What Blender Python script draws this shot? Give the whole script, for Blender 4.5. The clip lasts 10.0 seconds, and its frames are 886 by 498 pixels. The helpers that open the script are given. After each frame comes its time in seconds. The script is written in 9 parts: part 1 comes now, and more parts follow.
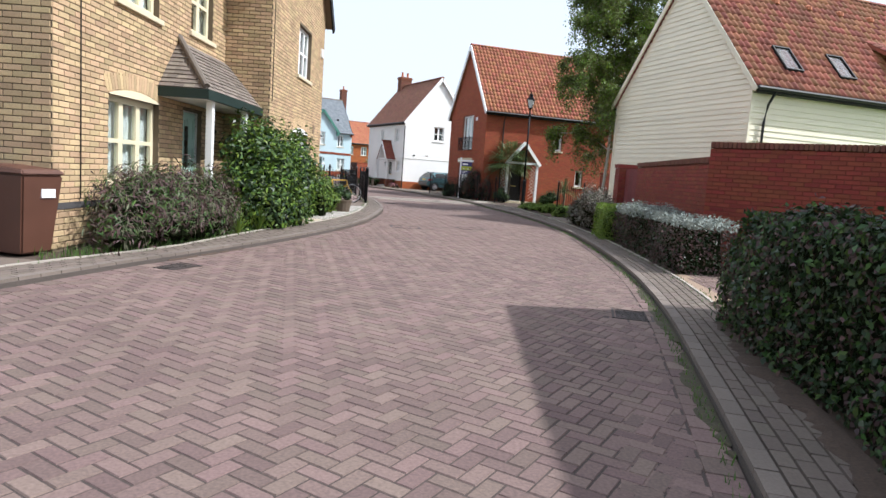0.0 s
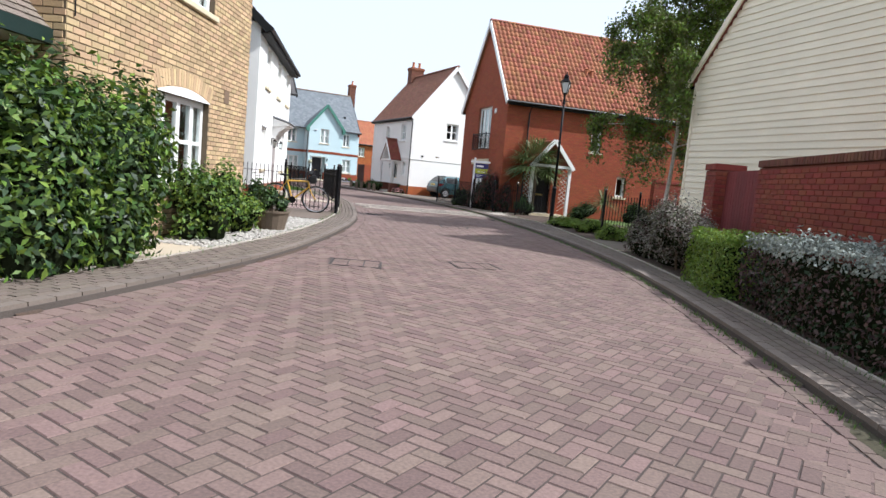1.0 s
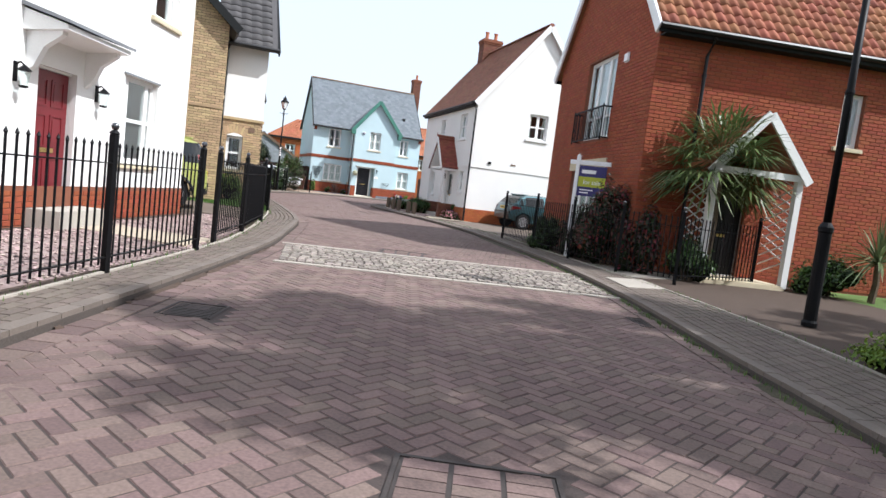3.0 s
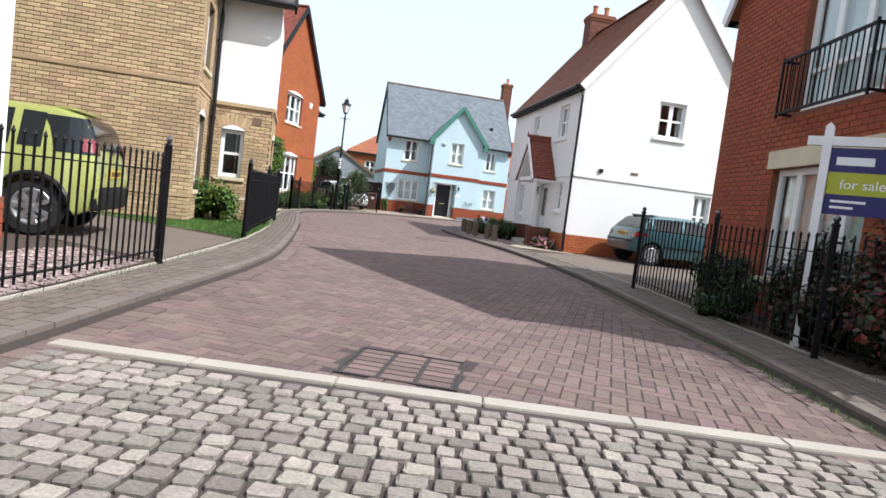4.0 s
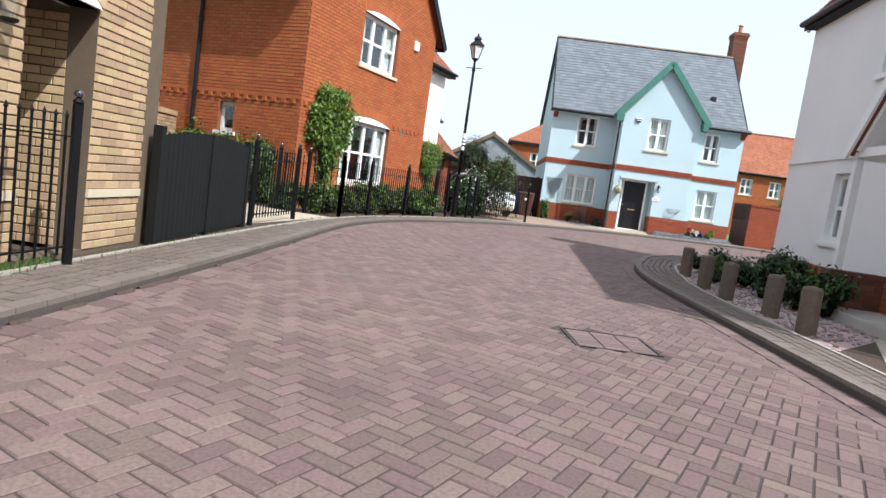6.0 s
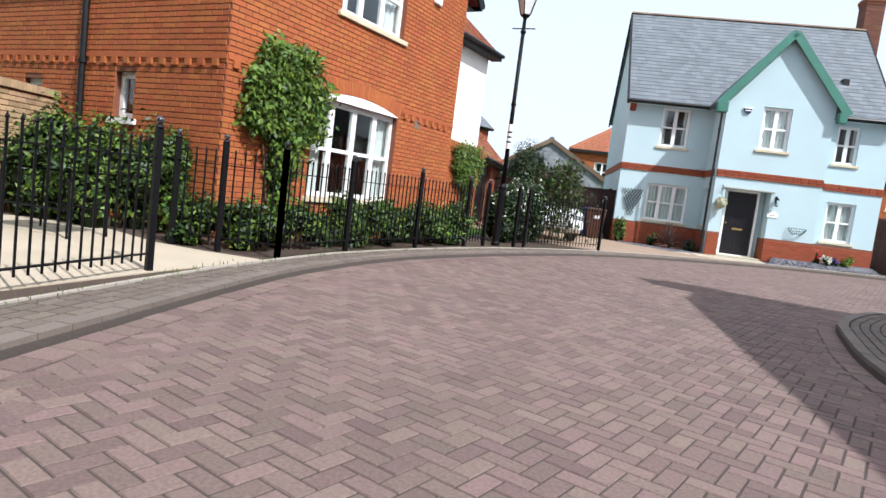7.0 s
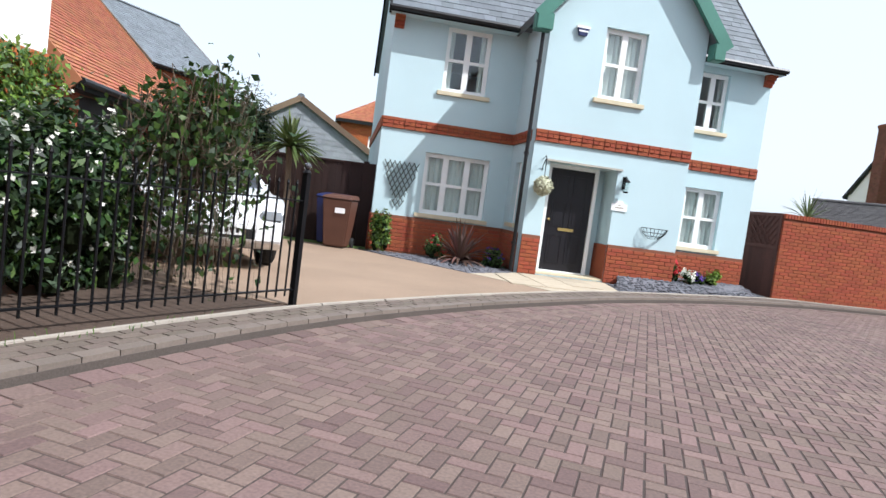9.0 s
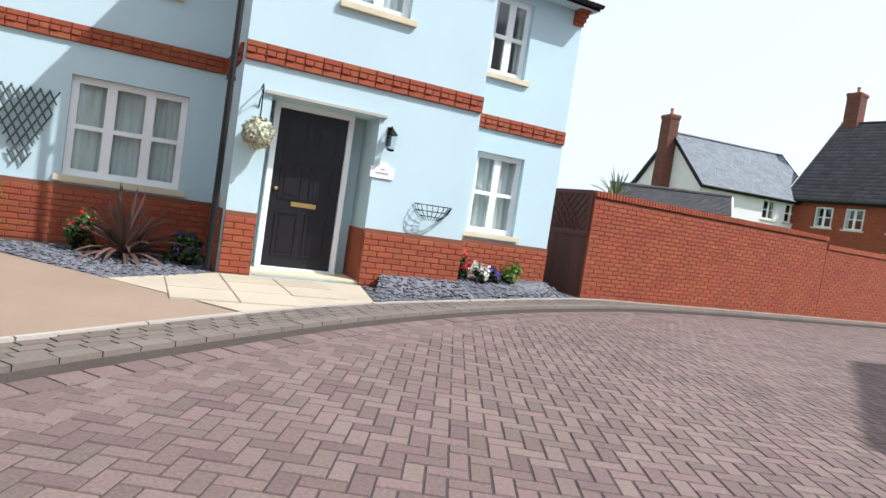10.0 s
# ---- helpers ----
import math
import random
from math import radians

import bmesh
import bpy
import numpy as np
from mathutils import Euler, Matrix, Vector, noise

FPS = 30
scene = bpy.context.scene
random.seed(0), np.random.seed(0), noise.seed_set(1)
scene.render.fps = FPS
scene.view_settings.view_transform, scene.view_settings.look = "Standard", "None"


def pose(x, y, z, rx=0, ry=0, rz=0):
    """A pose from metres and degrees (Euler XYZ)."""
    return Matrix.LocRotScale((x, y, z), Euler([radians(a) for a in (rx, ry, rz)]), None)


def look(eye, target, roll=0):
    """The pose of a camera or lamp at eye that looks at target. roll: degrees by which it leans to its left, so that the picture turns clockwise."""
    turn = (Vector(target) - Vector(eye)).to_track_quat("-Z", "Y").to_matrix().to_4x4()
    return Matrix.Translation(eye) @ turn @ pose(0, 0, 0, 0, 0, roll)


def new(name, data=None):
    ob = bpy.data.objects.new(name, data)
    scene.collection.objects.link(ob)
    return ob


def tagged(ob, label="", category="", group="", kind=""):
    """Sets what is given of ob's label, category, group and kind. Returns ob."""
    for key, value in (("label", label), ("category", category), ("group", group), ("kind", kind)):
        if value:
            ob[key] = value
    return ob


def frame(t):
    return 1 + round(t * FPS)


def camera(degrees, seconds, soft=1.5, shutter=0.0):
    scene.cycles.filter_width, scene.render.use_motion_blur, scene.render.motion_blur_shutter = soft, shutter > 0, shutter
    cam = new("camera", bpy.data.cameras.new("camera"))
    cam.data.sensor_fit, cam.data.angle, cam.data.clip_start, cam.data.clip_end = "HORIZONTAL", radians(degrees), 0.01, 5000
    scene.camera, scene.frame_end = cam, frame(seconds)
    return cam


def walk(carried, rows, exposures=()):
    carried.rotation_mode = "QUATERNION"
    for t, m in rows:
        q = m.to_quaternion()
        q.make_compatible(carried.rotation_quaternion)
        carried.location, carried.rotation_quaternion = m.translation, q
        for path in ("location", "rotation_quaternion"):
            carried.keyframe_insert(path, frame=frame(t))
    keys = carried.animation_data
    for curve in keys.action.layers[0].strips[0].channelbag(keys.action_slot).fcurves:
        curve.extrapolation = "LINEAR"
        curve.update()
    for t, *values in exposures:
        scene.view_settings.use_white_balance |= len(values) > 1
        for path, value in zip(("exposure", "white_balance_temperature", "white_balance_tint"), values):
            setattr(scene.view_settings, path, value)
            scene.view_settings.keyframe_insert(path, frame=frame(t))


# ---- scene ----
cam = camera(70.0, 10.0)
PATH = [
    (0, (1.316, 4.572, 1.345), (1.205, 6.555, 1.11), 4.1),
    (0.5, (1.374, 7.861, 1.285), (1.186, 9.841, 1.077), 4.7),
    (1, (1.43, 11.386, 1.261), (1.256, 13.367, 1.041), 5.3),
    (1.5, (1.25, 14.866, 1.187), (1.071, 16.851, 1.014), 4.5),
    (2, (1.186, 18.672, 1.182), (0.922, 20.646, 0.996), 5.5),
    (2.2, (1.092, 20.175, 1.172), (0.774, 22.144, 1.018), 5.1),
    (3.3, (0.144, 28.019, 1.135), (-0.368, 29.943, 0.949), 7.2),
    (3.5, (-0.144, 29.379, 1.107), (-0.769, 31.271, 0.935), 5.1),
    (4, (-1.076, 32.93, 1.082), (-1.815, 34.783, 0.935), 7.1),
    (4.5, (-1.995, 35.958, 1.026), (-2.839, 37.755, 0.785), 7.7),
    (5, (-3.284, 39.079, 1.085), (-4.21, 40.836, 0.845), 7.4),
    (5.5, (-4.525, 41.764, 1.099), (-5.604, 43.434, 0.886), 6.2),
    (5.7, (-5.103, 42.808, 1.11), (-6.238, 44.442, 0.899), 7.0),
    (6.8, (-8.703, 48.326, 1.12), (-10.073, 49.767, 0.906), 7.9),
    (7, (-9.398, 49.243, 1.082), (-10.758, 50.698, 0.896), 7.1),
    (7.5, (-10.786, 51.461, 1.106), (-12.118, 52.939, 0.907), 8.2),
    (8, (-12.091, 53.741, 1.182), (-13.356, 55.279, 0.997), 6.7),
    (8.5, (-13.106, 56.005, 1.122), (-14.168, 57.692, 0.958), 8.5),
    (9, (-13.477, 58.229, 1.202), (-14.31, 60.041, 1.057), 7.5),
    (9.5, (-13.722, 60.517, 1.137), (-14.245, 62.442, 0.991), 9.2),
    (10, (-13.6, 62.718, 1.133), (-13.872, 64.696, 1.026), 8.5),
]
walk(cam, [(t, look(eye, target, roll)) for t, eye, target, roll in PATH], exposures=[(0, 0.5, 6000, 10), (10, 0.5, 6000, 10)])

# ---- light ----
SUN_DIR = Vector((math.cos(radians(50)), -0.05, math.sin(radians(50))))
world = bpy.data.worlds.new("sky")
scene.world = world
world.use_nodes = True
wn, wl = world.node_tree.nodes, world.node_tree.links
sky = wn.new("ShaderNodeTexSky")
sky.sky_type, sky.sun_disc = "NISHITA", False
sky.sun_elevation, sky.sun_rotation = radians(50), radians(94)
sky.air_density, sky.dust_density, sky.ozone_density = 1.0, 4.0, 1.0
haze = wn.new("ShaderNodeMix")
haze.data_type = "RGBA"
haze.inputs[0].default_value = 0.55
haze.inputs[7].default_value = (9.6, 10.2, 10.9, 1)
wl.new(sky.outputs[0], haze.inputs[6])
wl.new(haze.outputs[2], wn["Background"].inputs[0])
wn["Background"].inputs[1].default_value = 0.11
sun = new("sun", bpy.data.lights.new("sun", "SUN"))
sun.data.energy, sun.data.angle, sun.data.color = 4.2, radians(0.6), (1.0, 0.97, 0.93)
sun.rotation_mode = "QUATERNION"
sun.rotation_quaternion = SUN_DIR.to_track_quat("Z", "Y")


# ---- tools ----
class Geo:
    """Collects points and faces for one mesh."""

    def __init__(self):
        self.v, self.f = [], []

    def add(self, verts, faces):
        k = len(self.v)
        self.v.extend(verts)
        self.f.extend([tuple(i + k for i in f) for f in faces])
        return self

    def box(self, x0, y0, z0, x1, y1, z1, m=None):
        vs = [Vector((x, y, z)) for z in (z0, z1) for y in (y0, y1) for x in (x0, x1)]
        if m is not None:
            vs = [m @ v for v in vs]
        return self.add(vs, [(0, 2, 3, 1), (4, 5, 7, 6), (0, 1, 5, 4), (1, 3, 7, 5), (3, 2, 6, 7), (2, 0, 4, 6)])

    def beam(self, p, q, w, h):
        """A rectangular bar from p to q, w wide and h high."""
        p, q = Vector(p), Vector(q)
        d = (q - p).normalized()
        s = d.cross(Vector((0, 0, 1)))
        s = s.normalized() if s.length > 1e-4 else Vector((1, 0, 0))
        u = s.cross(d)
        vs = [c + s * a * w / 2 + u * b * h / 2 for c in (p, q) for a, b in ((-1, -1), (1, -1), (1, 1), (-1, 1))]
        return self.add(vs, [(0, 3, 2, 1), (4, 5, 6, 7), (0, 1, 5, 4), (1, 2, 6, 5), (2, 3, 7, 6), (3, 0, 4, 7)])

    def tube(self, pts, r, n=8, r2=None, caps=True):
        pts = [Vector(p) for p in pts]
        rings = []
        for i, p in enumerate(pts):
            d = (pts[min(i + 1, len(pts) - 1)] - pts[max(i - 1, 0)]).normalized()
            a = d.orthogonal().normalized() if abs(d.z) < 0.98 else Vector((1, 0, 0))
            b = d.cross(a).normalized()
            a = b.cross(d)
            rr = r if r2 is None else r + (r2 - r) * i / (len(pts) - 1)
            rings.append([p + (a * math.cos(2 * math.pi * k / n) + b * math.sin(2 * math.pi * k / n)) * rr for k in range(n)])
        fs = [(i * n + k, i * n + (k + 1) % n, (i + 1) * n + (k + 1) % n, (i + 1) * n + k) for i in range(len(pts) - 1) for k in range(n)]
        if caps:
            fs += [tuple(reversed(range(n))), tuple((len(pts) - 1) * n + k for k in range(n))]
        return self.add([v for ring in rings for v in ring], fs)

    def lathe(self, profile, n=12, at=(0, 0, 0)):
        at = Vector(at)
        vs = [at + Vector((r * math.cos(2 * math.pi * k / n), r * math.sin(2 * math.pi * k / n), z)) for r, z in profile for k in range(n)]
        fs = [(i * n + k, i * n + (k + 1) % n, (i + 1) * n + (k + 1) % n, (i + 1) * n + k) for i in range(len(profile) - 1) for k in range(n)]
        return self.add(vs, fs + [tuple(reversed(range(n))), tuple((len(profile) - 1) * n + k for k in range(n))])

    def prism(self, poly, lo, hi, axis="z"):
        """A 2D outline pushed from lo to hi along an axis."""
        put = {"z": lambda a, b, c: Vector((a, b, c)), "y": lambda a, b, c: Vector((a, c, b)), "x": lambda a, b, c: Vector((c, a, b))}[axis]
        n = len(poly)
        vs = [put(a, b, lo) for a, b in poly] + [put(a, b, hi) for a, b in poly]
        return self.add(vs, [tuple(reversed(range(n))), tuple(range(n, 2 * n))] + [(i, (i + 1) % n, n + (i + 1) % n, n + i) for i in range(n)])

    def mesh(self, name, material, smooth=False, bevel=0.0, weld=False):
        me = bpy.data.meshes.new(name)
        me.from_pydata([tuple(v) for v in self.v], [], self.f)
        if bevel or weld:
            bm = bmesh.new()
            bm.from_mesh(me)
            bmesh.ops.remove_doubles(bm, verts=bm.verts, dist=1e-5)
            bmesh.ops.recalc_face_normals(bm, faces=bm.faces)
            sharp = [e for e in bm.edges if len(e.link_faces) == 2 and e.calc_face_angle(0) > 0.5] if bevel else []
            if bevel:
                bmesh.ops.bevel(bm, geom=sharp, offset=bevel, segments=2, affect="EDGES", clamp_overlap=True)
            bm.to_mesh(me)
            bm.free()
        me.materials.append(material)
        if smooth:
            me.polygons.foreach_set("use_smooth", [True] * len(me.polygons))
        me.update()
        return me

    def ob(self, name, material, parent=None, label="", m=None, smooth=False, bevel=0.0, weld=False, **tags):
        o = new(name, self.mesh(name, material, smooth, bevel, weld))
        o.parent = parent
        if m is not None:
            o.matrix_basis = m
        return tagged(o, label, **tags)


def thing(name, m, label, category, group="", kind=""):
    """An empty at the base of a thing, to carry its parts."""
    o = new(name)
    o.empty_display_size = 0.2
    o.matrix_basis = m
    return tagged(o, label, category, group, kind)


def piece(name, me, parent, m):
    o = new(name, me)
    o.parent = parent
    o.matrix_basis = m
    return o


def at(x, y=0, z=0):
    return Matrix.Translation((x, y, z))


# ---- materials ----
def mat(name, color, rough=0.75, spread=0.12, scale=3.0, fine=70.0, bump=0.25, metal=0.0, per=0.0, spec=0.4, coat=0.0, dirt=0.12, hue=0.0, trans=0.0):
    """A worn surface: colour that varies at two scales, with per-piece variation where per > 0."""
    ma = bpy.data.materials.new(name)
    ma.use_nodes = True
    n, l = ma.node_tree.nodes, ma.node_tree.links
    b = n["Principled BSDF"]
    geo = n.new("ShaderNodeNewGeometry")
    big, small = n.new("ShaderNodeTexNoise"), n.new("ShaderNodeTexNoise")
    for t, s, d in ((big, scale, 4.0), (small, fine, 3.0)):
        t.inputs["Scale"].default_value, t.inputs["Detail"].default_value = s, d
        l.new(geo.outputs["Position"], t.inputs["Vector"])
    ramp = n.new("ShaderNodeMapRange")
    l.new(big.outputs[0], ramp.inputs[0])
    ramp.inputs[1].default_value, ramp.inputs[2].default_value = 0.25, 0.75
    ramp.inputs[3].default_value, ramp.inputs[4].default_value = 1 - dirt, 1 + dirt * 0.6
    ramp2 = n.new("ShaderNodeMapRange")
    l.new(small.outputs[0], ramp2.inputs[0])
    ramp2.inputs[1].default_value, ramp2.inputs[2].default_value = 0.25, 0.75
    ramp2.inputs[3].default_value, ramp2.inputs[4].default_value = 1 - spread, 1 + spread
    mul = n.new("ShaderNodeMath")
    mul.operation = "MULTIPLY"
    l.new(ramp.outputs[0], mul.inputs[0])
    l.new(ramp2.outputs[0], mul.inputs[1])
    value = mul.outputs[0]
    hs = n.new("ShaderNodeHueSaturation")
    hs.inputs["Color"].default_value = (*color, 1)
    if per or hue:
        info = n.new("ShaderNodeObjectInfo")
        add, fr = n.new("ShaderNodeMath"), n.new("ShaderNodeMath")
        fr.operation = "FRACT"
        l.new(info.outputs["Random"], add.inputs[0])
        l.new(geo.outputs["Random Per Island"], add.inputs[1])
        l.new(add.outputs[0], fr.inputs[0])
        pr = n.new("ShaderNodeMapRange")
        l.new(fr.outputs[0], pr.inputs[0])
        pr.inputs[3].default_value, pr.inputs[4].default_value = 1 - per, 1 + per
        m2 = n.new("ShaderNodeMath")
        m2.operation = "MULTIPLY"
        l.new(value, m2.inputs[0])
        l.new(pr.outputs[0], m2.inputs[1])
        value = m2.outputs[0]
        k, fr2, hr = n.new("ShaderNodeMath"), n.new("ShaderNodeMath"), n.new("ShaderNodeMapRange")
        k.operation, fr2.operation = "MULTIPLY", "FRACT"
        k.inputs[1].default_value = 7.31
        l.new(fr.outputs[0], k.inputs[0])
        l.new(k.outputs[0], fr2.inputs[0])
        l.new(fr2.outputs[0], hr.inputs[0])
        hr.inputs[3].default_value, hr.inputs[4].default_value = 0.5 - hue, 0.5 + hue
        l.new(hr.outputs[0], hs.inputs["Hue"])
    l.new(value, hs.inputs["Value"])
    l.new(hs.outputs[0], b.inputs["Base Color"])
    rr = n.new("ShaderNodeMapRange")
    l.new(small.outputs[0], rr.inputs[0])
    rr.inputs[3].default_value, rr.inputs[4].default_value = max(0.02, rough - 0.1), min(1, rough + 0.1)
    l.new(rr.outputs[0], b.inputs["Roughness"])
    b.inputs["Metallic"].default_value = metal
    b.inputs["Specular IOR Level"].default_value = spec
    b.inputs["Coat Weight"].default_value = coat
    b.inputs["Coat Roughness"].default_value = 0.05
    if bump:
        bp = n.new("ShaderNodeBump")
        bp.inputs["Strength"].default_value, bp.inputs["Distance"].default_value = bump, 0.004
        l.new(small.outputs[0], bp.inputs["Height"])
        l.new(bp.outputs[0], b.inputs["Normal"])
    if trans:
        tr, mx = n.new("ShaderNodeBsdfTranslucent"), n.new("ShaderNodeMixShader")
        l.new(hs.outputs[0], tr.inputs[0])
        mx.inputs[0].default_value = trans
        l.new(b.outputs[0], mx.inputs[1])
        l.new(tr.outputs[0], mx.inputs[2])
        l.new(mx.outputs[0], n["Material Output"].inputs[0])
    return ma


def glass(name, tint=(0.9, 0.95, 0.95)):
    ma = bpy.data.materials.new(name)
    ma.use_nodes = True
    n, l = ma.node_tree.nodes, ma.node_tree.links
    n.remove(n["Principled BSDF"])
    g, t, mx, lw = n.new("ShaderNodeBsdfGlossy"), n.new("ShaderNodeBsdfTransparent"), n.new("ShaderNodeMixShader"), n.new("ShaderNodeLayerWeight")
    g.inputs["Roughness"].default_value = 0.015
    t.inputs[0].default_value = (*tint, 1)
    lw.inputs[0].default_value = 0.5
    pw, fr = n.new("ShaderNodeMath"), n.new("ShaderNodeMath")
    pw.operation, fr.operation = "POWER", "MULTIPLY_ADD"
    pw.inputs[1].default_value = 4.0
    fr.inputs[1].default_value, fr.inputs[2].default_value = 0.9, 0.06
    l.new(lw.outputs["Facing"], pw.inputs[0])
    l.new(pw.outputs[0], fr.inputs[0])
    no, bp = n.new("ShaderNodeTexNoise"), n.new("ShaderNodeBump")
    no.inputs["Scale"].default_value = 1.3
    bp.inputs["Strength"].default_value, bp.inputs["Distance"].default_value = 0.15, 0.02
    l.new(no.outputs[0], bp.inputs["Height"])
    l.new(bp.outputs[0], g.inputs["Normal"])
    l.new(fr.outputs[0], mx.inputs[0])
    l.new(t.outputs[0], mx.inputs[1])
    l.new(g.outputs[0], mx.inputs[2])
    l.new(mx.outputs[0], n["Material Output"].inputs[0])
    return ma


M = {}
M["brick_buff"] = mat("brick_buff", (0.46, 0.33, 0.19), 0.85, 0.14, 2.0, 60, 0.4, per=0.2, hue=0.012)
M["brick_orange"] = mat("brick_orange", (0.38, 0.11, 0.033), 0.85, 0.16, 2.0, 60, 0.4, per=0.1, hue=0.007)
M["brick_red"] = mat("brick_red", (0.29, 0.07, 0.03), 0.85, 0.16, 2.0, 60, 0.4, per=0.1, hue=0.007)
M["brick_wall"] = mat("brick_wall", (0.215, 0.046, 0.028), 0.85, 0.16, 2.0, 60, 0.4, per=0.12, hue=0.012)
M["mortar_buff"] = mat("mortar_buff", (0.13, 0.098, 0.064), 0.95, 0.2, 5, 120, 0.5)
M["mortar_red"] = mat("mortar_red", (0.20, 0.075, 0.042), 0.95, 0.2, 5, 120, 0.5)
M["mortar_dark"] = mat("mortar_dark", (0.15, 0.042, 0.028), 0.95, 0.2, 5, 120, 0.5)
M["render_white"] = mat("render_white", (0.80, 0.79, 0.76), 0.9, 0.03, 0.8, 120, 0.3, dirt=0.05)
M["render_blue"] = mat("render_blue", (0.485, 0.62, 0.65), 0.9, 0.03, 0.8, 120, 0.3, dirt=0.05)
M["boarding"] = mat("boarding", (0.8, 0.73, 0.57), 0.6, 0.04, 1.2, 40, 0.15, per=0.035, dirt=0.06)
M["paint_white"] = mat("paint_white", (0.82, 0.82, 0.80), 0.4, 0.03, 2, 40, 0.05, dirt=0.05)
M["paint_cream"] = mat("paint_cream", (0.72, 0.64, 0.44), 0.45, 0.04, 2, 40, 0.05, dirt=0.06)
M["paint_green"] = mat("paint_green", (0.06, 0.19, 0.145), 0.5, 0.06, 3, 40, 0.1)
M["paint_dark"] = mat("paint_dark", (0.008, 0.009, 0.009), 0.6, 0.1, 3, 40, 0.1, spec=0.25)
M["door_black"] = mat("door_black", (0.009, 0.008, 0.011), 0.4, 0.1, 3, 40, 0.08)
M["door_mint"] = mat("door_mint", (0.42, 0.60, 0.54), 0.45, 0.04, 2, 40, 0.05)
M["door_maroon"] = mat("door_maroon", (0.16, 0.02, 0.025), 0.4, 0.05, 2, 40, 0.05)
M["stone"] = mat("stone", (0.62, 0.54, 0.38), 0.85, 0.08, 3, 80, 0.3)
M["stone_grey"] = mat("stone_grey", (0.42, 0.39, 0.34), 0.88, 0.14, 3, 80, 0.4)
M["iron"] = mat("iron", (0.006, 0.006, 0.007), 0.5, 0.2, 6, 90, 0.15, spec=0.15)
M["plastic_black"] = mat("plastic_black", (0.008, 0.008, 0.009), 0.45, 0.1, 3, 50, 0.05)
M["slate"] = mat("slate", (0.136, 0.154, 0.169), 0.6, 0.12, 1.5, 40, 0.25, per=0.17, hue=0.015)
M["slate_pale"] = mat("slate_pale", (0.235, 0.25, 0.268), 0.65, 0.12, 1.5, 40, 0.25, per=0.14, hue=0.015)
M["slate_dark"] = mat("slate_dark", (0.075, 0.07, 0.07), 0.75, 0.14, 1.5, 40, 0.3, per=0.2, hue=0.02)
M["tile_brown"] = mat("tile_brown", (0.17, 0.115, 0.075), 0.8, 0.14, 1.5, 50, 0.3, per=0.2, hue=0.015)
M["tile_grey"] = mat("tile_grey", (0.17, 0.14, 0.115), 0.8, 0.16, 1.5, 50, 0.3, per=0.25, hue=0.015)
M["tile_orange"] = mat("tile_orange", (0.336, 0.124, 0.064), 0.8, 0.12, 1.2, 50, 0.3, per=0.2, hue=0.014)
M["tile_red"] = mat("tile_red", (0.22, 0.06, 0.04), 0.8, 0.12, 1.2, 50, 0.3, per=0.18, hue=0.012)
M["paver"] = mat("paver", (0.158, 0.109, 0.095), 0.9, 0.24, 0.5, 55, 0.6, per=0.2, hue=0.016, dirt=0.1)
M["paver_grey"] = mat("paver_grey", (0.142, 0.113, 0.092), 0.9, 0.16, 0.6, 55, 0.5, per=0.12, hue=0.012)
M["joint"] = mat("joint", (0.06, 0.045, 0.04), 0.95, 0.25, 2, 90, 0.5)
M["kerb"] = mat("kerb", (0.165, 0.135, 0.113), 0.9, 0.15, 1.5, 60, 0.4, per=0.1)
M["sett"] = mat("sett", (0.25, 0.215, 0.183), 0.85, 0.28, 9, 60, 0.8, per=0.35, hue=0.02)
M["concrete"] = mat("concrete", (0.37, 0.33, 0.28), 0.9, 0.12, 2, 80, 0.3)
M["flag"] = mat("flag", (0.42, 0.355, 0.265), 0.9, 0.08, 1.5, 70, 0.3, per=0.08)
M["bonded"] = mat("bonded", (0.28, 0.20, 0.14), 0.95, 0.2, 1.0, 160, 0.8)
M["tarmac_drive"] = mat("tarmac_drive", (0.145, 0.112, 0.088), 0.95, 0.22, 1.0, 120, 0.8)
M["gravel_pink"] = mat("gravel_pink", (0.32, 0.24, 0.22), 0.9, 0.2, 3, 60, 0.3, per=0.35, hue=0.03)
M["gravel_pale"] = mat("gravel_pale", (0.34, 0.32, 0.285), 0.9, 0.15, 3, 60, 0.3, per=0.25, hue=0.02)
M["shingle"] = mat("shingle", (0.115, 0.115, 0.13), 0.85, 0.2, 3, 60, 0.3, per=0.35, hue=0.02)
M["soil"] = mat("soil", (0.07, 0.047, 0.034), 0.98, 0.35, 4, 60, 1.0)
M["grass"] = mat("grass", (0.09, 0.15, 0.035), 0.9, 0.3, 3, 40, 0.8)
M["blade"] = mat("blade", (0.09, 0.17, 0.035), 0.6, 0.15, 3, 40, 0, per=0.3, hue=0.02, trans=0.25)
M["moss"] = mat("moss", (0.06, 0.053, 0.03), 0.95, 0.35, 6, 50, 0.8)
M["leaf_light"] = mat("leaf_light", (0.14, 0.22, 0.03), 0.5, 0.15, 3, 30, 0, per=0.35, hue=0.02, trans=0.3)
M["leaf_mid"] = mat("leaf_mid", (0.058, 0.112, 0.022), 0.5, 0.15, 3, 30, 0, per=0.4, hue=0.02, trans=0.25)
M["leaf_dark"] = mat("leaf_dark", (0.026, 0.052, 0.018), 0.45, 0.15, 3, 30, 0, per=0.4, hue=0.02, trans=0.2)
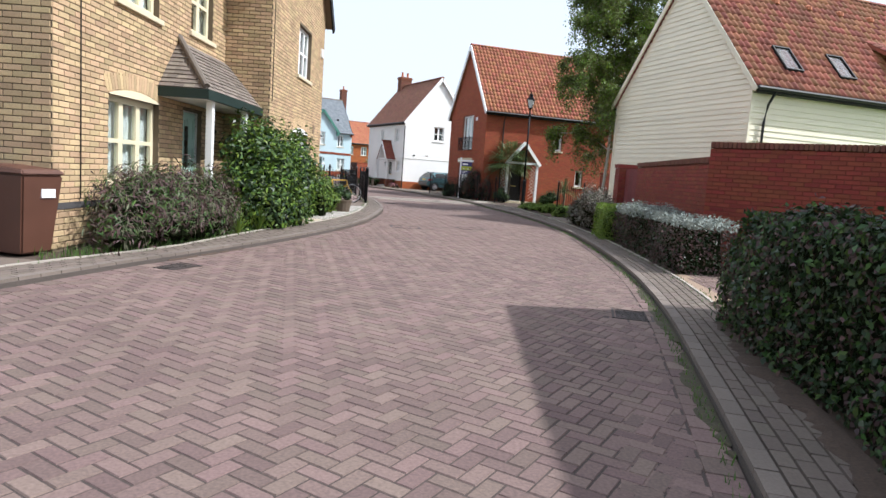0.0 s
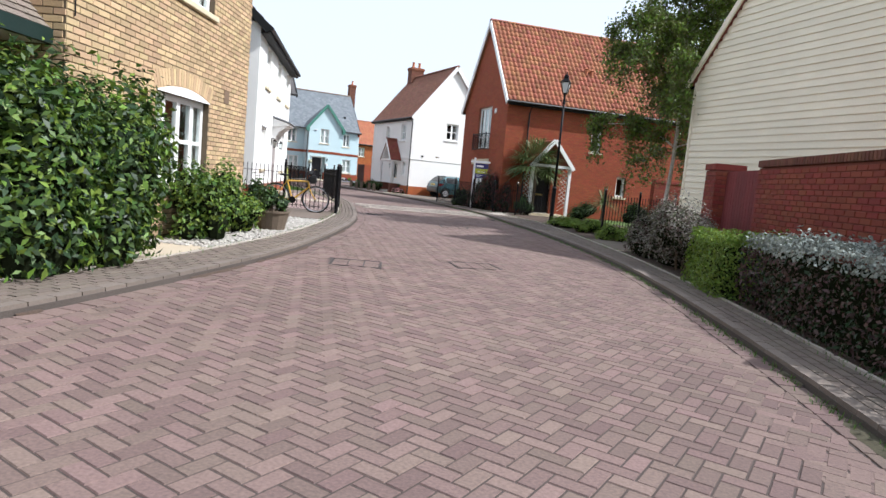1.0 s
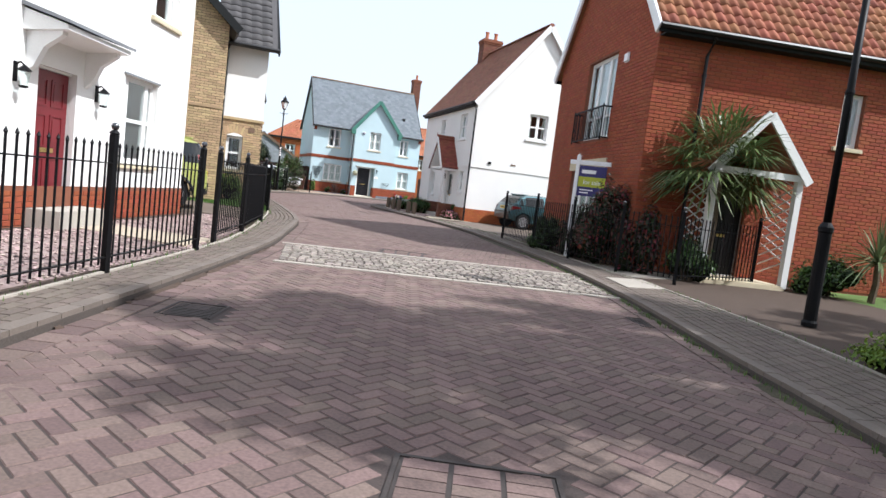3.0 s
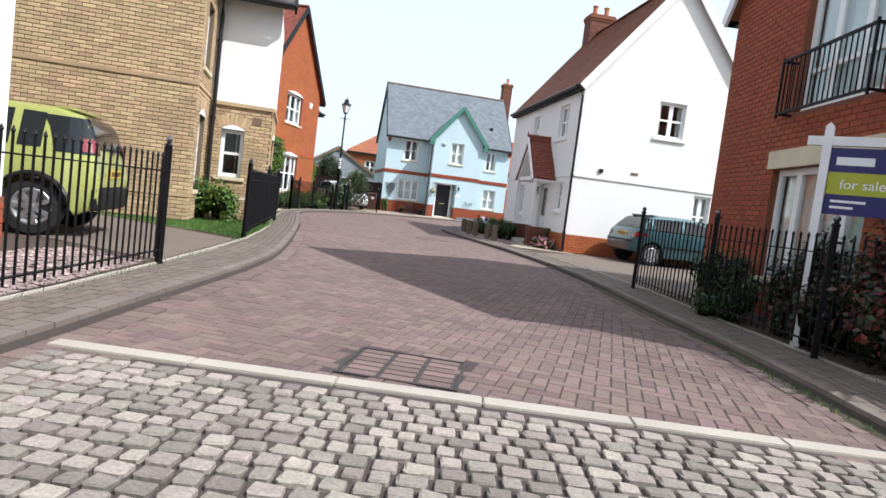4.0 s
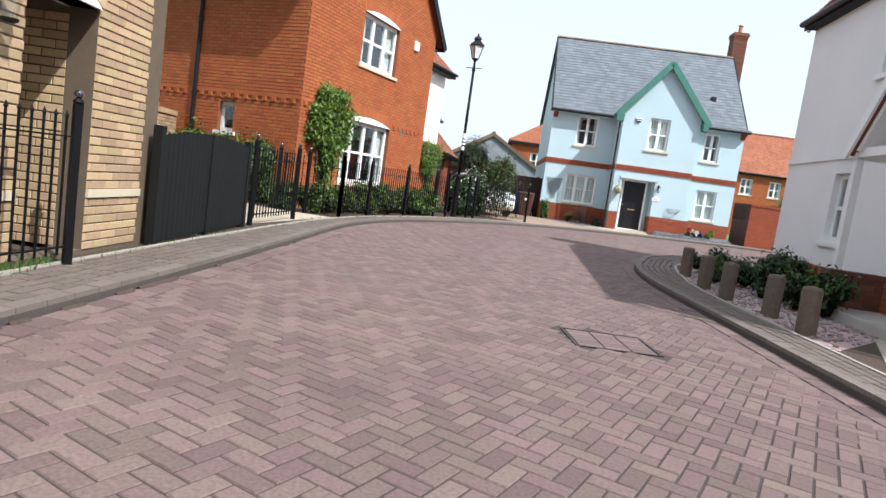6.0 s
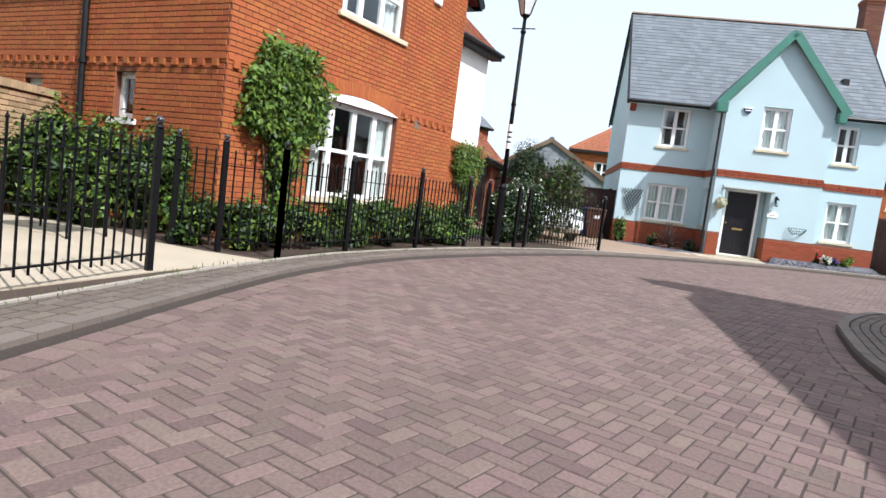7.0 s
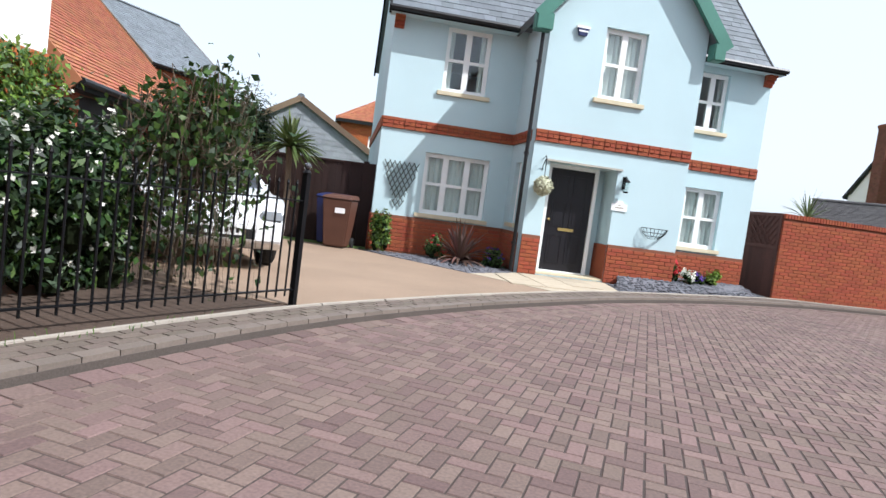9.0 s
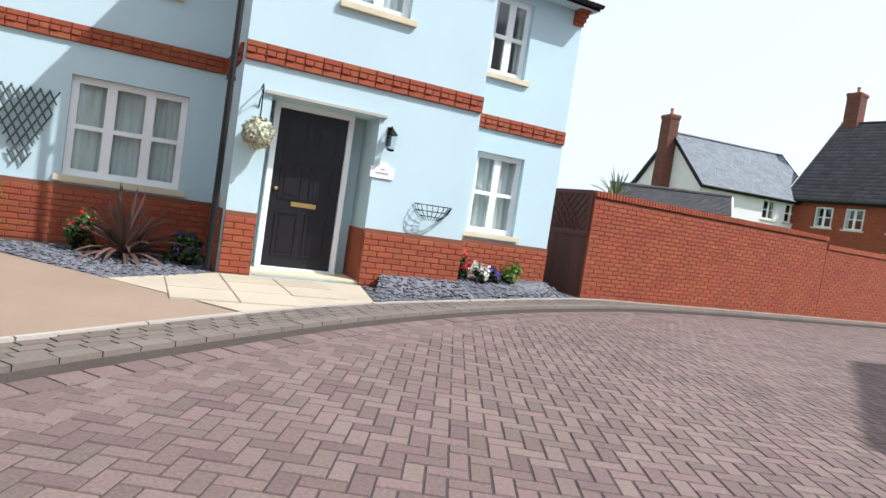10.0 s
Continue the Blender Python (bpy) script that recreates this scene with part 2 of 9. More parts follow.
M["leaf_deep"] = mat("leaf_deep", (0.014, 0.027, 0.011), 0.35, 0.15, 3, 30, 0, per=0.4, hue=0.02, trans=0.12)
M["leaf_sage"] = mat("leaf_sage", (0.10, 0.105, 0.058), 0.7, 0.15, 3, 30, 0, per=0.35, hue=0.02, trans=0.2)
M["leaf_silver"] = mat("leaf_silver", (0.28, 0.31, 0.275), 0.8, 0.1, 3, 30, 0, per=0.25, hue=0.01, trans=0.15)
M["leaf_bronze"] = mat("leaf_bronze", (0.095, 0.055, 0.05), 0.55, 0.15, 3, 30, 0, per=0.4, hue=0.03, trans=0.2)
M["leaf_red"] = mat("leaf_red", (0.21, 0.04, 0.035), 0.5, 0.15, 3, 30, 0, per=0.4, hue=0.03, trans=0.25)
M["leaf_birch"] = mat("leaf_birch", (0.115, 0.135, 0.042), 0.5, 0.12, 3, 30, 0, per=0.35, hue=0.02, trans=0.35)
M["petal_white"] = mat("petal_white", (0.80, 0.78, 0.70), 0.6, 0.05, 3, 30, 0, trans=0.2)
M["petal_red"] = mat("petal_red", (0.55, 0.02, 0.03), 0.6, 0.1, 3, 30, 0, trans=0.2)
M["petal_pink"] = mat("petal_pink", (0.72, 0.34, 0.38), 0.6, 0.1, 3, 30, 0, per=0.2, trans=0.2)
M["petal_violet"] = mat("petal_violet", (0.13, 0.06, 0.35), 0.6, 0.1, 3, 30, 0, trans=0.2)
M["bark"] = mat("bark", (0.13, 0.095, 0.065), 0.95, 0.25, 6, 40, 0.8)
M["bark_birch"] = mat("bark_birch", (0.50, 0.46, 0.40), 0.85, 0.35, 9, 25, 0.5)
M["wood_post"] = mat("wood_post", (0.14, 0.105, 0.075), 0.9, 0.2, 8, 50, 0.5)
M["wood_fence"] = mat("wood_fence", (0.026, 0.012, 0.01), 0.85, 0.2, 6, 50, 0.4, per=0.15)
M["wood_red"] = mat("wood_red", (0.17, 0.03, 0.03), 0.75, 0.15, 6, 50, 0.3, per=0.12)
M["wood_russet"] = mat("wood_russet", (0.085, 0.03, 0.022), 0.8, 0.2, 5, 50, 0.3, per=0.15)
M["bin_brown"] = mat("bin_brown", (0.095, 0.04, 0.025), 0.55, 0.06, 3, 60, 0.1)
M["bin_blue"] = mat("bin_blue", (0.01, 0.018, 0.085), 0.5, 0.06, 3, 60, 0.1)
M["car_teal"] = mat("car_teal", (0.045, 0.115, 0.135), 0.3, 0.02, 1, 30, 0, metal=0.5, coat=1.0, dirt=0.015)
M["car_lime"] = mat("car_lime", (0.42, 0.45, 0.13), 0.3, 0.02, 1, 30, 0, metal=0.2, coat=1.0, dirt=0.015)
M["car_white"] = mat("car_white", (0.80, 0.81, 0.82), 0.3, 0.02, 1, 30, 0, coat=1.0, dirt=0.04)
M["tyre"] = mat("tyre", (0.018, 0.018, 0.018), 0.85, 0.2, 6, 60, 0.4)
M["alloy"] = mat("alloy", (0.55, 0.56, 0.58), 0.35, 0.05, 4, 40, 0.05, metal=0.8)
M["lamp_red"] = mat("lamp_red", (0.2, 0.008, 0.012), 0.2, 0.05, 4, 40, 0, coat=1.0)
M["lamp_clear"] = mat("lamp_clear", (0.25, 0.27, 0.29), 0.15, 0.05, 4, 40, 0, coat=1.0)
M["plate_yellow"] = mat("plate_yellow", (0.62, 0.44, 0.05), 0.5, 0.03, 3, 40, 0)
M["plate_white"] = mat("plate_white", (0.75, 0.75, 0.75), 0.5, 0.03, 3, 40, 0)
M["bike_yellow"] = mat("bike_yellow", (0.72, 0.43, 0.06), 0.35, 0.04, 3, 40, 0, coat=0.6)
M["sign_navy"] = mat("sign_navy", (0.035, 0.03, 0.14), 0.5, 0.04, 3, 40, 0)
M["sign_lime"] = mat("sign_lime", (0.42, 0.45, 0.04), 0.5, 0.04, 3, 40, 0)
M["sign_white"] = mat("sign_white", (0.85, 0.85, 0.85), 0.5, 0.03, 3, 40, 0)
M["brass"] = mat("brass", (0.65, 0.47, 0.18), 0.3, 0.05, 4, 40, 0, metal=0.9)
M["curtain"] = mat("curtain", (0.84, 0.83, 0.79), 0.9, 0.05, 3, 60, 0.2, trans=0.15)
M["curtain_grey"] = mat("curtain_grey", (0.36, 0.36, 0.36), 0.9, 0.05, 3, 60, 0.2, trans=0.3)
M["moss_ball"] = mat("moss_ball", (0.50, 0.50, 0.36), 0.9, 0.3, 9, 60, 0.8, per=0.3)
M["finial"] = mat("finial", (0.03, 0.03, 0.035), 0.12, 0.05, 6, 90, 0.0, spec=1.0, coat=1.0)
M["leaf_lime"] = mat("leaf_lime", (0.19, 0.28, 0.04), 0.5, 0.15, 3, 30, 0, per=0.3, hue=0.02, trans=0.3)
M["leaf_heather"] = mat("leaf_heather", (0.26, 0.24, 0.20), 0.7, 0.15, 3, 30, 0, per=0.3, hue=0.03, trans=0.15)
M["paint_bottle"] = mat("paint_bottle", (0.007, 0.022, 0.018), 0.5, 0.06, 3, 40, 0.1)
M["tile_rust"] = mat("tile_rust", (0.26, 0.115, 0.072), 0.8, 0.14, 1.5, 50, 0.3, per=0.2, hue=0.015)
M["tile_clay"] = mat("tile_clay", (0.27, 0.1, 0.055), 0.8, 0.16, 1.0, 50, 0.3, per=0.28, hue=0.02, dirt=0.25)
M["brick_brown"] = mat("brick_brown", (0.15, 0.06, 0.038), 0.85, 0.14, 2, 60, 0.4, per=0.2, hue=0.012)
# greenish near-black: shade deep inside foliage, put into the colour
M["core_shade"] = mat("core_shade", (0.014, 0.018, 0.009), 1.0, 0.3, 6, 40, 0.8, spec=0.0)
M["joint_grey"] = mat("joint_grey", (0.085, 0.07, 0.06), 0.95, 0.25, 2, 90, 0.5)
M["trellis_grey"] = mat("trellis_grey", (0.07, 0.085, 0.08), 0.8, 0.1, 3, 50, 0.2)
M["terracotta"] = mat("terracotta", (0.42, 0.15, 0.075), 0.8, 0.12, 4, 50, 0.3)
M["pot_blue"] = mat("pot_blue", (0.03, 0.05, 0.13), 0.3, 0.1, 4, 50, 0.1, coat=0.5)
M["drain_iron"] = mat("drain_iron", (0.045, 0.036, 0.032), 0.75, 0.2, 6, 60, 0.3)
M["lead"] = mat("lead", (0.20, 0.21, 0.22), 0.6, 0.12, 3, 50, 0.2)
M["lamp_glass"] = mat("lamp_glass", (0.75, 0.77, 0.76), 0.2, 0.04, 3, 40, 0, coat=0.8)
M["glass"] = glass("window_glass")
M["glass_dark"] = glass("car_glass", (0.28, 0.32, 0.33))
# near-black that stands in for the shade of rooms and the gully pits
M["unlit_dark"] = mat("unlit_dark", (0.05, 0.05, 0.05), 0.9, 0.1, 3, 40, 0)


# ---- curves of the plan ----
def smooth_line(pts, step=0.5):
    """Points at even steps on a smooth curve through pts."""
    p = [Vector((*q, 0)) for q in pts]
    p = [p[0] * 2 - p[1]] + p + [p[-1] * 2 - p[-2]]
    fine = []
    for i in range(1, len(p) - 2):
        for k in range(20):
            t = k / 20
            fine.append(0.5 * ((2 * p[i]) + (p[i + 1] - p[i - 1]) * t + (2 * p[i - 1] - 5 * p[i] + 4 * p[i + 1] - p[i + 2]) * t * t + (3 * p[i] - p[i - 1] - 3 * p[i + 1] + p[i + 2]) * t ** 3))
    fine.append(p[-2])
    out, gone = [fine[0]], 0.0
    for a, b in zip(fine, fine[1:]):
        gone += (b - a).length
        if gone >= step:
            out.append(b)
            gone = 0.0
    return out


KERB_L = smooth_line([(-5.2, -14), (-4.3, 0), (-3.5, 7), (-2.9, 10.9), (-2.2, 14.2), (-1.7, 17.5), (-1.55, 20.5), (-1.8, 24.2), (-2.2, 27), (-2.9, 30), (-4.1, 34.3), (-5.0, 36.7), (-6.4, 40), (-8.2, 43), (-10.7, 46.8), (-12.5, 49.4), (-14.4, 52.1), (-15.25, 53.6), (-15.95, 55.4), (-16.42, 57.7), (-16.65, 60.2), (-16.6, 62.7), (-16.15, 65.0), (-15.66, 66.6), (-14.92, 68.6), (-13.75, 70.85), (-12.4, 72.8), (-11.3, 74.05), (-9.4, 75.7), (-6.4, 78.0), (-2.6, 80.9), (6, 87.5)])
KERB_R = smooth_line([(0.8, -14), (1.3, 0), (2.2, 5), (2.9, 8.7), (3.4, 11.7), (3.7, 15), (3.75, 19.5), (3.5, 23.3), (2.7, 28), (1.7, 32), (0.95, 35), (-0.2, 38.4), (-1.5, 41.3), (-2.6, 43.7), (-3.7, 45.8), (-5.3, 48.3), (-7.2, 50.9), (-9.2, 53.6), (-10.2, 55.4), (-10.75, 57), (-11.1, 58.5), (-11.0, 60.5), (-10.0, 62.8), (-8, 65.2), (-4.5, 68.6), (2, 74.3), (12, 82)])
EDGE_L = smooth_line([(-6.0, -14), (-5.1, 0), (-4.2, 7.5), (-3.5, 10.9), (-2.95, 13), (-2.75, 15.6), (-2.4, 18), (-2.25, 21), (-2.4, 24), (-2.95, 27.8), (-3.6, 30.5), (-4.4, 33.4), (-5.1, 35.3), (-6.3, 38), (-8.0, 41.4), (-9.9, 44.5), (-11.2, 46.3), (-13.7, 50.0), (-15.5, 53.05), (-16.5, 55.8), (-17.08, 59.1), (-17.1, 62.4), (-16.7, 64.6), (-16.28, 66.3), (-15.63, 68.3), (-15.15, 69.35), (-14.15, 71.1), (-12.64, 73.5), (-11.2, 74.75), (-9.25, 76.35), (-4.5, 79.95), (5, 87.2)])
EDGE_R = smooth_line([(1.7, -14), (2.2, 0), (2.9, 5), (3.4, 8.4), (4.05, 11.7), (4.3, 15), (4.3, 19.5), (4.05, 24), (3.5, 28.4), (2.9, 32.3), (1.9, 35.6), (0.5, 38.8), (-0.8, 41.5), (-1.9, 44), (-3.8, 47.3), (-6.0, 50.2), (-8.4, 53.5), (-9.3, 55.2), (-10.0, 57), (-10.2, 58.6), (-10.1, 60.1), (-9.2, 62.2), (-7.2, 64.4), (-3.8, 67.7), (2.7, 73.4), (12.7, 81)])


def inside(poly):
    """A fast test of points against an outline (lists of x, y)."""
    px, py = np.array([p[0] for p in poly]), np.array([p[1] for p in poly])
    qx, qy = np.roll(px, -1), np.roll(py, -1)

    def test(x, y):
        c = ((py > y) != (qy > y)) & (x < (qx - px) * (y - py) / (qy - py + 1e-12) + px)
        return bool(c.sum() % 2)
    return test


def sheet(name, outline, z, depth, material, parent=None, label="", **tags):
    """A flat slab with a free outline, its top at z."""
    bm = bmesh.new()
    top = [bm.verts.new((p[0], p[1], z)) for p in outline]
    face = bm.faces.new(top)
    if face.normal.z < 0 or face.calc_area() and sum((outline[i][0] - outline[i - 1][0]) * (outline[i][1] + outline[i - 1][1]) for i in range(len(outline))) > 0:
        face.normal_flip()
    got = bmesh.ops.extrude_face_region(bm, geom=[face])
    for v in [g for g in got["geom"] if isinstance(g, bmesh.types.BMVert)]:
        v.co.z -= depth
    bmesh.ops.recalc_face_normals(bm, faces=bm.faces)
    bmesh.ops.triangulate(bm, faces=[f for f in bm.faces if len(f.verts) > 4])
    me = bpy.data.meshes.new(name)
    bm.to_mesh(me)
    bm.free()
    me.materials.append(material)
    o = new(name, me)
    o.parent = parent
    return tagged(o, label, **tags)


# ---- ground, road and pavements ----
Geo().add([(-900, -900, -0.12), (900, -900, -0.12), (900, 900, -0.12), (-900, 900, -0.12)], [(0, 1, 2, 3)]).ob("ground", M["grass"], label="flat grassy ground reaching to the horizon", category="ground", kind="structure")
road = sheet("road", KERB_L + KERB_R[::-1], -0.0055, 0.1, M["joint"], label="curving red block-paved street with dark sandy joints", category="road", kind="structure")
pave_l = sheet("pavement", [*EDGE_L, *KERB_L[::-1]], 0.05, 0.16, M["joint_grey"], label="narrow raised footway of grey-brown concrete blocks", category="pavement", kind="structure")
pave_r = sheet("pavement", [*EDGE_R, *KERB_R[::-1]], 0.05, 0.16, M["joint_grey"], label="narrow raised footway of grey-brown concrete blocks", category="pavement", kind="structure")
land_l = sheet("ground", [*EDGE_L, (60, 140), (-70, 140), (-70, -14)], 0.055, 0.16, M["grass"], label="mown grass of the gardens behind the houses", category="ground", kind="structure")
land_r = sheet("ground", [*EDGE_R, (60, 70), (60, -14)], 0.055, 0.16, M["grass"], label="mown grass of the gardens behind the houses", category="ground", kind="structure")
for line, s in ((EDGE_L, -1), (EDGE_R, 1)):
    back = []
    for i, p in enumerate(line):
        d = (line[min(i + 1, len(line) - 1)] - line[max(i - 1, 0)]).normalized()
        back.append(p + Vector((d.y, -d.x, 0)) * s * 4.5)
    sheet("garden_bed", [*line, *back[::-1]], 0.058, 0.06, M["soil"], label="dark mulched soil of the front garden beds", category="ground", kind="structure")


# ---- parts of houses ----
SIDE = {"front": lambda w, d: pose(0, 0, 0), "right": lambda w, d: pose(w, 0, 0, 0, 0, 90), "back": lambda w, d: pose(w, d, 0, 0, 0, 180), "left": lambda w, d: pose(0, d, 0, 0, 0, -90)}


def panel(parent, m, s0, s1, z0, z1, holes, material, apex=None, t=0.25, name="wall", label=""):
    """A wall from s0 to s1 with openings (s0, z0, s1, z1); apex (s, z) puts a gable on it."""
    g = Geo()
    ss = sorted({s0, s1, *[h[0] for h in holes], *[h[2] for h in holes]})
    zs = sorted({z0, z1, *[h[1] for h in holes], *[h[3] for h in holes]})
    ss, zs = [s for s in ss if s0 <= s <= s1], [z for z in zs if z0 <= z <= z1]
    for a, b in zip(ss, ss[1:]):
        for c, d in zip(zs, zs[1:]):
            if not any(h[0] <= a and b <= h[2] and h[1] <= c and d <= h[3] for h in holes):
                g.add([(a, 0, c), (b, 0, c), (b, 0, d), (a, 0, d)], [(0, 1, 2, 3)])
                g.add([(a, t, c), (b, t, c), (b, t, d), (a, t, d)], [(3, 2, 1, 0)])
    for a, c, b, d in holes:
        g.add([(a, 0, c), (b, 0, c), (b, 0, d), (a, 0, d), (a, t, c), (b, t, c), (b, t, d), (a, t, d)], [(0, 4, 5, 1), (1, 5, 6, 2), (2, 6, 7, 3), (3, 7, 4, 0)])
    g.add([(s0, 0, z0), (s1, 0, z0), (s1, 0, z1), (s0, 0, z1), (s0, t, z0), (s1, t, z0), (s1, t, z1), (s0, t, z1)], [(0, 3, 7, 4), (1, 5, 6, 2), (3, 2, 6, 7)])
    if apex:
        g.add([(s0, 0, z1), (s1, 0, z1), (apex[0], 0, apex[1]), (s0, t, z1), (s1, t, z1), (apex[0], t, apex[1])], [(0, 1, 2), (3, 5, 4), (0, 2, 5, 3), (1, 4, 5, 2)])
    return g.ob(name, material, parent, label, m, weld=True)


def brick_mesh(w, h, proud, material, name="brick", d=0.02):
    g = Geo()
    c = 0.004
    g.add([(0, 0, 0), (w, 0, 0), (w, 0, h), (0, 0, h), (c, -proud, c), (w - c, -proud, c), (w - c, -proud, h - c), (c, -proud, h - c)], [(4, 5, 6, 7), (0, 1, 5, 4), (1, 2, 6, 5), (2, 3, 7, 6), (3, 0, 4, 7)])
    return g.mesh(name, material)


def bricks(parent, m, s0, s1, z0, z1, holes, material, apex=None, near=None, proud=0.009, name="brick", lim=105):
    """Laid bricks in front of a wall face: those of the stretch near (s0, z0, s1, z1) as pieces, the rest joined."""
    jt = 0.011
    bl, bh, up = 0.215, 0.064, 0.075
    shared = brick_mesh(bl, bh, proud, material, name)
    g, n, count = Geo(), 0, 0
    z = z0
    top = apex[1] if apex else z1
    c = 0.004
    while z + bh <= top + 0.001:
        a, b = s0, s1
        if z + bh > z1:
            f = (z + bh - z1) / (apex[1] - z1)
            a, b = s0 + (apex[0] - s0) * f, s1 + (apex[0] - s1) * f
        runs = [(a, b)]
        for h in holes:
            if h[1] < z + bh and h[3] > z:
                runs = [r for u, v in runs for r in ((u, min(v, h[0])), (max(u, h[2]), v)) if r[1] - r[0] > 0.03]
        for u, v in runs:
            s = s0 - (0.1125 if n % 2 else 0)
            k = max(0, int((u - s) / (bl + jt)))
            s += k * (bl + jt)
            while s < v:
                p, q = max(s, u), min(s + bl, v)
                if q - p > 0.03:
                    if near and q - p > bl - 0.001 and near[0] <= p and q <= near[2] and near[1] <= z <= near[3] and count < lim:
                        piece(name, shared, parent, m @ at(p, 0, z))
                        count += 1
                    else:
                        g.add([(p, 0, z), (q, 0, z), (q, 0, z + bh), (p, 0, z + bh), (p + c, -proud, z + c), (q - c, -proud, z + c), (q - c, -proud, z + bh - c), (p + c, -proud, z + bh - c)], [(4, 5, 6, 7), (0, 1, 5, 4), (1, 2, 6, 5), (2, 3, 7, 6), (3, 0, 4, 7)])
                s += bl + jt
        z += up
        n += 1
    if g.f:
        g.ob("brickwork", material, parent, m=m, kind="stuff")


def soldier_arch(parent, m, s, z, w, rise, material, high=0.22):
    """A flat or curved row of bricks standing on end over an opening."""
    n = int((w + 0.1) / 0.075)
    for i in range(n):
        a, b = -0.05 + (w + 0.1) * i / n, -0.05 + (w + 0.1) * (i + 1) / n
        def crown(x):
            return rise * (1 - ((x - w / 2) / (w / 2 + 0.05)) ** 2)
        lean = 0.1 * ((a + b) / 2 - w / 2) / (w / 2)
        g = Geo()
        g.add([(a + 0.005, -0.012, crown(a)), (b - 0.005, -0.012, crown(b)), (b - 0.005 + lean, -0.012, crown(b) + high), (a + 0.005 + lean, -0.012, crown(a) + high), (a, 0.0, crown(a)), (b, 0.0, crown(b)), (b + lean, 0.0, crown(b) + high), (a + lean, 0.0, crown(a) + high)], [(0, 1, 2, 3), (4, 0, 3, 7), (1, 5, 6, 2), (3, 2, 6, 7), (0, 4, 5, 1)])
        g.ob("brick", material, parent, m=m @ at(s, 0, z))


def window(parent, m, s, z, w, h, cols=2, rows=(0.5,), arch=0.0, sill="stone", paint="paint_white", cloth="sides", depth=0.09, cols_at=None, label="", name="window", dark=False):
    """A casement: frame, bars, panes, sill and curtain, set back in the opening whose corner is (s, z)."""
    f, d = 0.055, 0.06
    xs = [0, *(cols_at or [w * i / cols for i in range(1, cols)]), w]
    zs = [0, *[h * r for r in rows], h]
    holes = [(a + (0.085 if a == 0 else 0.06), c + (0.085 if c == 0 else 0.03), b - (0.085 if b == w else 0.06), e - (0.085 if e == h else 0.03)) for a, b in zip(xs, xs[1:]) for c, e in zip(zs, zs[1:])]
    win = panel(parent, m @ at(s, 0, z) @ at(0, depth, 0), 0, w, 0, h, holes, M[paint], None, d, name, label or ("white-painted casement window" if paint == "paint_white" else "cream-painted casement window"))
    off = at(0, -depth, 0)
    if arch:
        n = 10
        low = [(w * i / n, h + 0.001) for i in range(n + 1)]
        high = [(w * i / n, h + arch * (1 - (2 * i / n - 1) ** 2) + 0.012) for i in range(n, -1, -1)]
        Geo().prism(low + high, -0.018, 0.06, "y").ob("arched_head", M[paint], win, "", off)
    for a, b in zip(xs, xs[1:]):
        for c, e in zip(zs, zs[1:]):
            p = Geo().box(a + 0.03, depth + 0.026, c + 0.02, b - 0.03, depth + 0.032, e - 0.02).ob("pane", M["glass"], win, "", off)
            p.visible_shadow = False
    if sill:
        Geo().box(-0.09, -0.055, -0.085, w + 0.09, depth + d, -0.001).ob("sill", M[sill], win, "projecting pale stone sill" if sill == "stone" else "", off, bevel=0.008)
    if cloth:
        y = depth + 0.12
        spans = {"sides": [(0.02, w * 0.2), (w * 0.8, w - 0.02)], "full": [(0.02, w - 0.02)], "half": [(0.02, w * 0.42)]}[cloth]
        for a, b in spans:
            n = max(6, int((b - a) / 0.035))
            vs = []
            for i in range(n + 1):
                yy = y + 0.02 * math.sin(i * 1.9) + 0.01 * math.sin(i * 0.7)
                vs += [(a + (b - a) * i / n, yy, 0.01), (a + (b - a) * i / n, yy, h - 0.02)]
            Geo().add(vs, [(2 * i, 2 * i + 2, 2 * i + 3, 2 * i + 1) for i in range(n)]).ob("curtain", M["curtain"], win, "pale gathered net curtain", off)
    return win


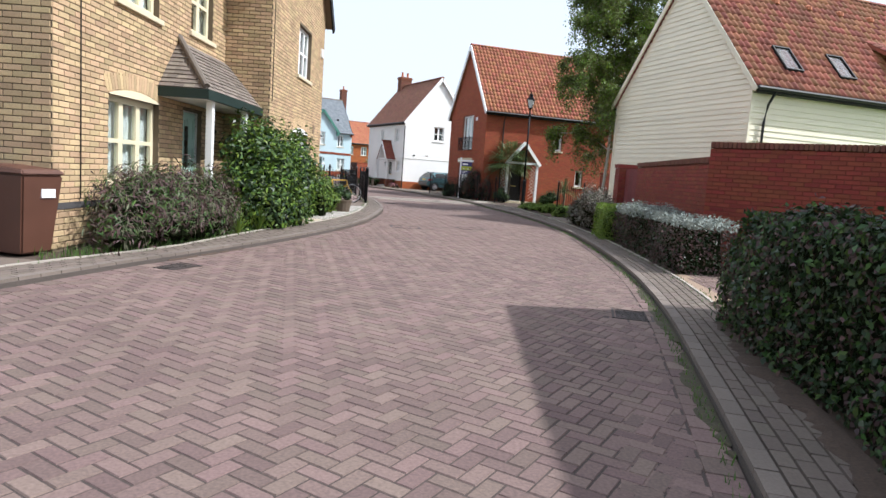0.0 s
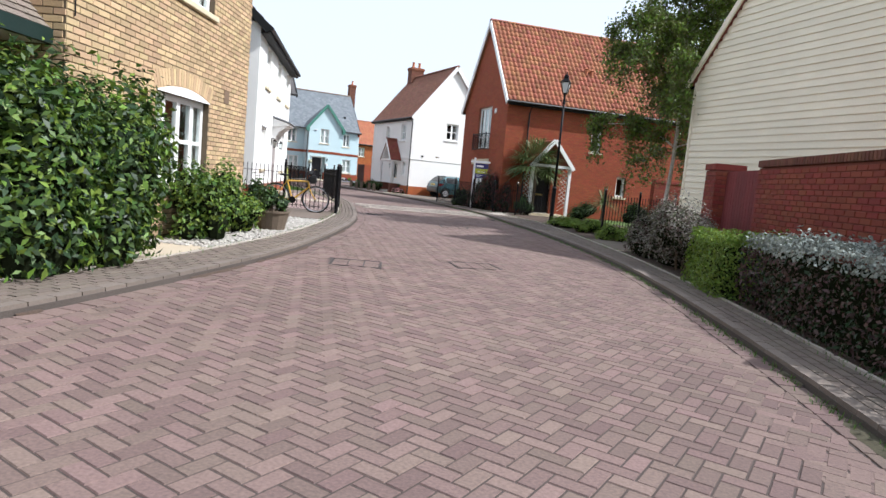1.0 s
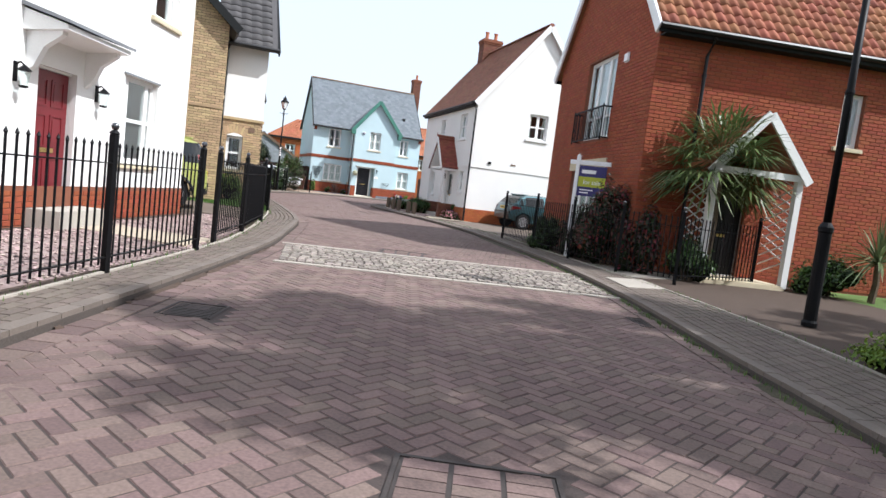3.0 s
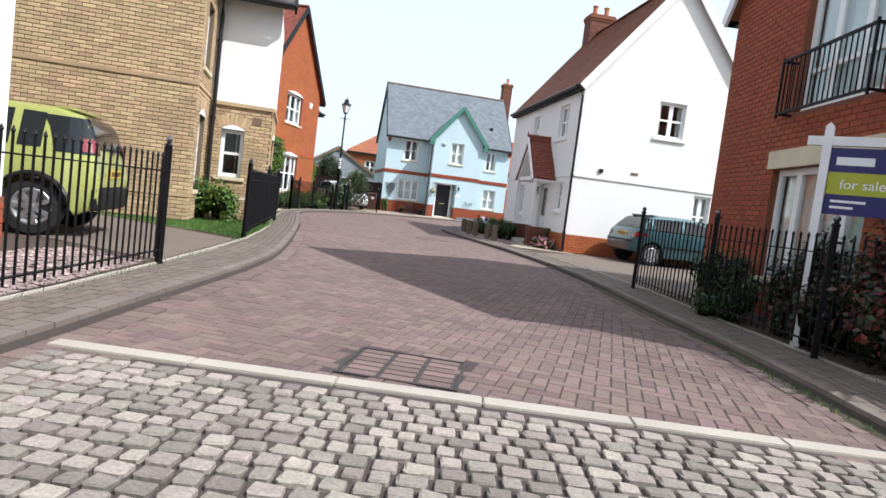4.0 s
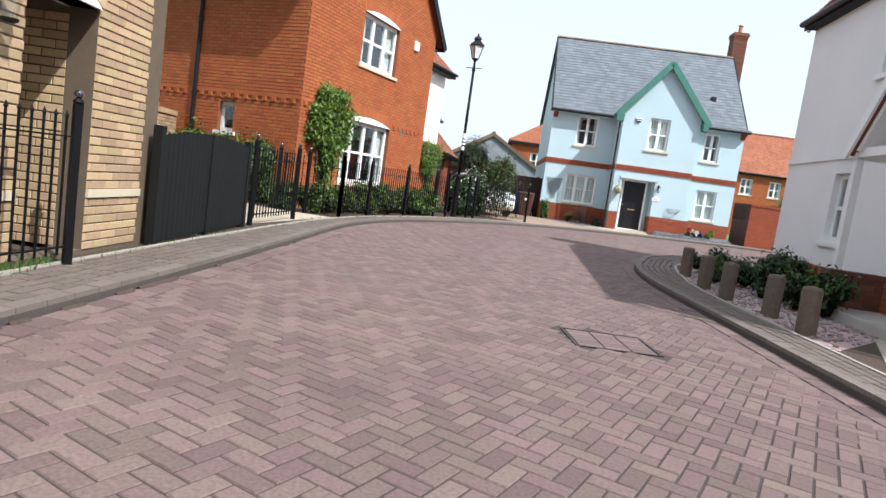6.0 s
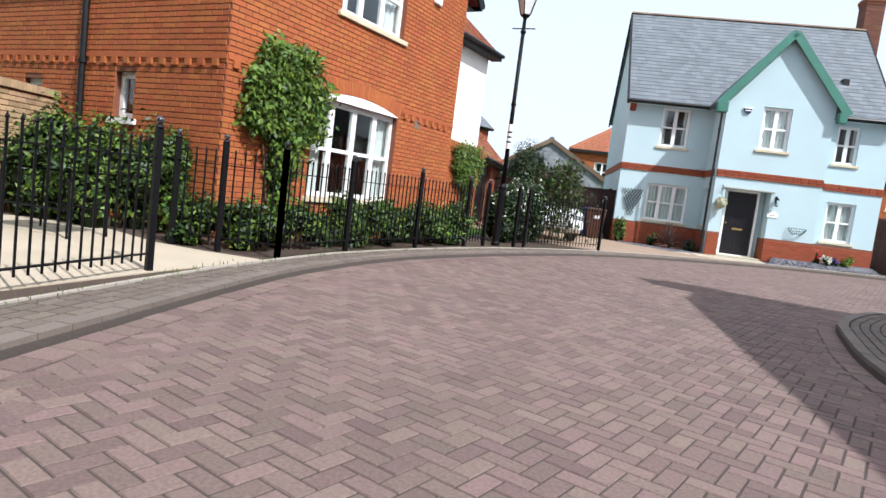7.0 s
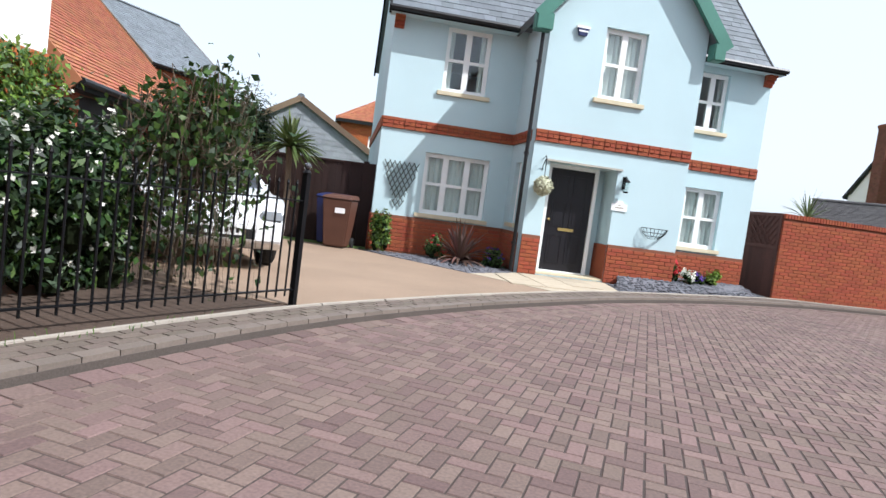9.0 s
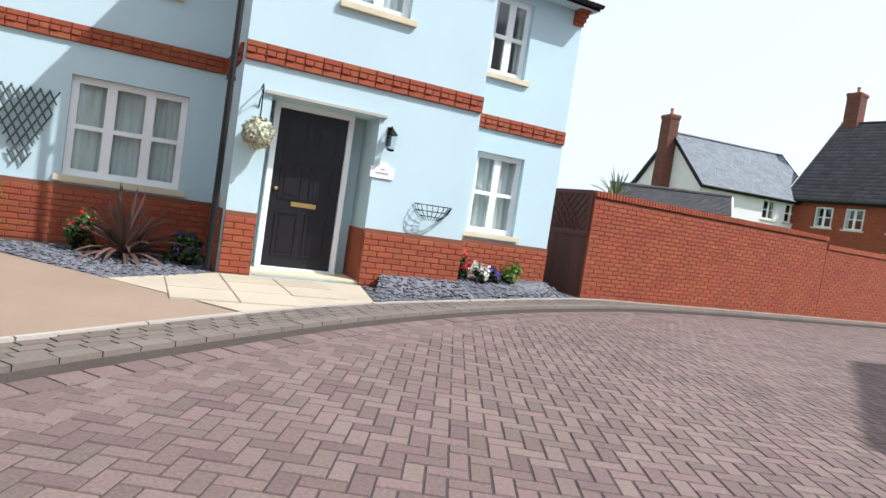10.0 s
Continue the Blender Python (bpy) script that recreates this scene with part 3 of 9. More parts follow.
def door(parent, m, s, z, w, h, material, depth=0.1, glazed=False, label="", frame="paint_white", letter=True):
    """A panelled door with frame, mouldings, knob and letter plate."""
    g = Geo().box(-0.07, depth - 0.02, 0, 0, depth + 0.08, h + 0.07).box(w, depth - 0.02, 0, w + 0.07, depth + 0.08, h + 0.07).box(0, depth - 0.02, h, w, depth + 0.08, h + 0.07).box(-0.07, depth - 0.05, -0.03, w + 0.07, depth + 0.08, 0.015)
    d = Geo().box(0.004, depth + 0.02, 0.018, w - 0.004, depth + 0.065, h - 0.004).ob("door", material, parent, label or "panelled front door", m @ at(s, 0, z))
    for a, b, c, e in ((0.12, 0.45, 0.08, 0.36), (0.55, 0.88, 0.08, 0.36), (0.12, 0.45, 0.44, 0.68), (0.55, 0.88, 0.44, 0.68), (0.12, 0.45, 0.74, 0.94), (0.55, 0.88, 0.74, 0.94)):
        if glazed and c > 0.4:
            continue
        x0, x1, z0, z1 = a * w, b * w, c * h, e * h
        panel(d, at(0, depth + 0.008, 0), x0, x1, z0, z1, [(x0 + 0.022, z0 + 0.022, x1 - 0.022, z1 - 0.022)], material, None, 0.012, "moulding")
        Geo().box(x0 + 0.055, depth + 0.012, z0 + 0.055, x1 - 0.055, depth + 0.021, z1 - 0.055).ob("raised_panel", material, d, bevel=0.004)
    g.ob("frame", M[frame], d, "white-painted door frame")
    if letter:
        Geo().box(w * 0.32, depth + 0.008, h * 0.4, w * 0.68, depth + 0.016, h * 0.4 + 0.06).ob("letter_plate", M["brass"], d, "brass letter plate")
    Geo().lathe([(0.0, 0), (0.02, 0.004), (0.028, 0.02), (0.02, 0.04), (0.0, 0.045)], 10).ob("knob", M["brass"], d, "brass knob", at(w * 0.08, depth + 0.02, h * 0.5) @ pose(0, 0, 0, 90))
    if glazed:
        for a in (0.14, 0.55):
            p = Geo().box(a * w, depth + 0.012, h * 0.42, (a + 0.31) * w, depth + 0.019, h * 0.93).ob("pane", M["glass_dark"], d)
            p.visible_shadow = False
    return d


TILE = {"slate": (0.25, 0.2, 0.007, 0.0), "plain": (0.165, 0.1, 0.012, 0.0), "pantile": (0.21, 0.30, 0.014, 0.05), "big": (0.33, 0.32, 0.02, 0.03)}


def tile_geo(kind, w, e):
    th, amp = TILE[kind][2:]
    over = e * 0.25
    cols = 6 if amp else 1
    lo, hi = [], []
    for i in range(cols + 1):
        x = -w / 2 + (w - 0.004) * i / cols
        ph = 2 * math.pi * i / cols
        z = amp * (0.5 - 0.5 * math.cos(ph)) if amp else 0.0
        lo.append((x, 0.0, z + th * 1.9))
        hi.append((x, e + over, z + th * 0.2))
    foot = [(x, y, max(0.0, z - th * 1.6)) for x, y, z in lo]
    n = cols + 1
    fs = [(i, i + 1, n + i + 1, n + i) for i in range(cols)] + [(2 * n + i, 2 * n + i + 1, i + 1, i) for i in range(cols)]
    if not amp:
        fs += [(0, n, 2 * n), (1, 3 * n - 1, n + 1)]
    return lo + hi + foot, fs


def slope(parent, o, a, b, length, up, kind, material, keep=None, near=None, base="tile_brown", name="roof", label="", lim=130):
    """One pitch of a roof: a slab with tiles laid on it. o: left end of the eaves; a: along them; b: up the pitch."""
    o, a, b = Vector(o), Vector(a).normalized(), Vector(b).normalized()
    nrm = a.cross(b)
    m = Matrix(((a.x, b.x, nrm.x, o.x), (a.y, b.y, nrm.y, o.y), (a.z, b.z, nrm.z, o.z), (0, 0, 0, 1)))
    w, e = TILE[kind][:2]
    if keep is None:
        Geo().box(0, 0, -0.1, length, up, 0).ob(name, material, parent, label, m)
    else:
        g = Geo()
        rows = []
        for j in range(25):
            y = up * j / 24
            xs = [x for x in np.linspace(0, length, 161) if keep(x, y)]
            if xs:
                rows.append((min(xs), max(xs), y))
        for a2, b2, y in rows:
            g.v += [(a2, y, 0), (b2, y, 0), (b2, y, -0.1), (a2, y, -0.1)]
        k = len(rows)
        g.f += [(4 * i + c, 4 * i + (c + 1) % 4, 4 * i + 4 + (c + 1) % 4, 4 * i + 4 + c) for i in range(k - 1) for c in range(4)] + [(3, 2, 1, 0), tuple(4 * (k - 1) + c for c in range(4))]
        g.ob(name, material, parent, label, m)
    verts, faces = tile_geo(kind, w, e)
    g = Geo()
    one = Geo().add(verts, faces).mesh("tile", material, smooth=TILE[kind][3] > 0)
    rng = random.Random(len(bpy.data.objects))
    rows = int(up / e)
    count = 0
    for j in range(rows):
        y = j * e
        off = (w / 2 if j % 2 else 0) if not TILE[kind][3] else 0
        for i in range(int(length / w) + 1):
            x = i * w + off
            if TILE[kind][3]:
                x += w / 2
                if x > length - w / 2 + 0.02:
                    continue
            elif x > length + w / 2 - 0.03:
                continue
            else:
                x = min(max(x, w / 2), length - w / 2)
            if keep and not (keep(x, y) and keep(x, y + e)):
                continue
            dz = rng.uniform(0, 0.004)
            if near and near[0] <= x <= near[2] and near[1] <= y <= near[3] and count < lim:
                piece("tile", one, parent, m @ at(x, y, dz))
                count += 1
            else:
                g.add([(x + v[0], y + v[1], v[2] + dz) for v in verts], faces)
    if g.f:
        o2 = g.ob("roof_tiles", material, parent, m=m, kind="stuff", smooth=TILE[kind][3] > 0)
    return m


def gable_roof(parent, w, d, eave, top, kind, material, along="x", over=0.25, verge=0.15, barge="paint_white", gutter=True, label="", near=None, fascia="paint_white", deep=0.21, drop=None):
    """Two pitches on a w by d plan, with ridge, bargeboards and gutters. along: the ridge's axis."""
    drop = drop or (0.05 if fascia == "paint_dark" else 0.14)
    if along == "x":
        half, ln = d / 2, w
        rise = top - eave
        sl = math.hypot(half, rise)
        k = (half + over) / half
        lo = eave - rise * over / half
        slope(parent, (-verge, -over, lo + 0.1), (1, 0, 0), (0, half, rise), ln + 2 * verge, sl * k, kind, material, near=near, label=label)
        slope(parent, (ln + verge, d + over, lo + 0.1), (-1, 0, 0), (0, -half, rise), ln + 2 * verge, sl * k, kind, material, label=label)
        ends = [((-verge, half, top + 0.1), (ln + verge, half, top + 0.1))]
        for x in (-verge, ln + verge):
            for y in (-over, d + over):
                Geo().beam((x, y, lo), (x, half, top), 0.05, deep).ob("bargeboard", M[barge], parent, "painted timber bargeboard")
        if gutter:
            for y in (-over - 0.06, d + over + 0.06):
                Geo().tube([(-verge, y, lo + 0.06), (ln + verge, y, lo + 0.06)], 0.055, 8).ob("gutter", M["plastic_black"], parent, "black half-round gutter")
                s = 1 if y < 0 else -1
                Geo().box(-verge, y + s * 0.06 - 0.012, lo - drop, ln + verge, y + s * 0.06 + 0.012, lo + 0.05).ob("fascia", M[fascia], parent, "painted fascia board")
                y2 = 0 if y < 0 else d
                Geo().box(0, min(y + s * 0.07, y2), lo - drop - 0.01, ln, max(y + s * 0.07, y2), lo - drop + 0.01).ob("soffit", M[fascia], parent)
    else:
        half, ln = w / 2, d
        rise = top - eave
        sl = math.hypot(half, rise)
        k = (half + over) / half
        lo = eave - rise * over / half
        slope(parent, (-over, ln + verge, lo + 0.1), (0, -1, 0), (half, 0, rise), ln + 2 * verge, sl * k, kind, material, near=near, label=label)
        slope(parent, (w + over, -verge, lo + 0.1), (0, 1, 0), (-half, 0, rise), ln + 2 * verge, sl * k, kind, material, label=label)
        ends = [((half, -verge, top + 0.1), (half, ln + verge, top + 0.1))]
        for y in (-verge, ln + verge):
            for x in (-over, w + over):
                Geo().beam((x, y, lo), (half, y, top), 0.05, deep).ob("bargeboard", M[barge], parent, "painted timber bargeboard")
        if gutter:
            for x in (-over - 0.06, w + over + 0.06):
                Geo().tube([(x, -verge, lo + 0.06), (x, ln + verge, lo + 0.06)], 0.055, 8).ob("gutter", M["plastic_black"], parent, "black half-round gutter")
                s = 1 if x < 0 else -1
                Geo().box(x + s * 0.06 - 0.012, -verge, lo - drop, x + s * 0.06 + 0.012, ln + verge, lo + 0.05).ob("fascia", M[fascia], parent, "painted fascia board")
                x2 = 0 if x < 0 else w
                Geo().box(min(x + s * 0.07, x2), 0, lo - drop - 0.01, max(x + s * 0.07, x2), ln, lo - drop + 0.01).ob("soffit", M[fascia], parent)
    for p, q in ends:
        p, q = Vector(p), Vector(q)
        n = max(2, int((q - p).length / 0.4))
        u = (q - p) / n
        dirn = u.normalized()
        for i in range(n):
            a = p + u * i
            rot = Matrix.Translation(a) @ pose(0, 0, 0, 0, 0, math.degrees(math.atan2(dirn.y, dirn.x)))
            g = Geo()
            prof = [(0.13 * math.cos(math.pi * j / 6), 0.09 * math.sin(math.pi * j / 6) - 0.02) for j in range(7)]
            vs = [(x, y, z) for x in (0.0, u.length - 0.012) for y, z in prof]
            g.add(vs, [(j, j + 1, 8 + j, 7 + j) for j in range(6)] + [tuple(range(7)), tuple(range(13, 6, -1))])
            g.ob("ridge_tile", material, parent, m=rot)


def downpipe(parent, pts, r=0.036, label="black plastic downpipe"):
    g = Geo().tube(pts, r, 8)
    z = pts[-1][2] + 0.5
    while z < pts[0][2] - 0.4:
        g.tube([(pts[-1][0], pts[-1][1], z), (pts[-1][0], pts[-1][1], z + 0.05)], r * 1.45, 8)
        z += 1.7
    g.ob("downpipe", M["plastic_black"], parent, label, smooth=False)


def chimney(parent, x, y, w, d, z0, z1, brick="brick_red", pots=1):
    g = Geo().box(x, y, z0, x + w, y + d, z1 - 0.25).box(x - 0.03, y - 0.03, z1 - 0.25, x + w + 0.03, y + d + 0.03, z1 - 0.16).box(x - 0.06, y - 0.06, z1 - 0.16, x + w + 0.06, y + d + 0.06, z1 - 0.06).box(x - 0.03, y - 0.03, z1 - 0.06, x + w + 0.03, y + d + 0.03, z1)
    st = g.ob("chimney", M["mortar_red"], parent, "square brick chimney stack with corbelled top")
    for side, (ln, mm) in {"f": (w, at(x, y, 0)), "l": (d, at(x, y + d, 0) @ pose(0, 0, 0, 0, 0, -90)), "r": (d, at(x + w, y, 0) @ pose(0, 0, 0, 0, 0, 90))}.items():
        gg = Geo()
        z, n = z0, 0
        while z < z1 - 0.3:
            s = -0.11 if n % 2 else 0
            while s < ln:
                p, q = max(s, 0), min(s + 0.215, ln)
                if q - p > 0.03:
                    gg.box(p, -0.008, z, q, 0, z + 0.064)
                s += 0.226
            z += 0.075
            n += 1
        gg.ob("brickwork", M[brick], st, m=mm, kind="stuff")
    for i in range(pots):
        Geo().lathe([(0.1, 0), (0.12, 0.05), (0.095, 0.08), (0.085, 0.32), (0.11, 0.36), (0.11, 0.4), (0.07, 0.4)], 12, (x + w * (i + 0.5) / pots, y + d / 2, z1)).ob("chimney_pot", M["terracotta"], st, "clay chimney pot")
    Geo().box(x - 0.05, y - 0.05, z0 + 0.3, x + w + 0.05, y + d + 0.05, z0 + 0.36).ob("flashing", M["lead"], st, "lead flashing")


def lantern(parent, m):
    """A black wall lantern with glass sides on a scrolled bracket."""
    lamp = Geo().box(-0.03, -0.02, -0.1, 0.03, 0, 0.14).tube([(0, 0, 0.1), (0, -0.07, 0.14), (0, -0.12, 0.1)], 0.012, 6).lathe([(0.0, 0.11), (0.02, 0.1), (0.075, 0.05), (0.08, 0.04), (0.06, 0.03)], 6, (0, -0.12, 0)).lathe([(0.03, -0.17), (0.05, -0.16), (0.055, -0.14)], 6, (0, -0.12, 0)).ob("wall_lantern", M["iron"], parent, "black iron wall lantern", m)
    Geo().lathe([(0.045, -0.14), (0.07, 0.03)], 6, (0, -0.12, 0)).ob("glass", M["glass"], lamp, "clear lantern glass")
    return lamp


def box_house(name, m, w, d, eave, top, along, wall, label, openings, roof, brick=None, plinth=None, near=None, extra_apex=True, core=None, roof_near=None, barge="paint_white", over=0.25, verge=0.15, fascia="paint_white", skip_brick=()):
    """A house of four walls and a pitched roof. openings: per side, (s0, z0, s1, z1)."""
    h = thing(name, m, label, "house")
    for side in SIDE:
        ln = w if side in ("front", "back") else d
        gab = (along == "y") == (side in ("front", "back"))
        apex = (ln / 2, top) if gab else None
        sm = SIDE[side](w, d)
        s0, s1 = (0, ln) if side in ("front", "back") else (0.25, ln - 0.25)
        holes = openings.get(side, [])
        panel(h, sm, s0, s1, 0, eave, holes, M[core or wall], (ln / 2, top - 0.02) if gab else None)
        if brick and side != "back" and side not in skip_brick:
            bricks(h, sm, 0, ln, 0.1, eave - 0.02, holes, M[brick], (ln / 2, top - 0.1) if gab else None, near.get(side) if near else None)
        if plinth and side != "back":
            zt, mt = plinth
            Geo().box(0 if side in ("front", "back") else 0.0, -0.03, 0, ln, -0.001, zt).ob("plinth", M["mortar_red"], h, "red brick plinth", sm)
            hs = [q for q in holes if q[1] < zt]
            bricks(h, sm @ at(0, -0.03, 0), 0, ln, 0.08, zt, hs, M[mt], None, near.get(side) if near else None)
    gable_roof(h, w, d, eave, top, roof[0], M[roof[1]], along, over, verge, barge, label=roof[2], near=roof_near, fascia=fascia)
    return h


def band(parent, m, s0, s1, z0, z1, material, proud=0.02, name="band", label=""):
    return Geo().box(s0, -proud, z0, s1, 0, z1).ob(name, material, parent, label, m)


# ---- pale blue house with the front gable ----
BL = pose(-20.32, 69.39, 0.0, 0, 0, 34)
blue = thing("house", BL, "pale blue rendered house with brick bands, slate roof and green bargeboards", "house")
front = pose(0, 0, 0)
gab = pose(2.78, -1.53, 0)
rgt = pose(5.92, -0.4, 0)
lw1, uw1 = (0.96, 0.93, 2.33, 2.19), (1.11, 3.47, 2.04, 4.78)
panel(blue, front, 0, 2.78, 0, 5.15, [lw1, uw1], M["render_blue"])
uw2, porch = (1.09, 3.53, 1.93, 4.85), (0.36, 0.1, 1.72, 2.24)
panel(blue, gab, 0, 3.14, 0, 5.15, [uw2, porch], M["render_blue"], (1.57, 7.03))
uw3, lw2 = (0.6, 3.45, 1.28, 4.67), (0.65, 0.94, 1.53, 2.22)
panel(blue, rgt, 0, 2.23, 0, 4.88, [uw3, lw2], M["render_blue"])
ret = pose(2.78, 0, 0, 0, 0, -90)
side_win = (0.42, 0.98, 0.86, 2.2)
panel(blue, ret, 0.0, 1.28, 0, 5.15, [side_win], M["render_blue"])
panel(blue, pose(5.92, -1.28, 0, 0, 0, 90), 0, 0.88, 0, 5.15, [], M["render_blue"])
panel(blue, SIDE["left"](8.15, 6.6), 0, 6.6 - 0.25, 0, 5.15, [], M["render_blue"], (3.3, 8.65))
panel(blue, pose(8.15, -0.15, 0, 0, 0, 90), 0, 6.75, 0, 4.95, [], M["render_blue"], (3.45, 8.5))
panel(blue, SIDE["back"](8.15, 6.6), 0.25, 7.9, 0, 5.15, [], M["render_blue"])
window(blue, front, lw1[0], lw1[1], 1.37, 1.26, 3, cloth="full")
window(blue, front, uw1[0], uw1[1], 0.93, 1.31, 2, cloth="sides")
window(blue, gab, uw2[0], uw2[1], 0.84, 1.32, 2, cloth="full")
window(blue, rgt, uw3[0], uw3[1], 0.68, 1.22, 2, cloth="sides")
window(blue, rgt, lw2[0], lw2[1], 0.88, 1.28, 2, cloth="full")
window(blue, ret, side_win[0], side_win[1], 0.44, 1.22, 1, cloth="full")
for mm, ln, holes, nr in ((front, 2.78, [], (0.2, 0, 2.5, 1)), (gab, 3.14, [porch], (0, 0, 3.1, 1)), (rgt, 2.23, [], (0, 0, 2.2, 1)), (ret, 1.3, [], (0, 0, 1.3, 1))):
    for a, b in ([(0, porch[0]), (porch[2], ln)] if holes else [(0, ln)]):
        Geo().box(a, -0.03, 0, b, -0.001, 0.82).ob("plinth", M["mortar_red"], blue, "red brick plinth", mm)
    bricks(blue, mm @ at(0, -0.03, 0), 0, ln, 0.09, 0.82, holes, M["brick_red"], None, nr, lim=80)
    Geo().box(0, -0.028, 2.58, ln, -0.001, 2.80).ob("band", M["mortar_red"], blue, "projecting brick band", mm)
    for row, z in enumerate((2.585, 2.66, 2.735)):
        s, k = 0.0, 0
        while s < ln - 0.02:
            wd = 0.215 if row != 1 else 0.102
            q = min(s + wd, ln)
            pr = 0.012 if row != 1 or k % 2 else 0.028
            piece("brick", brick_mesh(q - s, 0.064, pr, M["brick_red"]), blue, mm @ at(s, -0.028, z))
            s += wd + 0.011
            k += 1
Geo().box(0, -0.03, 0, 6.6, -0.001, 0.82).ob("plinth", M["brick_red"], blue, "red brick plinth", SIDE["left"](8.15, 6.6))
Geo().box(0, -0.03, 2.58, 6.6, -0.001, 2.80).ob("band", M["brick_red"], blue, "projecting brick band", SIDE["left"](8.15, 6.6))
for mm, s in ((front, 0.0), (rgt, 2.05)):
    g = Geo()
    for i in range(4):
        g.box(s + 0.0, -0.03 - 0.05 * i, 4.56 + 0.065 * i, s + 0.2, -0.002, 4.625 + 0.065 * i)
    g.ob("corbel", M["brick_red"], blue, "stepped brick eaves corbel", mm)
# recessed porch with the black door
g = Geo().box(0.36, 0.62, 0.1, 1.72, 0.7, 2.24).box(1.72, 0.25, 0.1, 1.78, 0.7, 2.24).box(0.30, 0.25, 0.1, 0.36, 0.7, 2.24).box(0.30, 0.25, 2.24, 1.78, 0.7, 2.3)
g.ob("porch_wall", M["render_blue"], blue, "rendered porch recess", gab)
Geo().box(1.70, 0.004, 0.1, 1.722, 0.61, 0.8).ob("plinth", M["brick_red"], blue, "", gab)
Geo().box(0.36, 0.0, 0.0, 1.72, 0.62, 0.13).ob("step", M["stone"], blue, "pale stone doorstep", gab, bevel=0.01)
door(blue, gab @ at(0, 0.4, 0), 0.55, 0.14, 0.9, 2.03, M["door_black"], label="black six-panel front door with brass letter plate", depth=0.03)
Geo().box(0.28, -0.04, 2.24, 1.8, 0.0, 2.275).ob("lintel", M["stone_grey"], blue, "thin drip lintel", gab)
lantern(blue, gab @ at(1.87, 0, 2.0))
g = Geo().box(-0.16, -0.02, 0, 0.16, 0, 0.14).prism([(-0.1, 0.14), (0.1, 0.14), (0.05, 0.2), (-0.05, 0.2)], -0.02, 0, "y")
pl = g.ob("name_plaque", M["sign_white"], blue, "small white house plaque", gab @ at(1.84, 0, 1.48))
Geo().box(-0.09, -0.023, 0.05, 0.09, -0.0205, 0.075).box(-0.03, -0.023, 0.1, 0.03, -0.0205, 0.125).ob("lettering", M["stone_grey"], pl)
g = Geo().prism([(-0.13, 0.0), (0.13, 0.0), (0.13, 0.13), (0.08, 0.13), (0.08, 0.15), (-0.13, 0.15)], -0.07, 0, "y")
ab = Geo().prism([(-0.12, 0.16), (0.12, 0.16), (0.07, 0.0), (-0.07, 0.0)], -0.06, 0, "y").ob("alarm_box", M["bin_blue"], blue, "blue and white burglar alarm box", gab @ at(0.62, 0, 4.6))
Geo().box(-0.13, -0.063, 0.13, 0.13, 0.0, 0.17).box(-0.09, -0.064, 0.06, 0.09, -0.0605, 0.09).ob("cover", M["sign_white"], ab)
# half-basket for flowers on the wall
basket = thing("wall_basket", BL @ gab @ at(2.62, 0, 1.03), "empty black wire half-basket fixed to the wall", "basket")
for z, r in ((0.2, 0.27), (0.12, 0.24), (0.05, 0.17)):
    Geo().tube([(r * math.cos(math.pi * i / 10), -r * 0.75 * math.sin(math.pi * i / 10) - 0.012, z) for i in range(11)], 0.007, 5).ob("hoop", M["iron"], basket)
for i in range(11):
    a = math.pi * i / 10
    Geo().tube([(0.27 * math.cos(a), -0.2 * math.sin(a) - 0.012, 0.2), (0.22 * math.cos(a), -0.165 * math.sin(a) - 0.012, 0.1), (0.1 * math.cos(a), -0.07 * math.sin(a) - 0.012, 0.0)], 0.005, 5).ob("wire", M["iron"], basket)
# hanging ball of box leaves
ball = thing("hanging_ball", BL @ gab @ at(0.22, -0.2, 1.75), "pale dried-moss ball hanging from a scrolled bracket", "hanging ornament")
rng = random.Random(5)
g = Geo()
for i in range(700):
    zz, a = rng.uniform(-1, 1), rng.uniform(0, 6.283)
    r = math.sqrt(1 - zz * zz)
    p = Vector((r * math.cos(a), r * math.sin(a), zz)) * rng.uniform(0.155, 0.185)
    q = Vector((rng.uniform(-1, 1), rng.uniform(-1, 1), rng.uniform(-1, 1))).normalized() * 0.022
    s = p.cross(q).normalized() * 0.02
    g.add([p - q, p + s, p + q, p - s], [(0, 1, 2, 3)])
g.ob("foliage", M["moss_ball"], ball)
Geo().lathe([(0.0, -0.15), (0.1, -0.11), (0.15, 0), (0.1, 0.11), (0.0, 0.15)], 12).ob("core", M["moss_ball"], ball)
Geo().tube([(0, 0, 0.16), (0, 0, 0.5), (0, 0.05, 0.56), (0, 0.2, 0.52)], 0.008, 6).tube([(0, 0.2, 0.3), (0, 0.16, 0.4), (0, 0.05, 0.5), (0, 0.0, 0.5)], 0.008, 6).ob("bracket", M["iron"], ball, "black iron bracket")
# roofs of the blue house
EV, RT = 5.15, 8.7
sl = math.hypot(3.3, RT - EV)
ups = (0, 3.3, RT - EV)
kk = (3.3 + 0.3) / 3.3
lo = EV - (RT - EV) * 0.3 / 3.3
slope(blue, (-0.12, -0.3, lo + 0.1), (1, 0, 0), ups, 8.4, sl * kk, "slate", M["slate"], near=(0.0, 0.0, 3.0, 3.0), label="grey natural slate roof")
slope(blue, (8.28, 6.9, lo + 0.1), (-1, 0, 0), (0, -3.3, RT - EV), 8.4, sl * kk, "slate", M["slate"], label="grey natural slate roof")
GT = 7.08
gr = GT - EV
gl = math.hypot(1.57, gr)
depth_g = 3.6
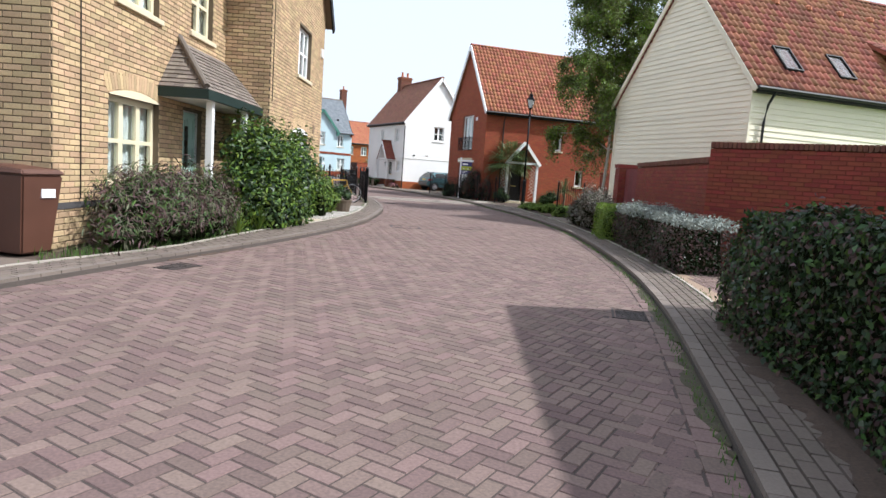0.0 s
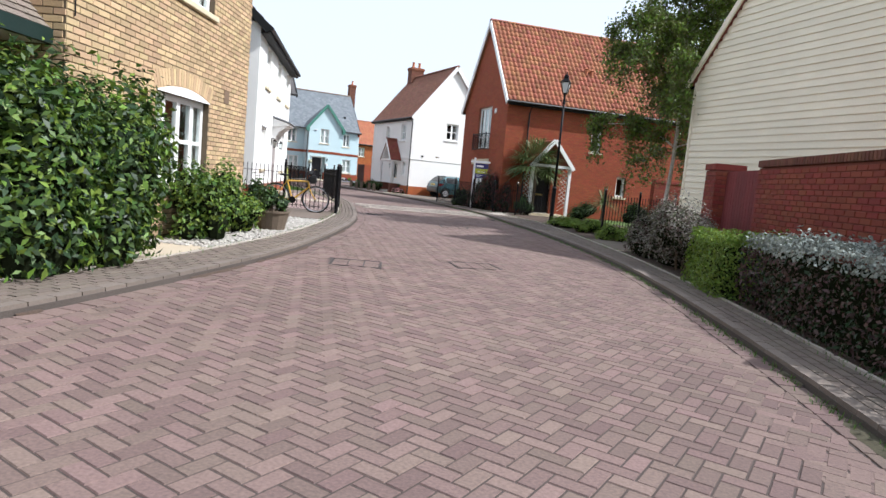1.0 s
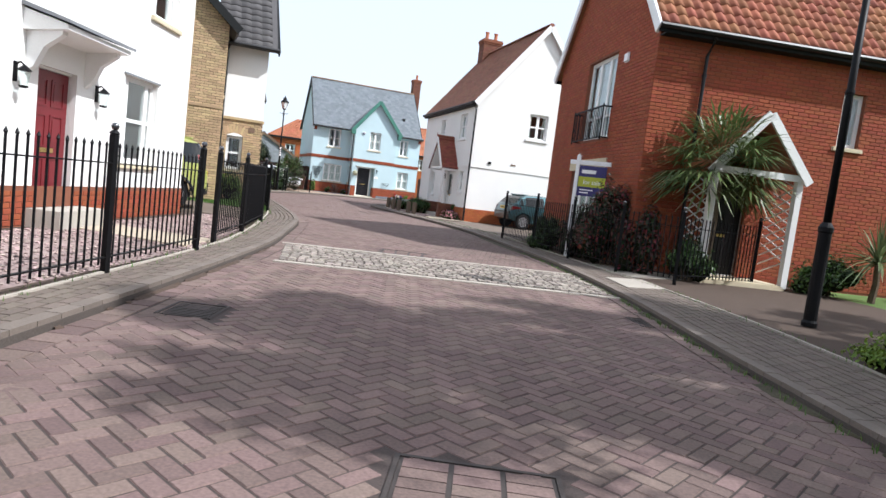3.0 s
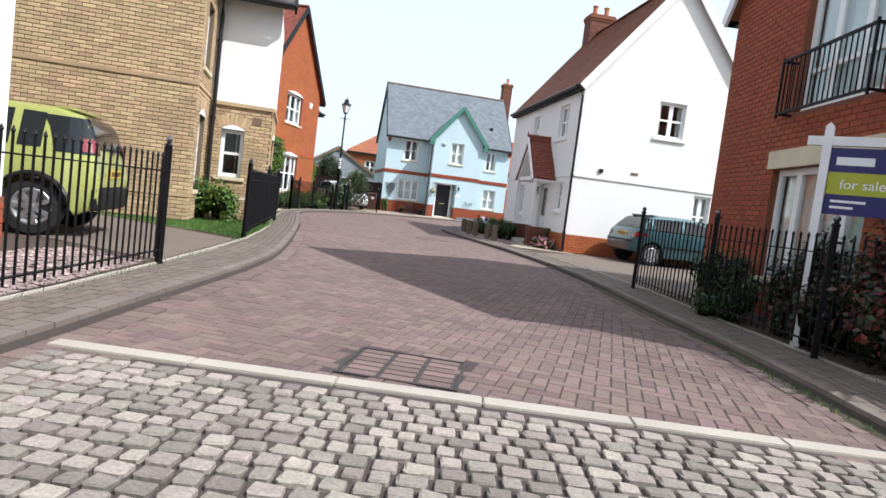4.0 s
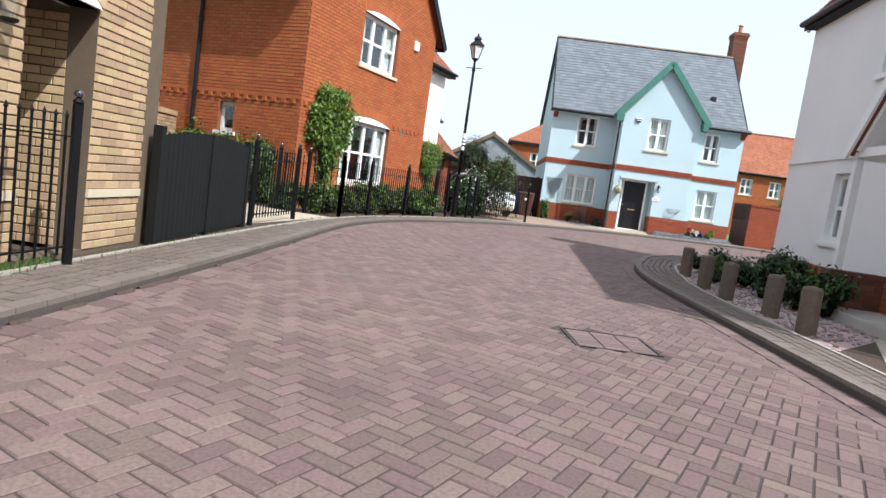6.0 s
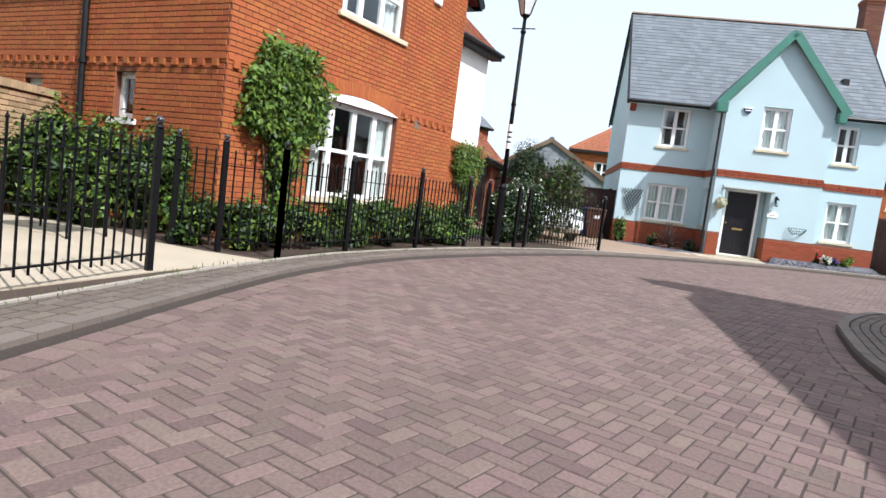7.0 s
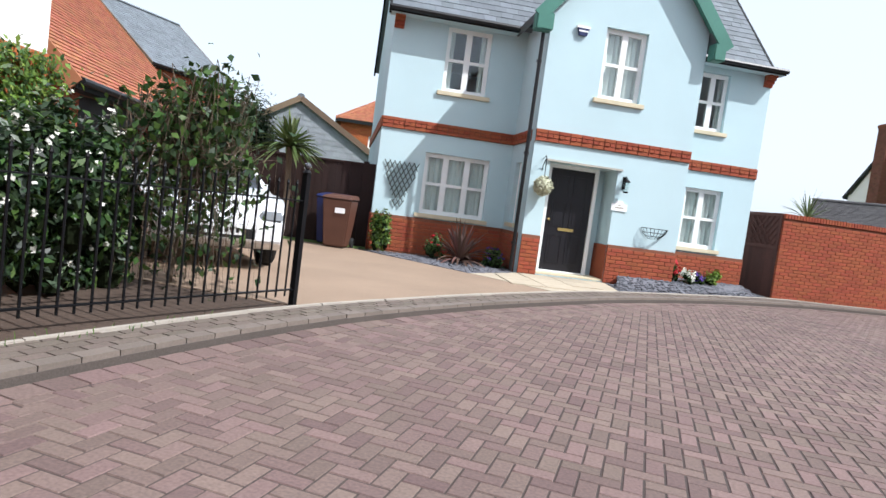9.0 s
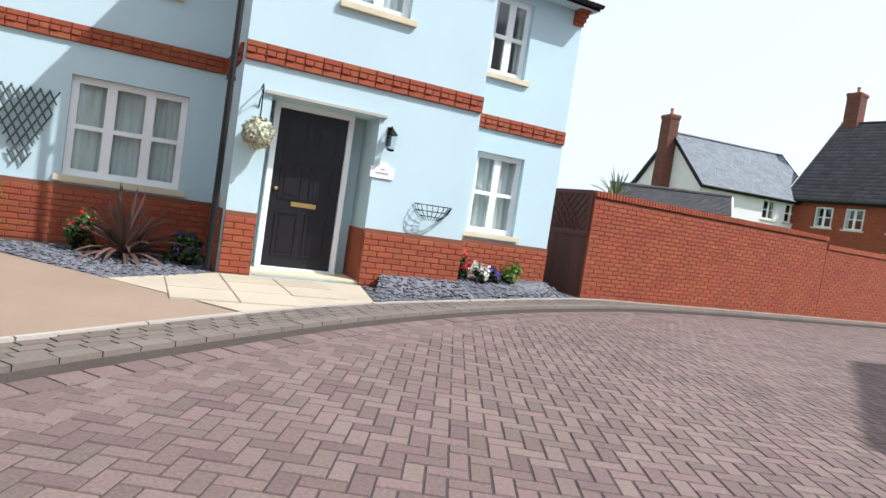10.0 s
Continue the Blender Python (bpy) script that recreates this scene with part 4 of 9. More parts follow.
for sx in (0, 1):
    if sx == 0:
        slope(blue, (2.78 - 0.3, -1.53 - 0.22 + depth_g, EV - gr * 0.3 / 1.57 + 0.08), (0, -1, 0), (1.57, 0, gr), depth_g, gl * (1.87 / 1.57), "slate", M["slate"], keep=lambda x, y: x > 1.0 + y * 0.68, near=(1.0, 0, 3.6, 1.4), label="slate roof of the front gable")
    else:
        slope(blue, (5.92 + 0.3, -1.53 - 0.22, EV - gr * 0.3 / 1.57 + 0.08), (0, 1, 0), (-1.57, 0, gr), depth_g, gl * (1.87 / 1.57), "slate", M["slate"], keep=lambda x, y: x < depth_g - 1.0 - y * 0.68, label="slate roof of the front gable")
for x, s in ((2.78 - 0.3, 1), (5.92 + 0.3, -1)):
    Geo().beam((x, -1.75, EV - gr * 0.3 / 1.57 - 0.02), (4.35, -1.75, GT), 0.05, 0.24).ob("bargeboard", M["paint_green"], blue, "green-painted timber bargeboard")
    Geo().box(x - 0.04, -1.78, EV - 0.62, x + s * 0.28 + 0.0, -1.53, EV - 0.3).ob("bargeboard", M["paint_green"], blue, "green-painted timber foot of the bargeboard", bevel=0.02)
    Geo().beam((x + s * 0.3, -1.66, EV - gr * 0.0 - 0.08), (4.35, -1.66, GT - 0.08), 0.2, 0.03).ob("soffit", M["paint_green"], blue)
for x0, x1, y in ((-0.12, 2.5, -0.36), (6.2, 8.28, -0.72)):
    Geo().tube([(x0, y, lo + 0.04), (x1, y, lo + 0.04)], 0.055, 8).ob("gutter", M["plastic_black"], blue, "black half-round gutter")
    Geo().box(x0, y + 0.05, lo - 0.03, x1, y + 0.07, lo + 0.05).ob("fascia", M["paint_dark"], blue)
    Geo().box(x0, y + 0.07, lo - 0.03, x1, y + 0.36, lo - 0.015).ob("soffit", M["render_blue"], blue)
slope(blue, (5.9, -0.68, lo + 0.09), (1, 0, 0), (0, 0.5, 0.14), 2.38, 0.6, "slate", M["slate"], label="grey natural slate roof")
for x in (-0.12, 8.28):
    for y in (-0.3, 6.9):
        Geo().beam((x, y, lo), (x, 3.3, RT), 0.05, 0.18).ob("bargeboard", M["paint_dark"], blue, "dark timber verge board")
ridge = Geo().prism([(3.17, 0.05), (3.3, 0.14), (3.43, 0.05)], 0, 0.39, "x").mesh("ridge_tile", M["tile_brown"])
for i in range(21):
    piece("ridge_tile", ridge, blue, at(-0.12 + i * 0.4, 0, RT))
downpipe(blue, [(2.70, -1.56, EV - 0.25), (2.66, -1.52, EV - 0.45), (2.66, -1.5, 0.1)])
chimney(blue, 8.16, 3.3, 0.62, 0.62, 0.0, 10.0, "brick_brown")
Geo().box(6.9, 0.9, 6.1, 7.1, 1.1, 6.45).ob("vent_tile", M["plastic_black"], blue, "small black roof vent")

# ---- orange brick house with the bay-wide window ----
R2 = pose(-17.27, 53.21, 0, 0, 0, 105)
lw, uw = (1.74, 0.72, 4.05, 2.27), (2.15, 3.65, 3.95, 4.9)
sw1, sw2 = (5.35, 1.53, 5.8, 2.2), (3.0, 1.6, 3.5, 2.05)
red2 = box_house("house", R2, 6.2, 7.6, 5.45, 8.6, "y", "mortar_red", "orange-red brick gabled house with white arched windows",
                 {"front": [lw, uw], "left": [sw1, sw2]}, ("plain", "tile_red", "red plain-tiled roof"), "brick_orange", near={"front": (0.1, 0.1, 6.1, 1.6)}, barge="paint_dark", fascia="paint_dark", over=0.42, skip_brick=("right",))
window(red2, front, lw[0], lw[1], 2.31, 1.55, 4, arch=0.14, cols_at=[0.56, 1.155, 1.75], cloth="sides", label="wide white casement window with a shallow arched head")
window(red2, front, uw[0], uw[1], uw[2] - uw[0], 1.25, 3, arch=0.12, cloth="sides")
sd = SIDE["left"](6.2, 7.6)
window(red2, sd, *sw1[:2], 0.45, 0.67, 1, rows=(), sill="paint_white", cloth="")
window(red2, sd, *sw2[:2], 0.5, 0.45, 1, rows=(), sill="paint_white", cloth="")
soldier_arch(red2, front, lw[0], lw[3] + 0.02, 2.31, 0.15, M["brick_orange"])
soldier_arch(red2, front, uw[0], uw[3] + 0.02, 1.8, 0.13, M["brick_orange"])
for mm, ln, hs in ((front, 6.2, 4.3), (sd, 7.6, None)):
    for a, b in ([(0, lw[0] - 0.15), (lw[2] + 0.1, ln)] if hs else [(0, ln)]):
        Geo().box(a, -0.022, 2.40, b, 0, 2.465).ob("dentil_course", M["brick_orange"], red2, "projecting course over the dentil bricks", mm)
        tooth = Geo().box(0, -0.042, 2.305, 0.102, 0, 2.395).mesh("dentil", M["brick_orange"])
        for k in range(int((b - a) / 0.26)):
            piece("dentil", tooth, red2, mm @ at(a + 0.08 + k * 0.26, 0, 0))
Geo().box(0, -0.035, 0, 6.2, -0.001, 0.1).ob("plinth", M["brick_orange"], red2, "", front)
Geo().box(0, -0.02, 0.42, 6.2, 0, 0.5).ob("plinth_course", M["brick_orange"], red2, "projecting plinth course", front)
Geo().box(0, -0.02, 0.42, 7.6, 0, 0.5).ob("plinth_course", M["brick_orange"], red2, "projecting plinth course", sd)
downpipe(red2, [(-0.05, 3.0, 5.3), (-0.05, 3.0, 0.1)], 0.05)
Geo().box(4.65, -0.015, 2.18, 4.87, 0, 2.35).ob("air_brick", M["tile_brown"], red2, "brown louvred air brick", front)
Geo().box(4.83, -0.07, 4.6, 5.08, 0, 4.87).ob("alarm_box", M["sign_white"], red2, "white burglar alarm box", front, bevel=0.015)
# added board: its near-black colour gives the room's dimness behind the glass
Geo().box(1.2, 1.7, 0.2, 4.7, 1.74, 2.5).ob("room_wall", M["unlit_dark"], red2, "near-black board standing in for the unlit room behind the wide window", front)
# its white-rendered wing, set back beside the front door
WL = 4.95
wing = pose(6.2, 1.75, 0)
ww, wu = (1.62, 0.74, 3.14, 2.1), (2.1, 3.5, 3.05, 4.6)
panel(red2, wing, 0, WL, 0, 2.32, [ww], M["mortar_red"])
bricks(red2, wing, 0, WL, 0.1, 2.3, [ww], M["brick_orange"], None, None)
panel(red2, wing @ at(0, 0.03, 0), 0, WL, 2.32, 5.2, [wu], M["render_white"], label="white rendered upper wall")
panel(red2, wing @ pose(WL, 0, 0, 0, 0, 90), 0.28, 5.0, 0, 5.2, [], M["render_white"])
g = Geo()
for i in range(44):
    s = WL * i / 44
    z = 2.33 + 0.1 * math.exp(-((s - 2.3) / 0.85) ** 2)
    g.box(s + 0.004, -0.03, z - 0.1, s + WL / 44 - 0.004, 0.03, z + 0.1)
g.ob("arch_course", M["brick_orange"], red2, "curved course of bricks on end", wing)
window(red2, wing, *ww[:2], 1.52, 1.36, 3, arch=0.09, cloth="sides")
window(red2, wing, *wu[:2], 0.95, 1.1, 2, cloth="sides")
slope(red2, (6.1, 1.45, 5.1), (1, 0, 0), (0, 3, 2.6), WL + 0.35, 4.4, "plain", M["tile_orange"], label="orange tiled roof of the wing")
Geo().tube([(6.2, 1.4, 5.12), (6.4 + WL, 1.4, 5.12)], 0.055, 8).ob("gutter", M["plastic_black"], red2, "black half-round gutter")
Geo().box(6.2, 1.44, 4.98, 6.4 + WL, 1.75, 5.06).ob("fascia", M["paint_dark"], red2)
slope(red2, (6.78, 0.4, 2.5), (0, 1, 0), (-0.58, 0, 0.42), 1.1, 0.72, "plain", M["tile_red"], label="red tiled canopy over the side door")
Geo().box(6.7, 0.42, 2.38, 6.75, 1.48, 2.5).box(6.2, 0.42, 2.38, 6.7, 0.47, 2.5).ob("canopy_frame", M["paint_bottle"], red2, "dark green canopy frame")

# ---- garage with the orange roof behind ----
GA = pose(-22.15, 63.9, 0, 0, 0, 122)
gar = box_house("garage", GA, 6.15, 6.0, 2.4, 5.4, "x", "mortar_red", "low red brick garage with an orange tiled roof", {"front": [(0.6, 0.1, 3.4, 2.1)]}, ("plain", "tile_orange", "bright orange tiled roof"), "brick_red", barge="tile_orange", fascia="paint_dark", verge=0.08)
gar["category"] = "garage"
Geo().box(0.6, 0.12, 0.1, 3.4, 0.16, 2.1).ob("garage_door", M["door_black"], gar, "dark garage door")

# ---- white rendered house beside the parked hatchback ----
W2 = pose(-4.69, 51.41, 0, 0, 0, 31)
gw, glw = (2.34, 3.75, 3.2, 4.8), (3.85, 0.95, 4.4, 2.2)
D2 = 7.4
def yy(a, b):
    return D2 - b, D2 - a
l1, l2, l3, l4 = (*yy(0.7, 1.35), 1.25, 2.12), (*yy(1.1, 1.95), 3.5, 4.55), (*yy(4.9, 5.5), 1.0, 2.08), (*yy(4.05, 4.75), 3.5, 4.5)
ld = (*yy(2.15, 3.05), 0.3, 2.1)
lh = [(a, c, b, d) for a, b, c, d in (l1, l2, l3, l4, ld)]
white2 = box_house("house", W2, 5.45, D2, 5.0, 8.35, "y", "render_white", "white rendered house with a brown tiled roof and brick plinth",
                   {"front": [gw, glw], "left": lh}, ("plain", "tile_rust", "rust-brown plain-tiled roof"), None, (0.6, "brick_orange"), near={"front": (0.05, 0.05, 5.4, 0.6)}, over=0.14, fascia="paint_dark")
window(white2, front, *gw[:2], 0.86, 1.05, 2, sill="paint_white")
window(white2, front, *glw[:2], 0.55, 1.25, 2, cloth="full", sill="paint_white")
ls = SIDE["left"](5.45, D2)
for a, b, c, d in (l1, l2, l3, l4):
    window(white2, ls, a, c, b - a, d - c, 2, sill="paint_white", cloth="sides")
door(white2, ls, ld[0], 0.3, 0.9, 1.8, M["paint_white"], glazed=True, label="white half-glazed front door")
for mm, ln in ((front, 5.45), (ls, D2)):
    g = Geo()
    g.prism([(0, 2.30), (ln, 2.30), (ln, 2.37), (0, 2.37)], -0.03, 0, "y")
    g.ob("render_stop", M["render_white"], white2, "projecting drip line in the render", mm)
Geo().box(0.75, -0.05, 2.5, 0.87, -0.001, 2.6).ob("air_vent", M["plastic_black"], white2, "black outside sensor", front)
Geo().box(1.75, -0.02, 2.56, 1.97, -0.001, 2.62).ob("air_vent", M["tile_brown"], white2, "brown air vent", front)
downpipe(white2, [(-0.3, -0.05, 4.9), (-0.08, -0.1, 4.6), (-0.07, -0.08, 0.1)])
chimney(white2, 2.3, 6.72, 0.95, 0.7, 6.8, 9.15, "brick_brown", 2)
# its pitched porch, posts and low brick walls
PY0, PY1, PZ, PT = 1.52, 3.63, 2.22, 3.5
PM = (PY0 + PY1) / 2
pg = Geo()
for y in (1.62, 3.53):
    pg.beam((-0.62, y, 0.7), (-0.62, y, 2.16), 0.09, 0.09)
    pg.beam((-0.68, y, 2.16), (0.0, y, 2.16), 0.09, 0.09)
pg.beam((-0.62, 1.57, 2.2), (-0.62, 3.58, 2.2), 0.07, 0.11)
pg.ob("porch_frame", M["paint_white"], white2, "white-painted timber porch frame")
prise, phalf = PT - PZ, PM - PY0
pl = math.hypot(prise, phalf)
slope(white2, (-0.74, PY0, PZ), (1, 0, 0), (0, phalf, prise), 0.76, pl * 1.02, "plain", M["tile_red"], label="dark red tiled porch roof", near=(0, 0, 0.8, 2))
slope(white2, (0.02, PY1, PZ), (-1, 0, 0), (0, -phalf, prise), 0.76, pl * 1.02, "plain", M["tile_red"], label="dark red tiled porch roof")
Geo().prism([(PY0 + 0.14, PZ), (PM, PT - 0.16), (PY1 - 0.14, PZ), (PY1 - 0.24, PZ), (PM, PT - 0.27), (PY0 + 0.24, PZ)], -0.70, 0.0, "x").ob("porch_lining", M["paint_white"], white2, "white boarded underside of the porch roof")
for y in (PY0, PY1):
    Geo().beam((-0.76, y, PZ - 0.08), (-0.76, PM, PT - 0.02), 0.035, 0.13).ob("bargeboard", M["paint_white"], white2, "white porch bargeboard")
Geo().tube([(-0.78, PM, PT + 0.06), (-0.78, PM, PT + 0.22)], 0.03, 6, 0.008).ob("porch_finial", M["tile_red"], white2, "small pointed clay finial")
Geo().tube([(-0.76, PM, PT + 0.07), (0.0, PM, PT + 0.07)], 0.06, 8).ob("porch_ridge", M["tile_red"], white2, "rounded ridge tile of the porch")
# brown brick here puts the shade on these walls into their colour
for y0 in (1.45, 3.47):
    Geo().box(-0.7, y0, 0.05, -0.001, y0 + 0.23, 0.6).box(-0.72, y0 - 0.02, 0.6, -0.001, y0 + 0.25, 0.67).ob("porch_wall", M["brick_brown"], white2, "low brick porch wall, coloured dark brown for its shade")
    bricks(white2, pose(-0.7, y0 + 0.23, 0, 0, 0, -90), 0, 0.23, 0.08, 0.58, [], M["brick_brown"], None, None)
    bricks(white2, pose(-0.7, y0, 0, 0, 0, 0), 0, 0.69, 0.08, 0.58, [], M["brick_brown"], None, None)
Geo().box(-0.75, 1.69, 0.05, 0.0, 3.46, 0.2).ob("step", M["stone_grey"], white2, "stone porch step", bevel=0.015)
lantern(white2, pose(0, 3.2, 1.85, 0, 0, -90))

# ---- red brick house with pantiles and the balcony window ----
R1 = pose(1.22, 39.1, 0, 0, 0, 21)
D1 = 6.1
fw, fl = (D1 - 3.82, 2.85, D1 - 2.0, 4.78), (D1 - 4.1, 0.6, D1 - 1.95, 2.1)
n1, n2, pd = (4.1, 3.05, 4.6, 4.15), (5.6, 1.15, 6.08, 2.05), (1.45, 0.15, 2.35, 2.1)
red1 = box_house("house", R1, 10.5, D1, 5.03, 8.7, "x", "mortar_red", "red brick house with an orange pantiled roof and white bargeboards",
                 {"front": [n1, n2, pd], "left": [fw, fl]}, ("pantile", "tile_orange", "orange clay pantile roof"), "brick_red", near={"left": (2.0, 0.1, 6.8, 2.0)}, over=0.25, roof_near=(0.5, 0.2, 6.0, 4.2), fascia="paint_dark")
gs = SIDE["left"](10.5, D1)
window(red1, front, *n1[:2], 0.5, 1.1, 1, rows=())
window(red1, front, *n2[:2], 0.48, 0.9, 1, rows=())
window(red1, gs, fw[0], fw[1], 1.82, 1.93, 3, rows=(0.28,), sill="", cloth="full", label="tall white French window")
window(red1, gs, fl[0], fl[1], 2.15, 1.5, 4, rows=(), cloth="full", label="wide white casement window with stone lintel")
band(red1, gs, fl[0] - 0.15, fl[2] + 0.15, 2.11, 2.36, M["stone"], 0.03, "lintel", "pale stone lintel")
door(red1, front, pd[0], 0.15, 0.9, 1.95, M["door_black"], label="black front door")
bal = Geo()
x0, x1 = fw[0] - 0.05, fw[2] + 0.05
bal.beam((x0, -0.2, 3.52), (x1, -0.2, 3.52), 0.04, 0.03).beam((x0, -0.2, 2.82), (x1, -0.2, 2.82), 0.03, 0.03)
for x in (x0, x1):
    bal.beam((x, 0, 3.52), (x, -0.2, 3.52), 0.04, 0.03).beam((x, 0, 2.82), (x, -0.2, 2.82), 0.03, 0.03).tube([(x, -0.2, 2.76), (x, -0.2, 3.57)], 0.018, 6)
balc = bal.ob("balcony_rail", M["iron"], red1, "black iron Juliet balcony", gs)
n = 18
bar = Geo().tube([(0, 0, 2.82), (0, 0, 3.52)], 0.009, 6).mesh("baluster", M["iron"])
for i in range(1, n):
    piece("baluster", bar, balc, at(x0 + (x1 - x0) * i / n, -0.2, 0))
for yb in (-0.07, -0.14):
    for x in (x0, x1):
        piece("baluster", bar, balc, at(x, yb, 0))
Geo().box(1.35, -0.06, 4.4, 1.6, 0, 4.62).ob("alarm_box", M["sign_white"], red1, "white burglar alarm box", gs @ at(fw[2] - 0.9, 0, 0), bevel=0.03)
downpipe(red1, [(1.0, -0.3, 4.7), (1.0, -0.06, 4.4), (1.0, -0.06, 0.1)])
# gabled porch with white barge boards
for s, (xa, xb) in enumerate(((0.95, 1.9), (2.85, 1.9))):
    if s == 0:
        slope(red1, (0.9, 0.0, 2.18), (0, -1, 0), (1.05, 0, 1.13), 1.0, 1.58, "pantile", M["tile_orange"], label="pantiled porch roof")
    else:
        slope(red1, (2.95, -1.0, 2.18), (0, 1, 0), (-1.05, 0, 1.13), 1.0, 1.58, "pantile", M["tile_orange"], label="pantiled porch roof")
    Geo().beam((xa - 0.05 + 0.1 * s, -1.02, 2.12), (1.92, -1.02, 3.3), 0.05, 0.16).ob("bargeboard", M["paint_white"], red1, "white porch bargeboard")
Geo().box(1.0, -0.95, 0.1, 1.12, -0.83, 2.2).box(2.72, -0.95, 0.1, 2.84, -0.83, 2.2).box(1.0, -0.97, 2.15, 2.84, -0.83, 2.27).ob("porch_frame", M["paint_white"], red1, "white-painted timber porch posts")
for x in (1.06, 2.78):
    for i in range(9):
        for d in (-1, 1):
            Geo().beam((x, -0.83 + 0.0, 0.6 + i * 0.18), (x, -0.05, 0.6 + i * 0.18 + d * 0.3), 0.012, 0.025).ob("lath", M["paint_white"], red1, "white trellis lath")
Geo().box(1.05, -0.95, 0.03, 2.8, -0.001, 0.15).ob("step", M["stone"], red1, "pale stone porch step", bevel=0.01)
for x, y in ((4.1, 1.2), (4.35, 1.15)):
    Geo().lathe([(0.07, 0), (0.06, 0.25), (0.11, 0.28), (0.0, 0.36)], 10, (x, y, 5.03 + y * 1.207 + 0.1)).ob("flue", M["terracotta"], red1, "small terracotta flue")

# ---- cream weatherboarded house ----
BO = pose(8.19, 22.09, 0, 0, 0, 21.5)
DB, EB, TB = 6.25, 4.38, 7.98
RB = TB - EB
board = thing("house", BO, "cream weatherboarded house with an orange pantiled roof", "house")
for side in SIDE:
    ln = 14 if side in ("front", "back") else DB
    s0, s1 = (0, ln) if side in ("front", "back") else (0.25, ln - 0.25)
    panel(board, SIDE[side](14, DB), s0, s1, 0, EB, [], M["boarding"], (DB / 2, TB) if side in ("left", "right") else None)
bl = SIDE["left"](14, DB)
z = 0.1
while z < TB - 0.15:
    a, b = 0.0, DB
    if z + 0.165 > EB:
        f = (z + 0.165 - EB) / RB
        a, b = DB / 2 * f, DB - DB / 2 * f
    if b - a > 0.2:
        Geo().add([(a, -0.03, z), (b, -0.03, z), (b, -0.008, z + 0.168), (a, -0.008, z + 0.168), (a, -0.001, z), (b, -0.001, z)], [(0, 1, 2, 3), (4, 5, 1, 0)]).ob("weatherboard", M["boarding"], board, m=bl)
    if z < EB - 0.1:
        Geo().add([(0, -0.03, z), (14, -0.03, z), (14, -0.008, z + 0.168), (0, -0.008, z + 0.168), (0, -0.001, z), (14, -0.001, z)], [(0, 1, 2, 3), (4, 5, 1, 0)]).ob("weatherboard", M["boarding"], board)
    z += 0.15
Geo().box(-0.05, -0.045, 0.1, 0.02, 0.02, EB - 0.05).ob("corner_board", M["boarding"], board, "narrow cream corner board")
Geo().box(-0.045, DB - 0.02, 0.1, 0.02, DB + 0.045, EB - 0.2).ob("corner_board", M["boarding"], board, "narrow cream corner board")
gable_roof(board, 14, DB, EB, TB, "pantile", M["tile_clay"], "x", 0.25, 0.12, "boarding", fascia="paint_dark", deep=0.13, drop=0.03, label="weathered orange pantile roof", near=(0.2, 0.2, 5.5, 4.0))
pit = math.atan2(RB, DB / 2)
for x, w, y in ((1.2, 0.62, 0.86), (3.15, 0.62, 0.86)):
    sk = panel(board, Matrix.Translation((x, y, EB + y * RB / (DB / 2) + 0.12)) @ pose(0, 0, 0, math.degrees(pit)) @ pose(0, 0, 0.1, -90) @ Matrix.Diagonal((1, 1, -1, 1)), 0, w, 0, 0.95, [(0.045, 0.045, w - 0.045, 0.905)], M["paint_dark"], None, 0.1, "skylight", "dark-framed roof window")
    Geo().box(0.05, 0.03, 0.05, w - 0.05, 0.04, 0.9).ob("pane", M["glass"], sk)
    Geo().box(0.05, 0.1, 0.05, w - 0.05, 0.12, 0.9).ob("blind", M["curtain_grey"], sk, "grey blind behind the roof window")
for i in range(6):
    Geo().lathe([(0.13, 0), (0.12, 0.1), (0.0, 0.17)], 8, (1.3 + i * 1.3, 2.35, EB + 2.35 * RB / (DB / 2) + 0.12)).ob("vent_tile", M["terracotta"], board, "raised clay vent tile")
g = Geo()
g.prism([(0, 0), (1.5, 0), (1.35, 0.9), (0.15, 0.9)], 0.5, 2.2, "y")
g.ob("dormer", M["boarding"], board, "small hipped dormer with boarded cheeks", at(5.75, 0, 4.8))
slope(board, (5.55, 0.3, 5.62), (1, 0, 0), (0, 1, 0.55), 1.9, 1.75, "pantile", M["tile_clay"], label="pantiled dormer roof")
Geo().box(0.25, 0.44, 0.1, 1.25, 0.49, 0.8).ob("dormer_window", M["paint_white"], board, "white dormer window", at(5.75, 0, 4.8))
g = Geo()
for i in range(16):
    g.box(0.4 + i * 0.85, -0.25, EB - 0.26, 0.46 + i * 0.85, 0, EB - 0.16)
g.ob("rafter_feet", M["paint_white"], board, "white rafter feet under the eaves")
downpipe(board, [(0.55, -0.3, EB - 0.15), (0.42, -0.15, 3.75), (0.4, -0.09, 3.3), (0.4, -0.09, 0.1)])

# ---- buff brick house with the porch ----
Y1 = pose(-3.84, 11.9, 0, 0, 0, 93.5)
YR = pose(-3.24, 17.72, 0, 0, 0, 93.5)
a1, a2, a3, ad = (1.25, 0.85, 2.8, 2.12), (1.45, 3.45, 2.75, 4.65), (4.0, 3.55, 5.05, 4.7), (3.75, 0.18, 4.6, 2.15)
b1, b2 = (1.95, 0.8, 3.7, 2.1), (2.35, 3.5, 3.75, 4.7)
buff1 = thing("house", Y1, "buff yellow brick house with cream windows and a lean-to tiled porch", "house")
panel(buff1, front, 0, 5.8, 0, 5.4, [a1, a2, a3, ad], M["mortar_buff"])
